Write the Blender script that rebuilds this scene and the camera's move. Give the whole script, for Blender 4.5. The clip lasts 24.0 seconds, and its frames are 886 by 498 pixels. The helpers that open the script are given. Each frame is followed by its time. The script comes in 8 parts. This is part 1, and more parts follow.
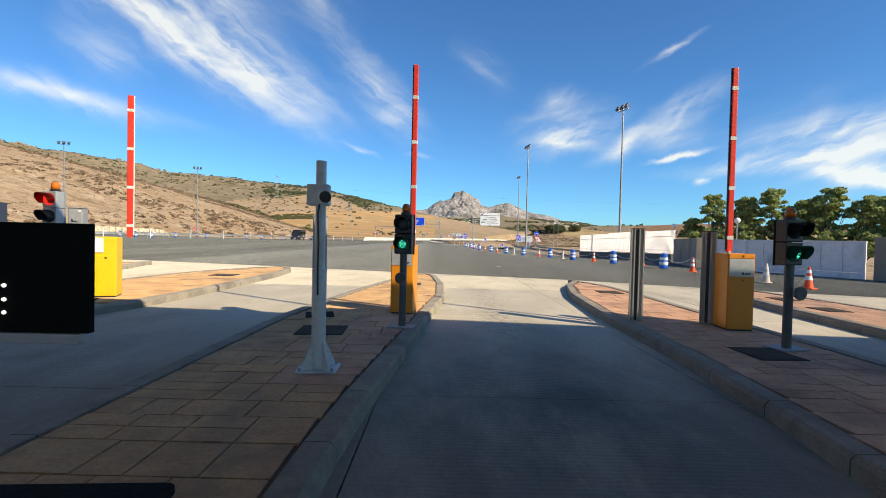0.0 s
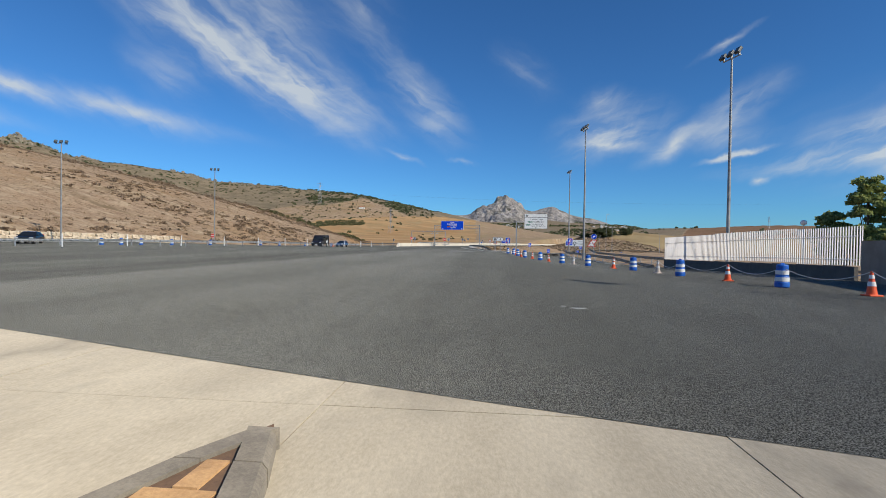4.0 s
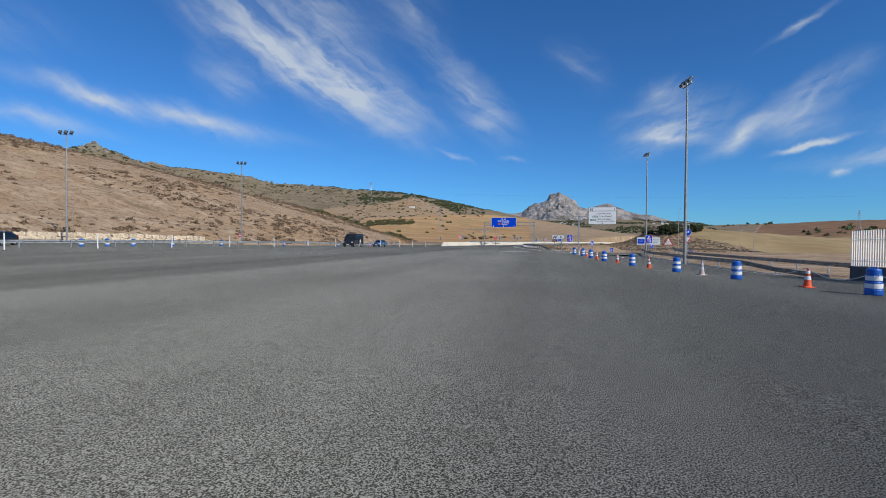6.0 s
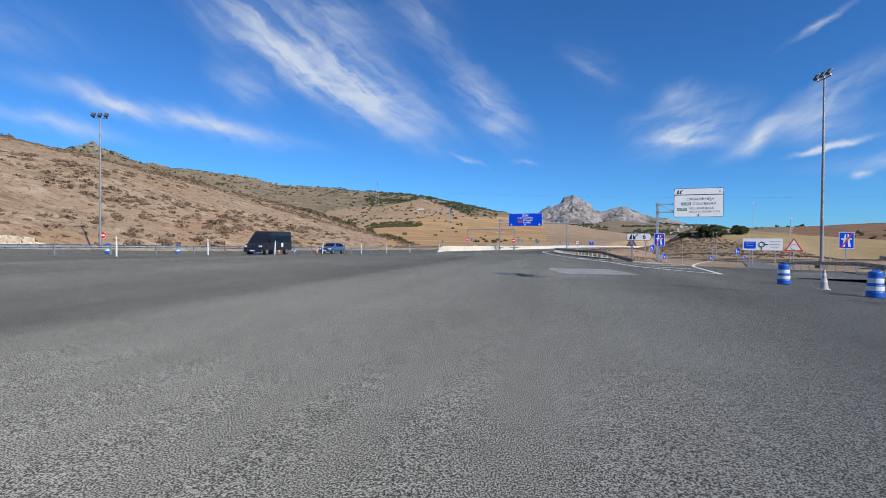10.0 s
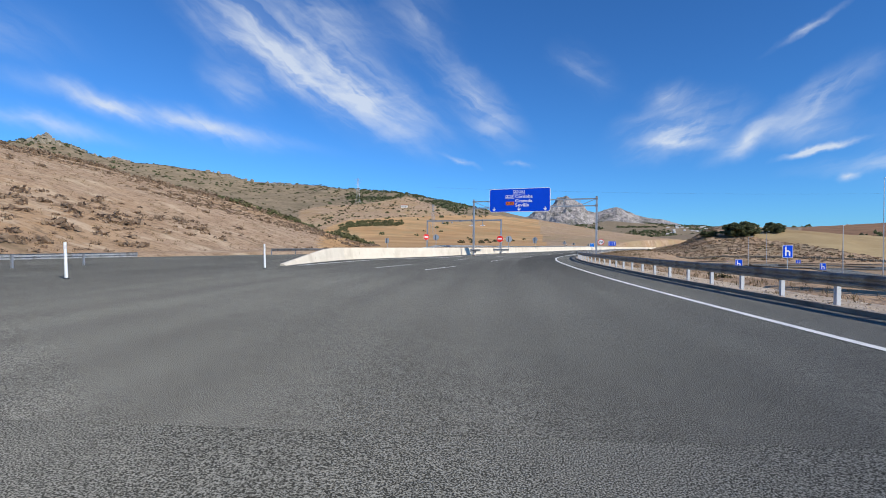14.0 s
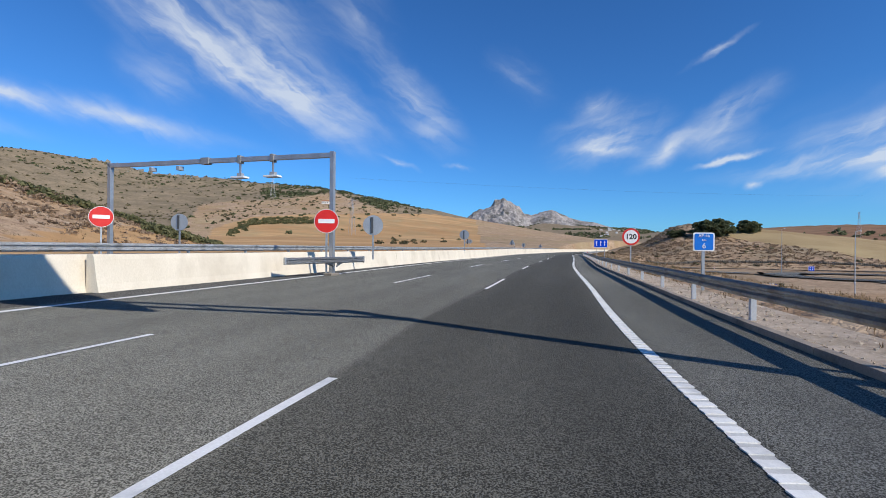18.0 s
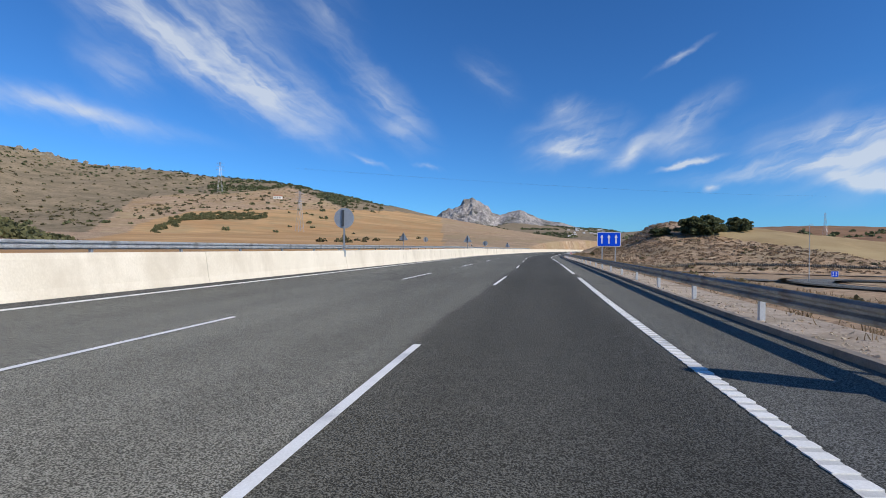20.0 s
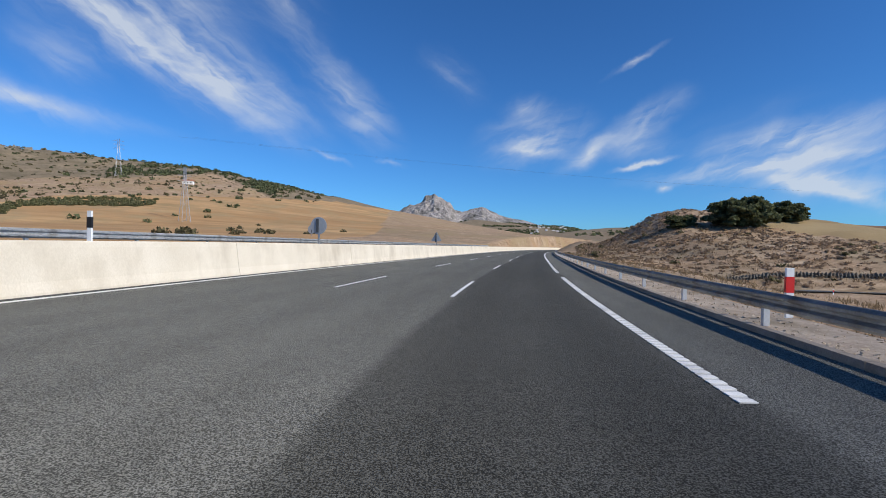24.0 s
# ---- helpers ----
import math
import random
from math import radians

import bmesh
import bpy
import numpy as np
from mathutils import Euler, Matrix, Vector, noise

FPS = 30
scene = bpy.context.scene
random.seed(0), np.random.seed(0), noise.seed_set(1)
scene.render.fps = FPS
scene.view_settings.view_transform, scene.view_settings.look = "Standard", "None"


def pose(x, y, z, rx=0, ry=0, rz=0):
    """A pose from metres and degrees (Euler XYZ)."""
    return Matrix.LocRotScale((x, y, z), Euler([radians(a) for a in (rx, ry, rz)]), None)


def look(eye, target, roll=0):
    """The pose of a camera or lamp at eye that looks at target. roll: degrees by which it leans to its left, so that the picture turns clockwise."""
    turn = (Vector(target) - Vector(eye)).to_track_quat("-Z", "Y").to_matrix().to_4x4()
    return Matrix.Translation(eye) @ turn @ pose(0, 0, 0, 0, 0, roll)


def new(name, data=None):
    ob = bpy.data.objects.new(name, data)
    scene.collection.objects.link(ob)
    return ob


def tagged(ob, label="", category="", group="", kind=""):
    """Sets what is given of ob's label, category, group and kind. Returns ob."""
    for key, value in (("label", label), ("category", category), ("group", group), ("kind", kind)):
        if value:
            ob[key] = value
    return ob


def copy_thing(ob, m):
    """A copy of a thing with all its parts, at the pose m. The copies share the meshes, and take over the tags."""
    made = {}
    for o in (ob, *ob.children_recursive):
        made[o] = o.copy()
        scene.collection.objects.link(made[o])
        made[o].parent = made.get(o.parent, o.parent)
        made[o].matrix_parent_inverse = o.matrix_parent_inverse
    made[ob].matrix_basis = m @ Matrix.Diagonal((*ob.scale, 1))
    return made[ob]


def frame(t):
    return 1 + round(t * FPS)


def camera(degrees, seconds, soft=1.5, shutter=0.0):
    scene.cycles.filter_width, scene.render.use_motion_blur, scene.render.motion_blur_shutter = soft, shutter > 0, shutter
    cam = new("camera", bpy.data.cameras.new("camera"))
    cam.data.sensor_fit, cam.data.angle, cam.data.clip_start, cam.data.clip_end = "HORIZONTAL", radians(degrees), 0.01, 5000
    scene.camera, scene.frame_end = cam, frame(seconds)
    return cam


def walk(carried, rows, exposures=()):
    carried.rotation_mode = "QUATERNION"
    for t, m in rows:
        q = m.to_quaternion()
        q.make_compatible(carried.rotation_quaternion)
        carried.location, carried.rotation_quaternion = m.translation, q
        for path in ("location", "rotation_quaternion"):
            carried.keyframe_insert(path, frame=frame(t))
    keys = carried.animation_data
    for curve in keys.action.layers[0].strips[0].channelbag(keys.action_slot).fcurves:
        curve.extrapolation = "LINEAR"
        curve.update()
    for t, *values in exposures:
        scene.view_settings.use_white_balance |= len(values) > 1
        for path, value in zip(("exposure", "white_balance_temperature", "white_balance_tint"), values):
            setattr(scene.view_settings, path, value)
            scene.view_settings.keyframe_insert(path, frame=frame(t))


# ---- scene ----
cam = camera(86.51, 24.0, soft=0.9)
PATH = [
    (0.00, pose(0.000, -0.000, 1.420, 88.684, -1.317, 0.104)),
    (0.50, pose(0.102, 0.696, 1.416, 88.838, -1.251, 0.341)),
    (1.00, pose(0.242, 1.746, 1.415, 88.983, -1.174, 0.544)),
    (1.50, pose(0.399, 3.120, 1.414, 89.037, -1.106, 1.115)),
    (2.00, pose(0.548, 4.761, 1.408, 88.996, -1.037, 1.951)),
    (2.50, pose(0.669, 6.533, 1.405, 89.053, -0.969, 2.576)),
    (3.00, pose(0.774, 8.702, 1.405, 89.148, -0.917, 3.318)),
    (3.50, pose(0.842, 11.229, 1.408, 89.217, -0.870, 4.219)),
    (4.00, pose(0.850, 14.079, 1.411, 89.230, -0.821, 5.324)),
    (4.50, pose(0.771, 17.220, 1.413, 89.176, -0.760, 6.687)),
    (5.00, pose(0.585, 20.623, 1.413, 89.055, -0.671, 8.373)),
    (5.50, pose(0.289, 24.228, 1.411, 89.056, -0.546, 10.089)),
    (6.00, pose(-0.146, 28.200, 1.406, 89.035, -0.443, 11.572)),
    (6.50, pose(-0.713, 32.461, 1.400, 89.062, -0.404, 12.657)),
    (7.00, pose(-1.372, 36.862, 1.396, 89.144, -0.413, 13.492)),
    (7.50, pose(-2.088, 41.413, 1.393, 89.184, -0.393, 13.975)),
    (8.00, pose(-2.835, 46.173, 1.393, 89.314, -0.401, 14.034)),
    (8.50, pose(-3.578, 51.238, 1.396, 89.326, -0.397, 13.884)),
    (9.00, pose(-4.233, 56.403, 1.401, 89.383, -0.418, 13.641)),
    (9.50, pose(-4.824, 61.875, 1.407, 89.424, -0.438, 13.274)),
    (10.00, pose(-5.345, 67.568, 1.411, 89.457, -0.453, 13.073)),
    (10.50, pose(-5.823, 73.448, 1.413, 89.494, -0.452, 13.226)),
    (11.00, pose(-6.271, 79.569, 1.413, 89.567, -0.419, 13.203)),
    (11.50, pose(-6.694, 85.944, 1.411, 89.606, -0.394, 13.085)),
    (12.00, pose(-7.090, 92.588, 1.408, 89.590, -0.395, 12.934)),
    (12.50, pose(-7.461, 99.517, 1.405, 89.537, -0.418, 12.794)),
    (13.00, pose(-7.809, 106.743, 1.402, 89.509, -0.435, 12.696)),
    (13.50, pose(-8.148, 114.162, 1.399, 89.522, -0.443, 12.518)),
    (14.00, pose(-8.481, 121.747, 1.398, 89.612, -0.446, 12.236)),
    (14.50, pose(-8.811, 129.401, 1.397, 89.665, -0.441, 11.775)),
    (15.00, pose(-9.149, 136.990, 1.398, 89.735, -0.427, 11.198)),
    (15.50, pose(-9.466, 144.536, 1.399, 89.731, -0.432, 10.319)),
    (16.00, pose(-9.691, 152.023, 1.400, 89.740, -0.453, 9.296)),
    (16.50, pose(-9.745, 159.506, 1.401, 89.752, -0.477, 8.208)),
    (17.00, pose(-9.574, 167.101, 1.404, 89.854, -0.482, 7.140)),
    (17.50, pose(-9.187, 174.815, 1.410, 89.893, -0.481, 5.982)),
    (18.00, pose(-8.576, 182.941, 1.414, 89.899, -0.507, 4.851)),
    (18.50, pose(-7.765, 190.998, 1.415, 89.897, -0.558, 3.857)),
    (19.00, pose(-6.774, 199.022, 1.414, 89.911, -0.621, 2.932)),
    (19.50, pose(-5.631, 207.052, 1.413, 89.906, -0.684, 2.027)),
    (20.00, pose(-4.361, 215.123, 1.411, 89.872, -0.736, 1.127)),
    (20.50, pose(-2.993, 223.275, 1.409, 89.827, -0.769, 0.256)),
    (21.00, pose(-1.550, 231.542, 1.408, 89.821, -0.775, -0.520)),
    (21.50, pose(-0.057, 239.892, 1.406, 89.795, -0.764, -1.182)),
    (22.00, pose(1.477, 248.341, 1.406, 89.748, -0.783, -1.758)),
    (22.50, pose(3.037, 256.859, 1.406, 89.662, -0.821, -2.322)),
    (23.00, pose(4.730, 266.142, 1.408, 89.611, -0.873, -2.736)),
    (23.50, pose(6.173, 274.083, 1.409, 89.615, -0.927, -3.060)),
    (24.00, pose(8.028, 284.313, 1.410, 89.600, -0.969, -3.384)),
]
EXPOSURES = ((0, 0.42, 7900, 6), (1, 0.34, 7900, 6), (2, 0.15, 7800, 6), (3.5, -0.14, 7100, 6), (5, -0.36, 6500, 7), (6.5, -0.24, 6400, 8), (8, -0.11, 6350, 10), (10, -0.06, 6350, 10), (13, 0.03, 6350, 10), (17, -0.03, 6350, 10), (20, -0.11, 6400, 10), (24, -0.17, 6400, 10))
walk(cam, PATH, EXPOSURES)

# world: clear winter sky with cirrus, one sun behind and to the side of the road
SUN_AZ, SUN_EL = (0.83, -0.56), 34.5
world = bpy.data.worlds.new("sky")
scene.world = world
world.use_nodes = True
wt = world.node_tree
wt.nodes.clear()


def wnode(kind, **inputs):
    n = wt.nodes.new(kind)
    for k, v in inputs.items():
        n.inputs[k].default_value = v
    return n


def wmath(op, a, b=None, clamp=False):
    n = wt.nodes.new("ShaderNodeMath")
    n.operation, n.use_clamp = op, clamp
    for i, v in enumerate((a, b)):
        if v is None:
            continue
        if isinstance(v, (int, float)):
            n.inputs[i].default_value = v
        else:
            wt.links.new(v, n.inputs[i])
    return n.outputs[0]


sky = wt.nodes.new("ShaderNodeTexSky")
sky.sky_type, sky.sun_disc = "NISHITA", False
sky.sun_elevation, sky.sun_rotation = radians(SUN_EL), math.atan2(SUN_AZ[0], SUN_AZ[1])
sky.altitude, sky.air_density, sky.dust_density, sky.ozone_density = 600, 0.95, 0.25, 2.6
tc = wt.nodes.new("ShaderNodeTexCoord")
sep = wt.nodes.new("ShaderNodeSeparateXYZ")
wt.links.new(tc.outputs["Generated"], sep.inputs[0])
az = wmath("MULTIPLY", wmath("ARCTAN2", sep.outputs[0], sep.outputs[1]), 57.2958)
el = wmath("MULTIPLY", wmath("ARCSINE", sep.outputs[2]), 57.2958)
plane = wt.nodes.new("ShaderNodeCombineXYZ")
wt.links.new(az, plane.inputs[0])
wt.links.new(el, plane.inputs[1])
# ragged edges: the cloud plane is bent by a slow noise
bend = wnode("ShaderNodeTexNoise", Scale=0.22, Detail=4.0, Roughness=0.6)
wt.links.new(plane.outputs[0], bend.inputs["Vector"])
off = wt.nodes.new("ShaderNodeVectorMath")
off.operation = "MULTIPLY_ADD"
off.inputs[1].default_value = (2.6, 2.0, 0)
wt.links.new(bend.outputs["Color"], off.inputs[0])
wt.links.new(plane.outputs[0], off.inputs[2])
back = wt.nodes.new("ShaderNodeVectorMath")
back.operation = "ADD"
back.inputs[1].default_value = (-1.3, -1.0, 0)
wt.links.new(off.outputs[0], back.inputs[0])


def streak(a0, e0, a1, e1, half, power):
    """One cirrus streak from (azimuth, elevation) to (azimuth, elevation), with its half width, in degrees."""
    m = wt.nodes.new("ShaderNodeMapping")
    m.vector_type = "TEXTURE"
    m.inputs["Location"].default_value = ((a0 + a1) / 2, (e0 + e1) / 2, 0)
    m.inputs["Rotation"].default_value = (0, 0, math.atan2(e1 - e0, a1 - a0))
    m.inputs["Scale"].default_value = (math.hypot(a1 - a0, e1 - e0) * 0.74, half * 2.2, 1)
    wt.links.new(back.outputs[0], m.inputs["Vector"])
    g = wt.nodes.new("ShaderNodeTexGradient")
    g.gradient_type = "QUADRATIC_SPHERE"
    wt.links.new(m.outputs[0], g.inputs[0])
    return wmath("MULTIPLY", g.outputs["Fac"], power * 1.3)


def fibres(turn, fine, aspect, detail=6.0):
    m = wt.nodes.new("ShaderNodeMapping")
    m.vector_type = "TEXTURE"
    m.inputs["Rotation"].default_value = (0, 0, radians(turn))
    m.inputs["Scale"].default_value = (aspect, 1.0, 1)
    wt.links.new(back.outputs[0], m.inputs["Vector"])
    n = wnode("ShaderNodeTexNoise", Scale=fine, Detail=detail, Roughness=0.55, Distortion=0.5)
    wt.links.new(m.outputs[0], n.inputs["Vector"])
    return n.outputs["Fac"]


def total(values):
    s = values[0]
    for v in values[1:]:
        s = wmath("ADD", s, v)
    return s


def wisps(mask, turn):
    """Streak masks drawn out into long soft fibres over a thin veil."""
    thread = wmath("MULTIPLY", wmath("SUBTRACT", fibres(turn, 0.50, 8.0), 0.42, True), 2.9)
    tuft = wmath("MULTIPLY", wmath("SUBTRACT", fibres(turn + 24, 0.30, 3.0, 5.0), 0.44, True), 2.9)
    return wmath("MULTIPLY", mask, wmath("ADD", wmath("ADD", thread, tuft), 0.20))


fall = total([streak(*v) for v in (
    (-42.0, 26.9, -28.6, 19.5, 2.67, 0.8), (-31.1, 20.9, -12.5, 12.9, 2.55, 1.15), (-33.6, 29.5, -19.4, 17.7, 3.8, 0.5), (-36.5, 22.9, -23.4, 15.0, 1.57, 0.6),
    (-13.2, 21.1, -3.0, 12.1, 1.8, 0.75), (-19.4, 30.0, -11.9, 20.8, 2.6, 0.3), (-53.6, 14.8, -42.1, 12.4, 0.9, 0.3), (-46.1, 13.3, -30.5, 11.4, 1.2, 0.3), (-55.0, 14.6, -29.0, 11.3, 0.9, 0.4),
    (-58.8, 12.0, -46.1, 10.0, 0.8, 0.4), (-62.1, 19.1, -49.4, 17.9, 1.9, 0.2), (-12.5, 11.3, -8.0, 9.4, 0.22, 0.5), (-4.7, 10.2, -1.3, 9.2, 0.22, 0.45),
    (-39.4, 18.2, -32.3, 15.0, 1.5, 0.35), (0.8, 22.0, 7.7, 17.4, 1.4, 0.26), (-80.0, 24.0, -60.0, 17.0, 4.0, 0.6))])
rise = total([streak(*v) for v in (
    (8.0, 11.6, 20.0, 14.1, 2.0, 0.95), (10.0, 16.1, 16.0, 16.3, 1.0, 0.45), (8.9, 11.6, 17.6, 10.8, 0.53, 0.75), (17.1, 9.0, 23.7, 13.0, 0.78, 0.75),
    (22.8, 12.4, 30.6, 16.2, 1.2, 0.75), (21.0, 11.3, 29.6, 11.6, 1.14, 0.45), (23.3, 9.0, 29.7, 10.2, 0.26, 1.5), (22.2, 18.8, 28.0, 21.6, 0.25, 0.7),
    (27.6, 6.6, 29.2, 6.8, 0.32, 0.8), (26.4, 7.7, 46.5, 9.3, 0.73, 1.2), (31.4, 9.5, 48.3, 12.4, 1.2, 0.9), (34.5, 8.4, 48.4, 5.1, 0.78, 0.95),
    (38.8, 7.1, 49.1, 3.6, 0.5, 0.7), (29.7, 9.3, 50.9, 9.2, 3.2, 0.34), (43.9, 8.2, 64.5, 4.3, 3.6, 0.5))])
veil = total([streak(*v) for v in ((-56.0, 14.9, -40.0, 12.5, 0.6, 0.22), (-47.0, 13.6, -27.0, 11.2, 0.55, 0.22), (-60.0, 12.2, -46.0, 9.9, 0.5, 0.2))])
cover = wmath("ADD", wmath("ADD", wisps(fall, -33), wisps(rise, 14)), veil, True)
cover = wmath("MULTIPLY", cover, 0.78, True)
blue = wt.nodes.new("ShaderNodeBackground")
blue.inputs["Strength"].default_value = 0.105
tint = wt.nodes.new("ShaderNodeMixRGB")
tint.blend_type = "MULTIPLY"
tint.inputs[0].default_value = 1.0
tint.inputs[2].default_value = (0.375, 0.845, 1.36, 1)
wt.links.new(sky.outputs[0], tint.inputs[1])
wt.links.new(tint.outputs[0], blue.inputs["Color"])
white = wt.nodes.new("ShaderNodeBackground")
white.inputs["Color"].default_value = (0.80, 0.86, 0.93, 1)
white.inputs["Strength"].default_value = 0.92
mix = wt.nodes.new("ShaderNodeMixShader")
wt.links.new(cover, mix.inputs[0])
wt.links.new(blue.outputs[0], mix.inputs[1])
wt.links.new(white.outputs[0], mix.inputs[2])
out = wt.nodes.new("ShaderNodeOutputWorld")
wt.links.new(mix.outputs[0], out.inputs[0])

sun = new("sun", bpy.data.lights.new("sun", "SUN"))
sun.data.energy, sun.data.angle, sun.data.color = 4.9, radians(0.53), (1.0, 0.93, 0.83)
sun.matrix_basis = look((SUN_AZ[0] * 100, SUN_AZ[1] * 100, 100 * math.tan(radians(SUN_EL))), (0, 0, 0))

# ---- materials ----
def rgba(c):
    return (c[0], c[1], c[2], 1)


def surface(name, dark, light, rough=0.7, metal=0.0, scale=3.0, fine=40.0, bump=0.15, dist=0.01, stain=None, stain_scale=0.4, stretch=(1, 1, 1), vary=0.0, spec=0.5):
    """A painted, stony or earthy surface: two colours mixed by coarse and fine noise, optional stains, relief."""
    m = bpy.data.materials.new(name)
    m.use_nodes = True
    nt = m.node_tree
    bsdf = nt.nodes["Principled BSDF"]
    co = nt.nodes.new("ShaderNodeTexCoord")
    mp = nt.nodes.new("ShaderNodeMapping")
    mp.inputs["Scale"].default_value = stretch
    nt.links.new(co.outputs["Object"], mp.inputs[0])

    def tex(s, d=4.0, r=0.6):
        n = nt.nodes.new("ShaderNodeTexNoise")
        n.inputs["Scale"].default_value, n.inputs["Detail"].default_value, n.inputs["Roughness"].default_value = s, d, r
        nt.links.new(mp.outputs[0], n.inputs["Vector"])
        return n.outputs["Fac"]

    big, small = tex(scale), tex(fine, 3.0, 0.7)
    add = nt.nodes.new("ShaderNodeMath")
    add.operation = "ADD"
    nt.links.new(big, add.inputs[0])
    nt.links.new(small, add.inputs[1])
    ramp = nt.nodes.new("ShaderNodeMapRange")
    ramp.inputs[1].default_value, ramp.inputs[2].default_value = 0.75, 1.25
    nt.links.new(add.outputs[0], ramp.inputs[0])
    col = nt.nodes.new("ShaderNodeMixRGB")
    col.inputs[1].default_value, col.inputs[2].default_value = rgba(dark), rgba(light)
    nt.links.new(ramp.outputs[0], col.inputs[0])
    final = col.outputs[0]
    if stain:
        st = nt.nodes.new("ShaderNodeMapRange")
        st.inputs[1].default_value, st.inputs[2].default_value = 0.5, 0.72
        nt.links.new(tex(stain_scale, 5.0, 0.65), st.inputs[0])
        mx = nt.nodes.new("ShaderNodeMixRGB")
        mx.inputs[2].default_value = rgba(stain)
        nt.links.new(st.outputs[0], mx.inputs[0])
        nt.links.new(final, mx.inputs[1])
        final = mx.outputs[0]
    if vary:
        info = nt.nodes.new("ShaderNodeObjectInfo")
        vr = nt.nodes.new("ShaderNodeMapRange")
        vr.inputs[3].default_value, vr.inputs[4].default_value = 1 - vary, 1 + vary
        nt.links.new(info.outputs["Random"], vr.inputs[0])
        hs = nt.nodes.new("ShaderNodeHueSaturation")
        nt.links.new(vr.outputs[0], hs.inputs["Value"])
        nt.links.new(final, hs.inputs["Color"])
        final = hs.outputs[0]
    nt.links.new(final, bsdf.inputs["Base Color"])
    bsdf.inputs["Roughness"].default_value, bsdf.inputs["Metallic"].default_value = rough, metal
    bsdf.inputs["Specular IOR Level"].default_value = spec
    bsdf.inputs["Diffuse Roughness"].default_value = 0.8 if rough > 0.8 else 0.0
    if bump:
        bp = nt.nodes.new("ShaderNodeBump")
        bp.inputs["Strength"].default_value, bp.inputs["Distance"].default_value = bump, dist
        nt.links.new(small, bp.inputs["Height"])
        nt.links.new(bp.outputs[0], bsdf.inputs["Normal"])
    return m


def glowing(name, colour, strength):
    m = bpy.data.materials.new(name)
    m.use_nodes = True
    b = m.node_tree.nodes["Principled BSDF"]
    b.inputs["Base Color"].default_value = rgba(colour)
    b.inputs["Emission Color"].default_value, b.inputs["Emission Strength"].default_value = rgba(colour), strength
    return m


def leafy(name, dark, light):
    """Foliage: each leaf clump takes its own shade between two greens."""
    m = bpy.data.materials.new(name)
    m.use_nodes = True
    nt = m.node_tree
    b = nt.nodes["Principled BSDF"]
    geo = nt.nodes.new("ShaderNodeNewGeometry")
    mx = nt.nodes.new("ShaderNodeMixRGB")
    mx.inputs[1].default_value, mx.inputs[2].default_value = rgba(dark), rgba(light)
    nt.links.new(geo.outputs["Random Per Island"], mx.inputs[0])
    nt.links.new(mx.outputs[0], b.inputs["Base Color"])
    b.inputs["Roughness"].default_value, b.inputs["Specular IOR Level"].default_value = 0.75, 0.25
    thin = nt.nodes.new("ShaderNodeBsdfTranslucent")
    nt.links.new(mx.outputs[0], thin.inputs["Color"])
    both = nt.nodes.new("ShaderNodeMixShader")
    both.inputs[0].default_value = 0.38
    nt.links.new(b.outputs[0], both.inputs[1])
    nt.links.new(thin.outputs[0], both.inputs[2])
    nt.links.new(both.outputs[0], nt.nodes["Material Output"].inputs["Surface"])
    return m


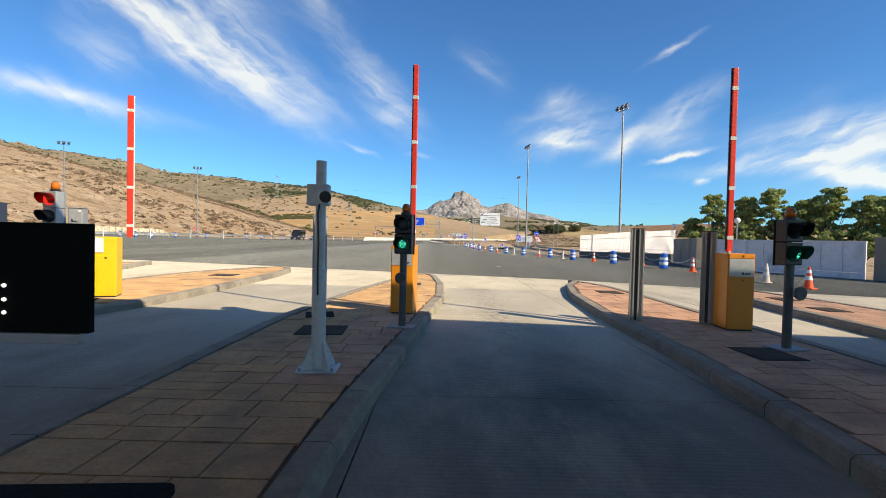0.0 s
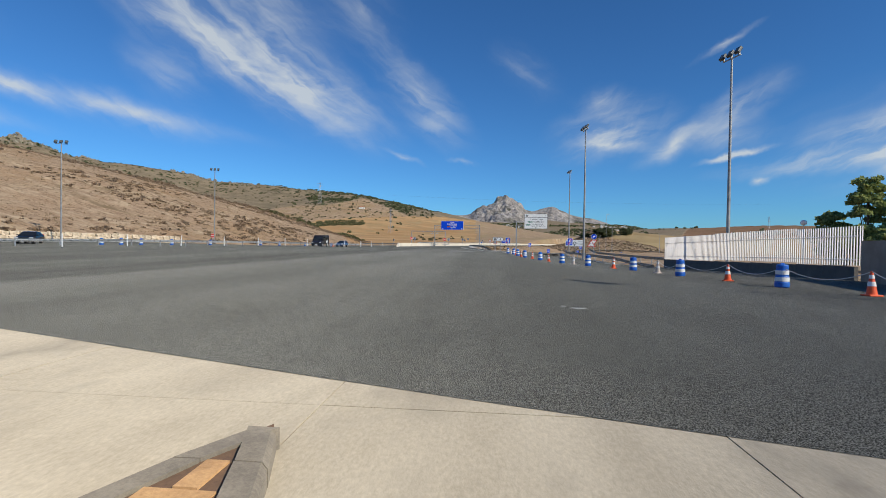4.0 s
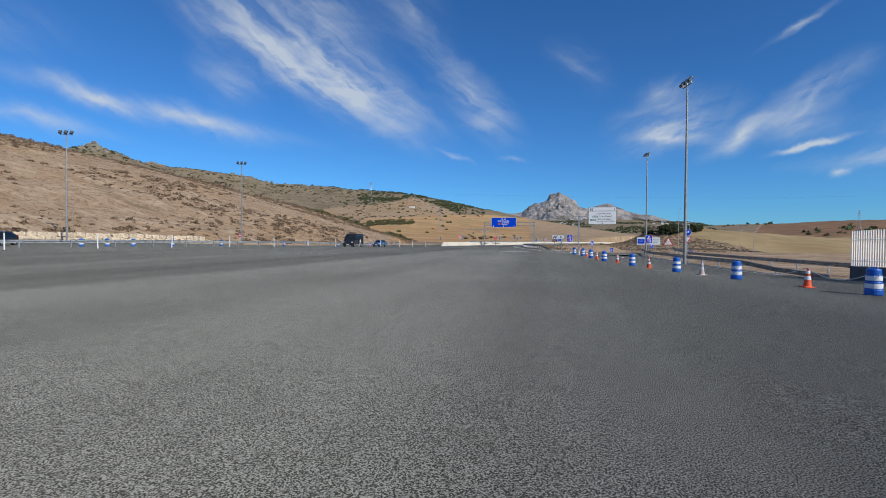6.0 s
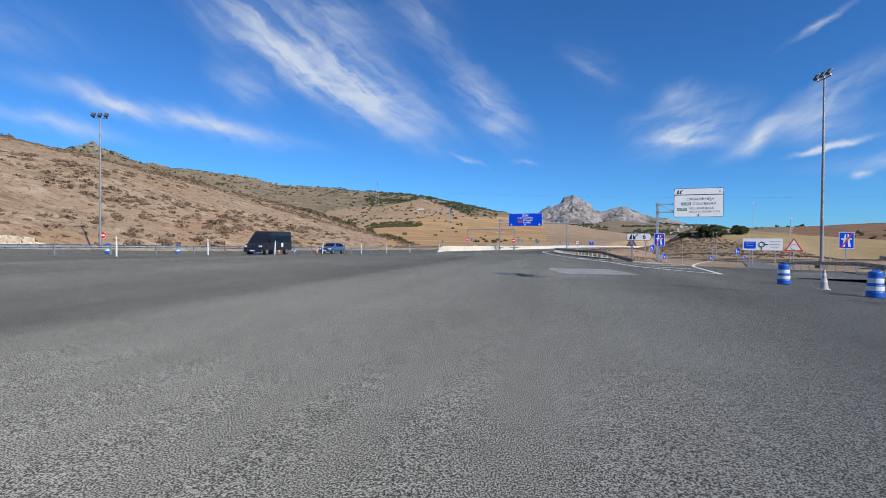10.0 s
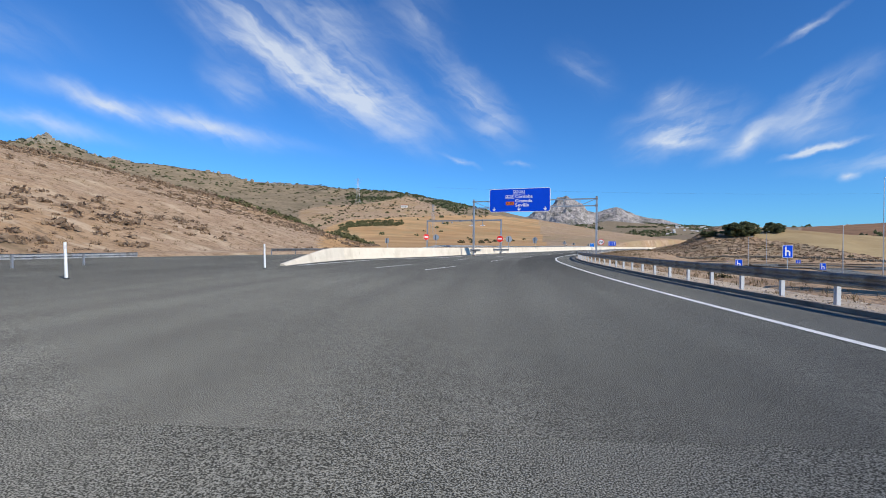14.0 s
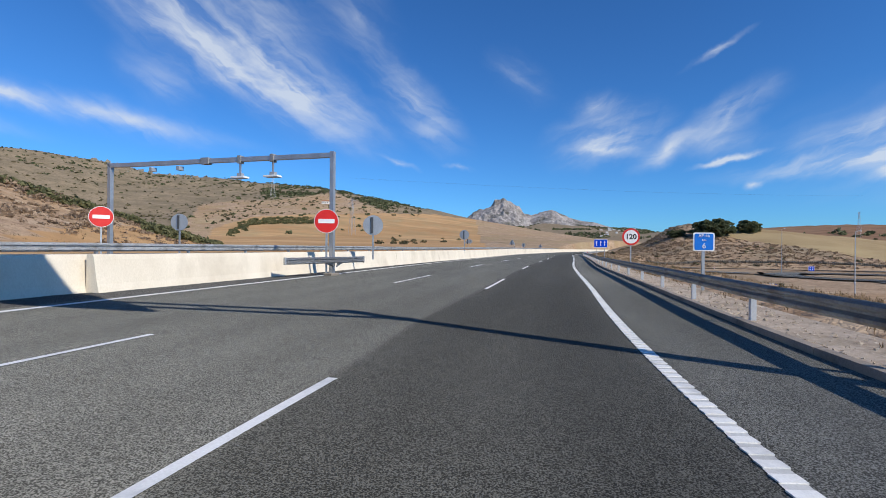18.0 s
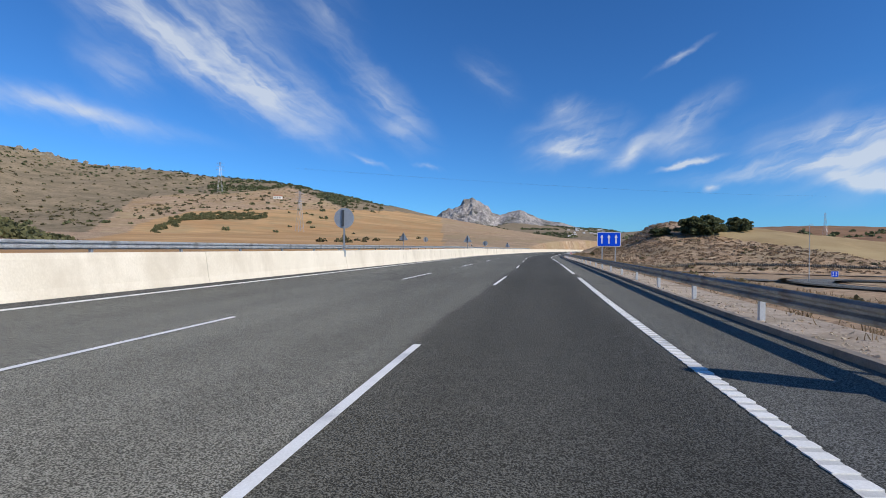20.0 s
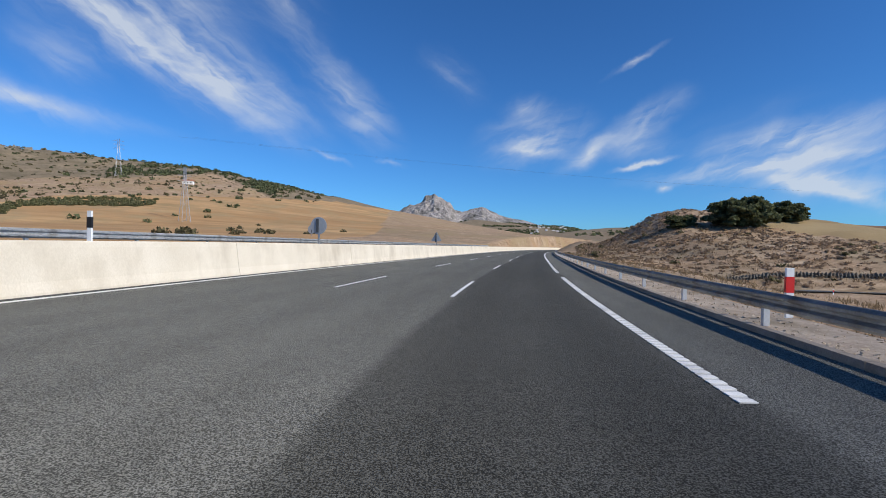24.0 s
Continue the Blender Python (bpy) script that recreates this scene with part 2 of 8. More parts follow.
def asphalt(name, dark, light, band, band_width, fade=None, lane=None, aisles=False):
    """Road surface: aggregate speckle, slow patches, worn bands along the road; fade: older to newer paving along y;
    lane: value of the newer driving lane, set out by the attribute 'offset'."""
    m = bpy.data.materials.new(name)
    m.use_nodes = True
    nt = m.node_tree
    b = nt.nodes["Principled BSDF"]
    co = nt.nodes.new("ShaderNodeTexCoord")

    def tex(s, d, r, stretch=(1, 1, 1)):
        mp = nt.nodes.new("ShaderNodeMapping")
        mp.inputs["Scale"].default_value = stretch
        nt.links.new(co.outputs["Object"], mp.inputs[0])
        n = nt.nodes.new("ShaderNodeTexNoise")
        n.inputs["Scale"].default_value = s
        n.inputs["Detail"].default_value, n.inputs["Roughness"].default_value = d, r
        nt.links.new(mp.outputs[0], n.inputs["Vector"])
        return n.outputs["Fac"]

    def remap(v, a, c, lo, hi, smooth=False):
        r = nt.nodes.new("ShaderNodeMapRange")
        if smooth:
            r.interpolation_type = "SMOOTHSTEP"
        for i, x in enumerate((a, c, lo, hi)):
            r.inputs[i + 1].default_value = x
        nt.links.new(v, r.inputs[0])
        return r.outputs[0]

    def math2(op, v, w):
        n = nt.nodes.new("ShaderNodeMath")
        n.operation = op
        for i, x in enumerate((v, w)):
            if isinstance(x, (int, float)):
                n.inputs[i].default_value = x
            else:
                nt.links.new(x, n.inputs[i])
        return n.outputs[0]

    speck = tex(80.0, 1.0, 0.6)
    mx = nt.nodes.new("ShaderNodeMixRGB")
    mx.inputs[1].default_value, mx.inputs[2].default_value = rgba(dark), rgba(light)
    nt.links.new(remap(speck, 0.405, 0.635, 0, 1), mx.inputs[0])
    slow = remap(tex(0.10, 4.0, 0.6), 0.3, 0.7, 0.88, 1.12)
    bands = remap(tex(band_width, 3.0, 0.55, (1.0, 0.03, 1)), 0.35, 0.65, 1 - band, 1 + band)
    mottle = remap(tex(3.0, 5.0, 0.75), 0.3, 0.7, 0.90, 1.10)
    value = math2("MULTIPLY", math2("MULTIPLY", slow, bands), mottle)
    sep_p = nt.nodes.new("ShaderNodeSeparateXYZ")
    nt.links.new(co.outputs["Object"], sep_p.inputs[0])
    if fade:
        value = math2("MULTIPLY", value, remap(math2("ADD", sep_p.outputs[1], math2("MULTIPLY", tex(0.08, 2.0, 0.5), 16.0)), fade[0] + 8, fade[1] + 8, 1.0, fade[2], True))
    if aisles:
        u = math2("ADD", sep_p.outputs[0], math2("MULTIPLY", math2("SUBTRACT", tex(0.07, 3.0, 0.5, (1, 0.3, 1)), 0.5), 5.0))
        value = math2("MULTIPLY", value, remap(u, -13.9, -12.7, 0.74, 1.0, True))
        value = math2("MULTIPLY", value, math2("MULTIPLY", remap(u, -24.5, -22.5, 0.86, 1.0, True), remap(u, -19.5, -18.3, 1.2, 1.0, True)))
        value = math2("MULTIPLY", value, remap(u, 1.0, 4.0, 1.0, 0.93, True))
    if lane:
        at = nt.nodes.new("ShaderNodeAttribute")
        at.attribute_name = "offset"
        d = math2("ADD", at.outputs["Fac"], math2("MULTIPLY", math2("SUBTRACT", tex(0.5, 4.0, 0.6, (1, 0.15, 1)), 0.5), 0.35))
        newer = math2("MULTIPLY", remap(d, -0.5, 0.5, 0, 1, True), remap(d, 3.85, 3.55, 0, 1, True))
        newer = math2("MULTIPLY", newer, remap(sep_p.outputs[1], 140, 180, 0, 1, True))
        older = math2("MULTIPLY", remap(sep_p.outputs[1], 138, 152, 0, 1, True), remap(sep_p.outputs[1], 178, 162, 0, 1, True))
        value = math2("MULTIPLY", value, remap(older, 0, 1, 1.0, 0.78))
        value = math2("MULTIPLY", value, remap(at.outputs["Fac"], -0.25, 0.05, 1.22, 1.0, True))
        value = math2("MULTIPLY", value, remap(newer, 0, 1, 1.0, lane))
        tracks = math2("ABSOLUTE", math2("SUBTRACT", math2("FLOORED_MODULO", math2("ADD", at.outputs["Fac"], 3.72), 3.72), 1.86), 0.0)
        value = math2("MULTIPLY", value, remap(math2("ABSOLUTE", math2("SUBTRACT", tracks, 0.85), 0.0), 0.0, 0.75, 0.93, 1.03, True))
    hs = nt.nodes.new("ShaderNodeHueSaturation")
    nt.links.new(value, hs.inputs["Value"])
    nt.links.new(mx.outputs[0], hs.inputs["Color"])
    nt.links.new(hs.outputs[0], b.inputs["Base Color"])
    b.inputs["Roughness"].default_value, b.inputs["Specular IOR Level"].default_value = 0.95, 0.1
    b.inputs["Diffuse Roughness"].default_value = 1.0
    bp = nt.nodes.new("ShaderNodeBump")
    bp.inputs["Strength"].default_value, bp.inputs["Distance"].default_value = 0.85, 0.014
    nt.links.new(speck, bp.inputs["Height"])
    nt.links.new(bp.outputs[0], b.inputs["Normal"])
    return m


ASPHALT = asphalt("plaza_asphalt", (0.040, 0.040, 0.0345), (0.285, 0.282, 0.250), 0.19, 0.20, fade=(72, 128, 0.80), aisles=True)
ASPHALT_GREY = asphalt("worn_asphalt", (0.045, 0.0445, 0.0385), (0.216, 0.213, 0.188), 0.06, 0.5, lane=0.58)
ASPHALT_PALE = asphalt("pale_asphalt", (0.06, 0.0595, 0.054), (0.30, 0.297, 0.27), 0.08, 0.5)
ASPHALT_DARK = asphalt("dark_asphalt", (0.024, 0.0235, 0.022), (0.135, 0.132, 0.123), 0.10, 0.6)
CONCRETE = surface("lane_concrete", (0.45, 0.385, 0.285), (0.62, 0.54, 0.41), 0.9, scale=1.4, fine=24, bump=0.4, stain=(0.31, 0.265, 0.20), stain_scale=0.7, stretch=(1.3, 0.6, 1))
def lane_material():
    """Broomed lane concrete: pale ahead, darker towards the stopping place, with an oily crumbed track along the
    middle.
    """
    m = surface("toll_lane_concrete", (0.43, 0.37, 0.275), (0.60, 0.52, 0.395), 0.8, scale=1.4, fine=24, bump=0.4, stain=(0.33, 0.28, 0.21), stain_scale=0.7, stretch=(1.3, 0.6, 1))
    nt = m.node_tree
    b = nt.nodes["Principled BSDF"]
    base_tone = b.inputs["Base Color"].links[0].from_socket
    co = nt.nodes.new("ShaderNodeTexCoord")
    sp = nt.nodes.new("ShaderNodeSeparateXYZ")
    nt.links.new(co.outputs["Object"], sp.inputs[0])

    def calc(op, v, w, clamp=False):
        n = nt.nodes.new("ShaderNodeMath")
        n.operation, n.use_clamp = op, clamp
        for i, x in enumerate((v, w)):
            if isinstance(x, (int, float)):
                n.inputs[i].default_value = x
            else:
                nt.links.new(x, n.inputs[i])
        return n.outputs[0]

    def noise_of(scale, detail, stretch):
        mp = nt.nodes.new("ShaderNodeMapping")
        mp.inputs["Scale"].default_value = stretch
        nt.links.new(co.outputs["Object"], mp.inputs[0])
        n = nt.nodes.new("ShaderNodeTexNoise")
        n.inputs["Scale"].default_value, n.inputs["Detail"].default_value, n.inputs["Roughness"].default_value = scale, detail, 0.65
        nt.links.new(mp.outputs[0], n.inputs["Vector"])
        return n.outputs["Fac"]

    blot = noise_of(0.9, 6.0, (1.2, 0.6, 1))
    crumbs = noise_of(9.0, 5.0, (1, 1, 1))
    # blotchy darkening of every lane, growing from y 8.4 towards the stopping place
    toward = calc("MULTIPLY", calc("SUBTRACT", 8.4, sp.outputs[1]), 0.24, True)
    darkening = calc("MULTIPLY", toward, calc("ADD", calc("MULTIPLY", blot, 1.7), 0.05), True)
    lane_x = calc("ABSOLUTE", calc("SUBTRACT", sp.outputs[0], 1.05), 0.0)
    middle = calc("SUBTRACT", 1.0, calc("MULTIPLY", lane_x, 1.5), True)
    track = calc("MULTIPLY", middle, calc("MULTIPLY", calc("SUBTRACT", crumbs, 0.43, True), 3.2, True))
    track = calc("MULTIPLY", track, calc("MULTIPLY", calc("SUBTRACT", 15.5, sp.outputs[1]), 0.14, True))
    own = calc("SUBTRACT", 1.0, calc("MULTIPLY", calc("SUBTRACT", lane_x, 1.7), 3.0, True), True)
    darkening = calc("MULTIPLY", darkening, calc("ADD", calc("MULTIPLY", own, 0.12), 0.68))
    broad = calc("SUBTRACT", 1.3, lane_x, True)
    darkening = calc("MULTIPLY", darkening, calc("ADD", calc("MULTIPLY", broad, 0.30), 0.86), True)
    dark_part = calc("MAXIMUM", calc("MULTIPLY", darkening, 0.89), calc("MULTIPLY", track, 0.92))
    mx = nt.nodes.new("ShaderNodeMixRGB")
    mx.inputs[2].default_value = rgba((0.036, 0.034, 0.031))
    nt.links.new(dark_part, mx.inputs[0])
    nt.links.new(base_tone, mx.inputs[1])
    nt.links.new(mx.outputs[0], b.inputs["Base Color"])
    wave = nt.nodes.new("ShaderNodeTexWave")
    wave.bands_direction = "Y"
    wave.inputs["Scale"].default_value, wave.inputs["Distortion"].default_value, wave.inputs["Detail"].default_value = 6.3, 4.5, 4.0
    wave.inputs["Detail Scale"].default_value = 1.2
    nt.links.new(co.outputs["Object"], wave.inputs["Vector"])
    old = b.inputs["Normal"].links[0].from_socket
    bp = nt.nodes.new("ShaderNodeBump")
    bp.inputs["Strength"].default_value, bp.inputs["Distance"].default_value = 0.30, 0.006
    nt.links.new(calc("ADD", wave.outputs["Fac"], calc("MULTIPLY", crumbs, 1.5)), bp.inputs["Height"])
    nt.links.new(old, bp.inputs["Normal"])
    nt.links.new(bp.outputs[0], b.inputs["Normal"])
    return m


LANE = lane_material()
KERB = surface("kerb_concrete", (0.20, 0.172, 0.135), (0.33, 0.285, 0.22), 0.85, scale=2.5, fine=45, bump=0.3, stain=(0.15, 0.13, 0.11), stain_scale=1.2, vary=0.04)
PAVER = surface("stamped_ochre_paving", (0.43, 0.245, 0.112), (0.63, 0.385, 0.185), 0.85, scale=2.6, fine=30, bump=0.6, dist=0.014, stain=(0.26, 0.165, 0.095), stain_scale=1.1, vary=0.07)
PAVER_RED = surface("stamped_red_paving", (0.47, 0.25, 0.15), (0.66, 0.385, 0.235), 0.85, scale=2.6, fine=30, bump=0.6, dist=0.014, stain=(0.28, 0.155, 0.105), stain_scale=1.1, vary=0.07)
JOINT = surface("paving_joint", (0.12, 0.075, 0.05), (0.19, 0.115, 0.07), 0.9, fine=30)
WALLWHITE = surface("cream_barrier_concrete", (0.65, 0.575, 0.445), (0.77, 0.695, 0.56), 0.8, scale=0.7, fine=26, bump=0.12, stain=(0.55, 0.475, 0.36), stain_scale=0.45, stretch=(1, 1, 0.6))
TANWALL = surface("tan_rendered_wall", (0.30, 0.24, 0.18), (0.40, 0.33, 0.26), 0.9, scale=1.2, fine=25, bump=0.2, stain=(0.22, 0.18, 0.14))
PLINTH = surface("grey_plinth_concrete", (0.13, 0.115, 0.10), (0.21, 0.19, 0.165), 0.9, scale=1.5, fine=30)
FENCEWHITE = surface("white_painted_steel", (0.70, 0.67, 0.66), (0.82, 0.80, 0.79), 0.5, fine=18, bump=0.02, stain=(0.62, 0.57, 0.53), stain_scale=1.5, vary=0.04)
SHEETGREY = surface("pale_sheet_metal", (0.66, 0.66, 0.66), (0.78, 0.78, 0.78), 0.5, 0.1, fine=12, bump=0.03, stain=(0.42, 0.42, 0.43), stain_scale=0.8)
GALV = surface("galvanised_steel", (0.42, 0.42, 0.42), (0.60, 0.60, 0.59), 0.42, 0.75, scale=2, fine=28, bump=0.04)
GALV_DULL = surface("weathered_galvanised_steel", (0.27, 0.27, 0.265), (0.42, 0.42, 0.41), 0.55, 0.5, scale=2, fine=22, bump=0.05, stain=(0.20, 0.17, 0.14), stain_scale=1.5)
POLEGREY = surface("grey_painted_pole", (0.52, 0.53, 0.53), (0.64, 0.65, 0.65), 0.45, 0.1, fine=20, bump=0.03, stain=(0.30, 0.29, 0.27), stain_scale=2.0)
CABGREY = surface("grey_painted_cabinet", (0.30, 0.31, 0.32), (0.37, 0.38, 0.39), 0.4, 0.2, fine=15, bump=0.02)
DARKGREY = surface("dark_grey_paint", (0.055, 0.06, 0.065), (0.09, 0.095, 0.10), 0.45, 0.1, fine=20, bump=0.02)
ALUDARK = surface("bronze_anodised_profile", (0.31, 0.28, 0.245), (0.45, 0.41, 0.365), 0.45, 0.2, scale=1.0, fine=14, bump=0.03, stretch=(8, 8, 0.6))
BLACK = surface("black_plastic", (0.012, 0.012, 0.013), (0.022, 0.022, 0.023), 0.35, fine=30, bump=0.02)
MATTBLACK = surface("matt_black_panel", (0.004, 0.004, 0.004), (0.007, 0.007, 0.007), 0.8, fine=30, bump=0.0, spec=0.1)
ORANGE = surface("orange_enamel", (0.72, 0.235, 0.008), (0.80, 0.275, 0.012), 0.35, fine=14, bump=0.02, stain=(0.62, 0.20, 0.012), stain_scale=1.6)
YELLOW = surface("yellow_enamel", (0.78, 0.50, 0.02), (0.84, 0.56, 0.03), 0.35, fine=14, bump=0.02, stain=(0.68, 0.43, 0.03), stain_scale=1.6)
LABELGREY = surface("silver_label", (0.42, 0.42, 0.41), (0.50, 0.50, 0.49), 0.35, 0.3, fine=10, bump=0.0)
RED = surface("red_vinyl_sleeve", (0.62, 0.035, 0.02), (0.74, 0.05, 0.03), 0.38, scale=5, fine=24, bump=0.35, dist=0.006)
SILVERTAPE = surface("reflective_tape", (0.62, 0.60, 0.57), (0.78, 0.76, 0.73), 0.3, 0.2, fine=25, bump=0.05)
REDSIGN = surface("red_sign_sheeting", (0.62, 0.02, 0.015), (0.68, 0.028, 0.02), 0.4, fine=8, bump=0.0)
WHITESIGN = surface("white_sign_sheeting", (0.76, 0.77, 0.76), (0.84, 0.84, 0.83), 0.4, fine=8, bump=0.0)
BLUESIGN = surface("blue_sign_sheeting", (0.003, 0.064, 0.62), (0.005, 0.078, 0.70), 0.55, scale=0.6, fine=6, bump=0.0, spec=0.12)
KMBLUE = surface("bright_blue_sheeting", (0.010, 0.155, 0.60), (0.016, 0.19, 0.68), 0.5, scale=0.6, fine=6, bump=0.0, spec=0.2)
ORANGESIGN = surface("orange_route_plate", (0.80, 0.17, 0.03), (0.86, 0.20, 0.04), 0.4, fine=8, bump=0.0)
BLACKSIGN = surface("black_lettering", (0.01, 0.01, 0.012), (0.02, 0.02, 0.022), 0.5, fine=8, bump=0.0)
SIGNBACK = surface("grey_sign_back", (0.36, 0.38, 0.40), (0.46, 0.48, 0.50), 0.45, 0.4, scale=1.5, fine=12, bump=0.02)
CONE = surface("orange_cone_rubber", (0.74, 0.085, 0.02), (0.84, 0.12, 0.035), 0.55, fine=20, bump=0.05, vary=0.1)
CONEDULL = surface("faded_cone_rubber", (0.50, 0.42, 0.36), (0.62, 0.52, 0.44), 0.6, fine=20, bump=0.05)
BARRELBLUE = surface("blue_barrel_plastic", (0.008, 0.10, 0.46), (0.018, 0.15, 0.58), 0.45, fine=14, bump=0.03, vary=0.08)
PAINT = surface("road_marking_paint", (0.68, 0.67, 0.63), (0.84, 0.83, 0.79), 0.7, scale=3, fine=50, bump=0.4, stain=(0.42, 0.42, 0.41), stain_scale=1.5)
AMBER = surface("amber_beacon_lens", (0.55, 0.13, 0.012), (0.66, 0.17, 0.02), 0.15, fine=10, bump=0.0)
# lens glass, and the lamp's green glow painted on its hood
GREEN_LENS_GLOW = surface("green_lens_and_hood_glow", (0.01, 0.10, 0.075), (0.012, 0.13, 0.09), 0.3, fine=10, bump=0.0)
GREENLED = glowing("lit_green_signal", (0.02, 0.85, 0.56), 3.0)
REDLED = glowing("lit_red_signal", (0.80, 0.03, 0.02), 0.75)
WHITELED = glowing("lit_white_dots", (0.8, 0.85, 0.85), 1.2)
TYRE = surface("tyre_rubber", (0.012, 0.012, 0.012), (0.03, 0.03, 0.03), 0.85, fine=30, bump=0.1)
GLASS = surface("tinted_glass", (0.012, 0.014, 0.017), (0.02, 0.022, 0.025), 0.06, fine=5, bump=0.0)
RIM = surface("alloy_rim", (0.45, 0.45, 0.46), (0.6, 0.6, 0.6), 0.3, 0.8, fine=12, bump=0.0)
FLOODGLASS = surface("floodlight_glass", (0.07, 0.085, 0.09), (0.12, 0.14, 0.145), 0.12, fine=5, bump=0.0)
LAMPGLASS = surface("headlamp_glass", (0.5, 0.5, 0.5), (0.62, 0.62, 0.62), 0.1, fine=5, bump=0.0)
CARGREY = surface("dark_grey_car_paint", (0.030, 0.031, 0.038), (0.042, 0.043, 0.052), 0.22, 0.4, fine=5, bump=0.0)
CARBLUE = surface("blue_car_paint", (0.10, 0.19, 0.36), (0.13, 0.23, 0.41), 0.22, 0.4, fine=5, bump=0.0)
CARBLACK = surface("black_car_paint", (0.010, 0.010, 0.012), (0.016, 0.016, 0.018), 0.2, 0.3, fine=5, bump=0.0)
ROCK = surface("pale_limestone_block", (0.50, 0.40, 0.285), (0.76, 0.64, 0.48), 0.9, scale=1.2, fine=9, bump=0.6, dist=0.03, vary=0.12)
GRAVEL = surface("verge_gravel", (0.36, 0.275, 0.195), (0.56, 0.45, 0.335), 0.95, scale=1.5, fine=14, bump=0.8, dist=0.03, stain=(0.22, 0.17, 0.10), stain_scale=0.5)
BARK = surface("bark", (0.10, 0.075, 0.05), (0.18, 0.14, 0.10), 0.95, fine=20, bump=0.6)
PINE = leafy("pine_foliage", (0.19, 0.24, 0.085), (0.42, 0.47, 0.18))
OAK = leafy("holm_oak_foliage", (0.065, 0.078, 0.036), (0.185, 0.20, 0.095))
SHRUB = leafy("olive_shrub_foliage", (0.085, 0.078, 0.038), (0.20, 0.172, 0.090))
HEDGE = leafy("green_shrub_foliage", (0.095, 0.10, 0.044), (0.225, 0.215, 0.10))
DRYGRASS = leafy("dry_grass", (0.135, 0.090, 0.045), (0.37, 0.265, 0.145))
DRYBUSH = leafy("dry_thorn_bush", (0.215, 0.152, 0.100), (0.41, 0.297, 0.195))
WHITEWASH = surface("whitewashed_wall", (0.72, 0.70, 0.66), (0.82, 0.80, 0.77), 0.9, fine=2, bump=0.0)
ROOFTILE = surface("clay_roof_tiles", (0.28, 0.12, 0.06), (0.40, 0.18, 0.10), 0.9, fine=3, bump=0.0)


def terrain_material():
    """Open country: dry grass, scrub, ochre plough and stubble, mixed by the colour attribute 'cover' and noise."""
    m = bpy.data.materials.new("open_country")
    m.use_nodes = True
    nt = m.node_tree
    b = nt.nodes["Principled BSDF"]
    co = nt.nodes.new("ShaderNodeTexCoord")

    def tex(s, d=5.0, r=0.62, stretch=(1, 1, 1)):
        mp = nt.nodes.new("ShaderNodeMapping")
        mp.inputs["Scale"].default_value = stretch
        nt.links.new(co.outputs["Object"], mp.inputs[0])
        n = nt.nodes.new("ShaderNodeTexNoise")
        n.inputs["Scale"].default_value, n.inputs["Detail"].default_value, n.inputs["Roughness"].default_value = s, d, r
        nt.links.new(mp.outputs[0], n.inputs["Vector"])
        return n.outputs["Fac"]

    def remap(v, a, c):
        r = nt.nodes.new("ShaderNodeMapRange")
        r.inputs[1].default_value, r.inputs[2].default_value = a, c
        nt.links.new(v, r.inputs[0])
        return r.outputs[0]

    def blend(f, a, c):
        x = nt.nodes.new("ShaderNodeMixRGB")
        nt.links.new(f, x.inputs[0])
        for i, v in ((1, a), (2, c)):
            if isinstance(v, tuple):
                x.inputs[i].default_value = rgba(v)
            else:
                nt.links.new(v, x.inputs[i])
        return x.outputs[0]

    def mixed(f, noise_v):
        a = nt.nodes.new("ShaderNodeMath")
        a.operation = "MULTIPLY_ADD"
        a.inputs[1].default_value, a.inputs[2].default_value = 0.9, -0.45
        nt.links.new(noise_v, a.inputs[0])
        s = nt.nodes.new("ShaderNodeMath")
        s.operation = "ADD"
        nt.links.new(a.outputs[0], s.inputs[0])
        nt.links.new(f, s.inputs[1])
        return remap(s.outputs[0], 0.38, 0.62)

    at = nt.nodes.new("ShaderNodeAttribute")
    at.attribute_name = "cover"
    ch = nt.nodes.new("ShaderNodeSeparateColor")
    nt.links.new(at.outputs["Color"], ch.inputs[0])
    n1, n2, n3 = tex(0.05), tex(0.35), tex(2.4, 4.0)
    grass = blend(remap(n2, 0.3, 0.7), (0.335, 0.222, 0.138), (0.51, 0.368, 0.238))
    grass = blend(remap(n3, 0.52, 0.74), grass, (0.20, 0.125, 0.075))
    grass = blend(remap(n1, 0.55, 0.8), grass, (0.48, 0.37, 0.23))
    grass = blend(remap(tex(0.022, 5.0, 0.65), 0.50, 0.66), grass, (0.40, 0.255, 0.135))
    grass = blend(remap(tex(0.09, 4.0, 0.7, (0.35, 1.5, 1)), 0.56, 0.70), grass, (0.235, 0.17, 0.098))
    grass = blend(remap(tex(0.8, 5.0, 0.72, (0.7, 1.5, 1)), 0.50, 0.64), grass, (0.215, 0.148, 0.092))
    grass = blend(remap(tex(0.16, 5.0, 0.7, (0.6, 1.6, 1)), 0.52, 0.66), grass, (0.52, 0.395, 0.265))
    scrub = blend(remap(n1, 0.35, 0.65), (0.185, 0.148, 0.094), (0.30, 0.232, 0.15))
    scrub = blend(remap(n2, 0.54, 0.70), scrub, (0.115, 0.098, 0.055))
    scrub = blend(remap(tex(0.11, 5.0, 0.7), 0.60, 0.72), scrub, (0.30, 0.225, 0.14))
    field = blend(remap(tex(0.012, 5.0, 0.6, (1, 2.6, 1)), 0.36, 0.64), (0.42, 0.245, 0.112), (0.56, 0.36, 0.175))
    field = blend(remap(tex(0.10, 3.0, 0.6, (0.2, 1.6, 1)), 0.45, 0.75), field, (0.34, 0.205, 0.10))
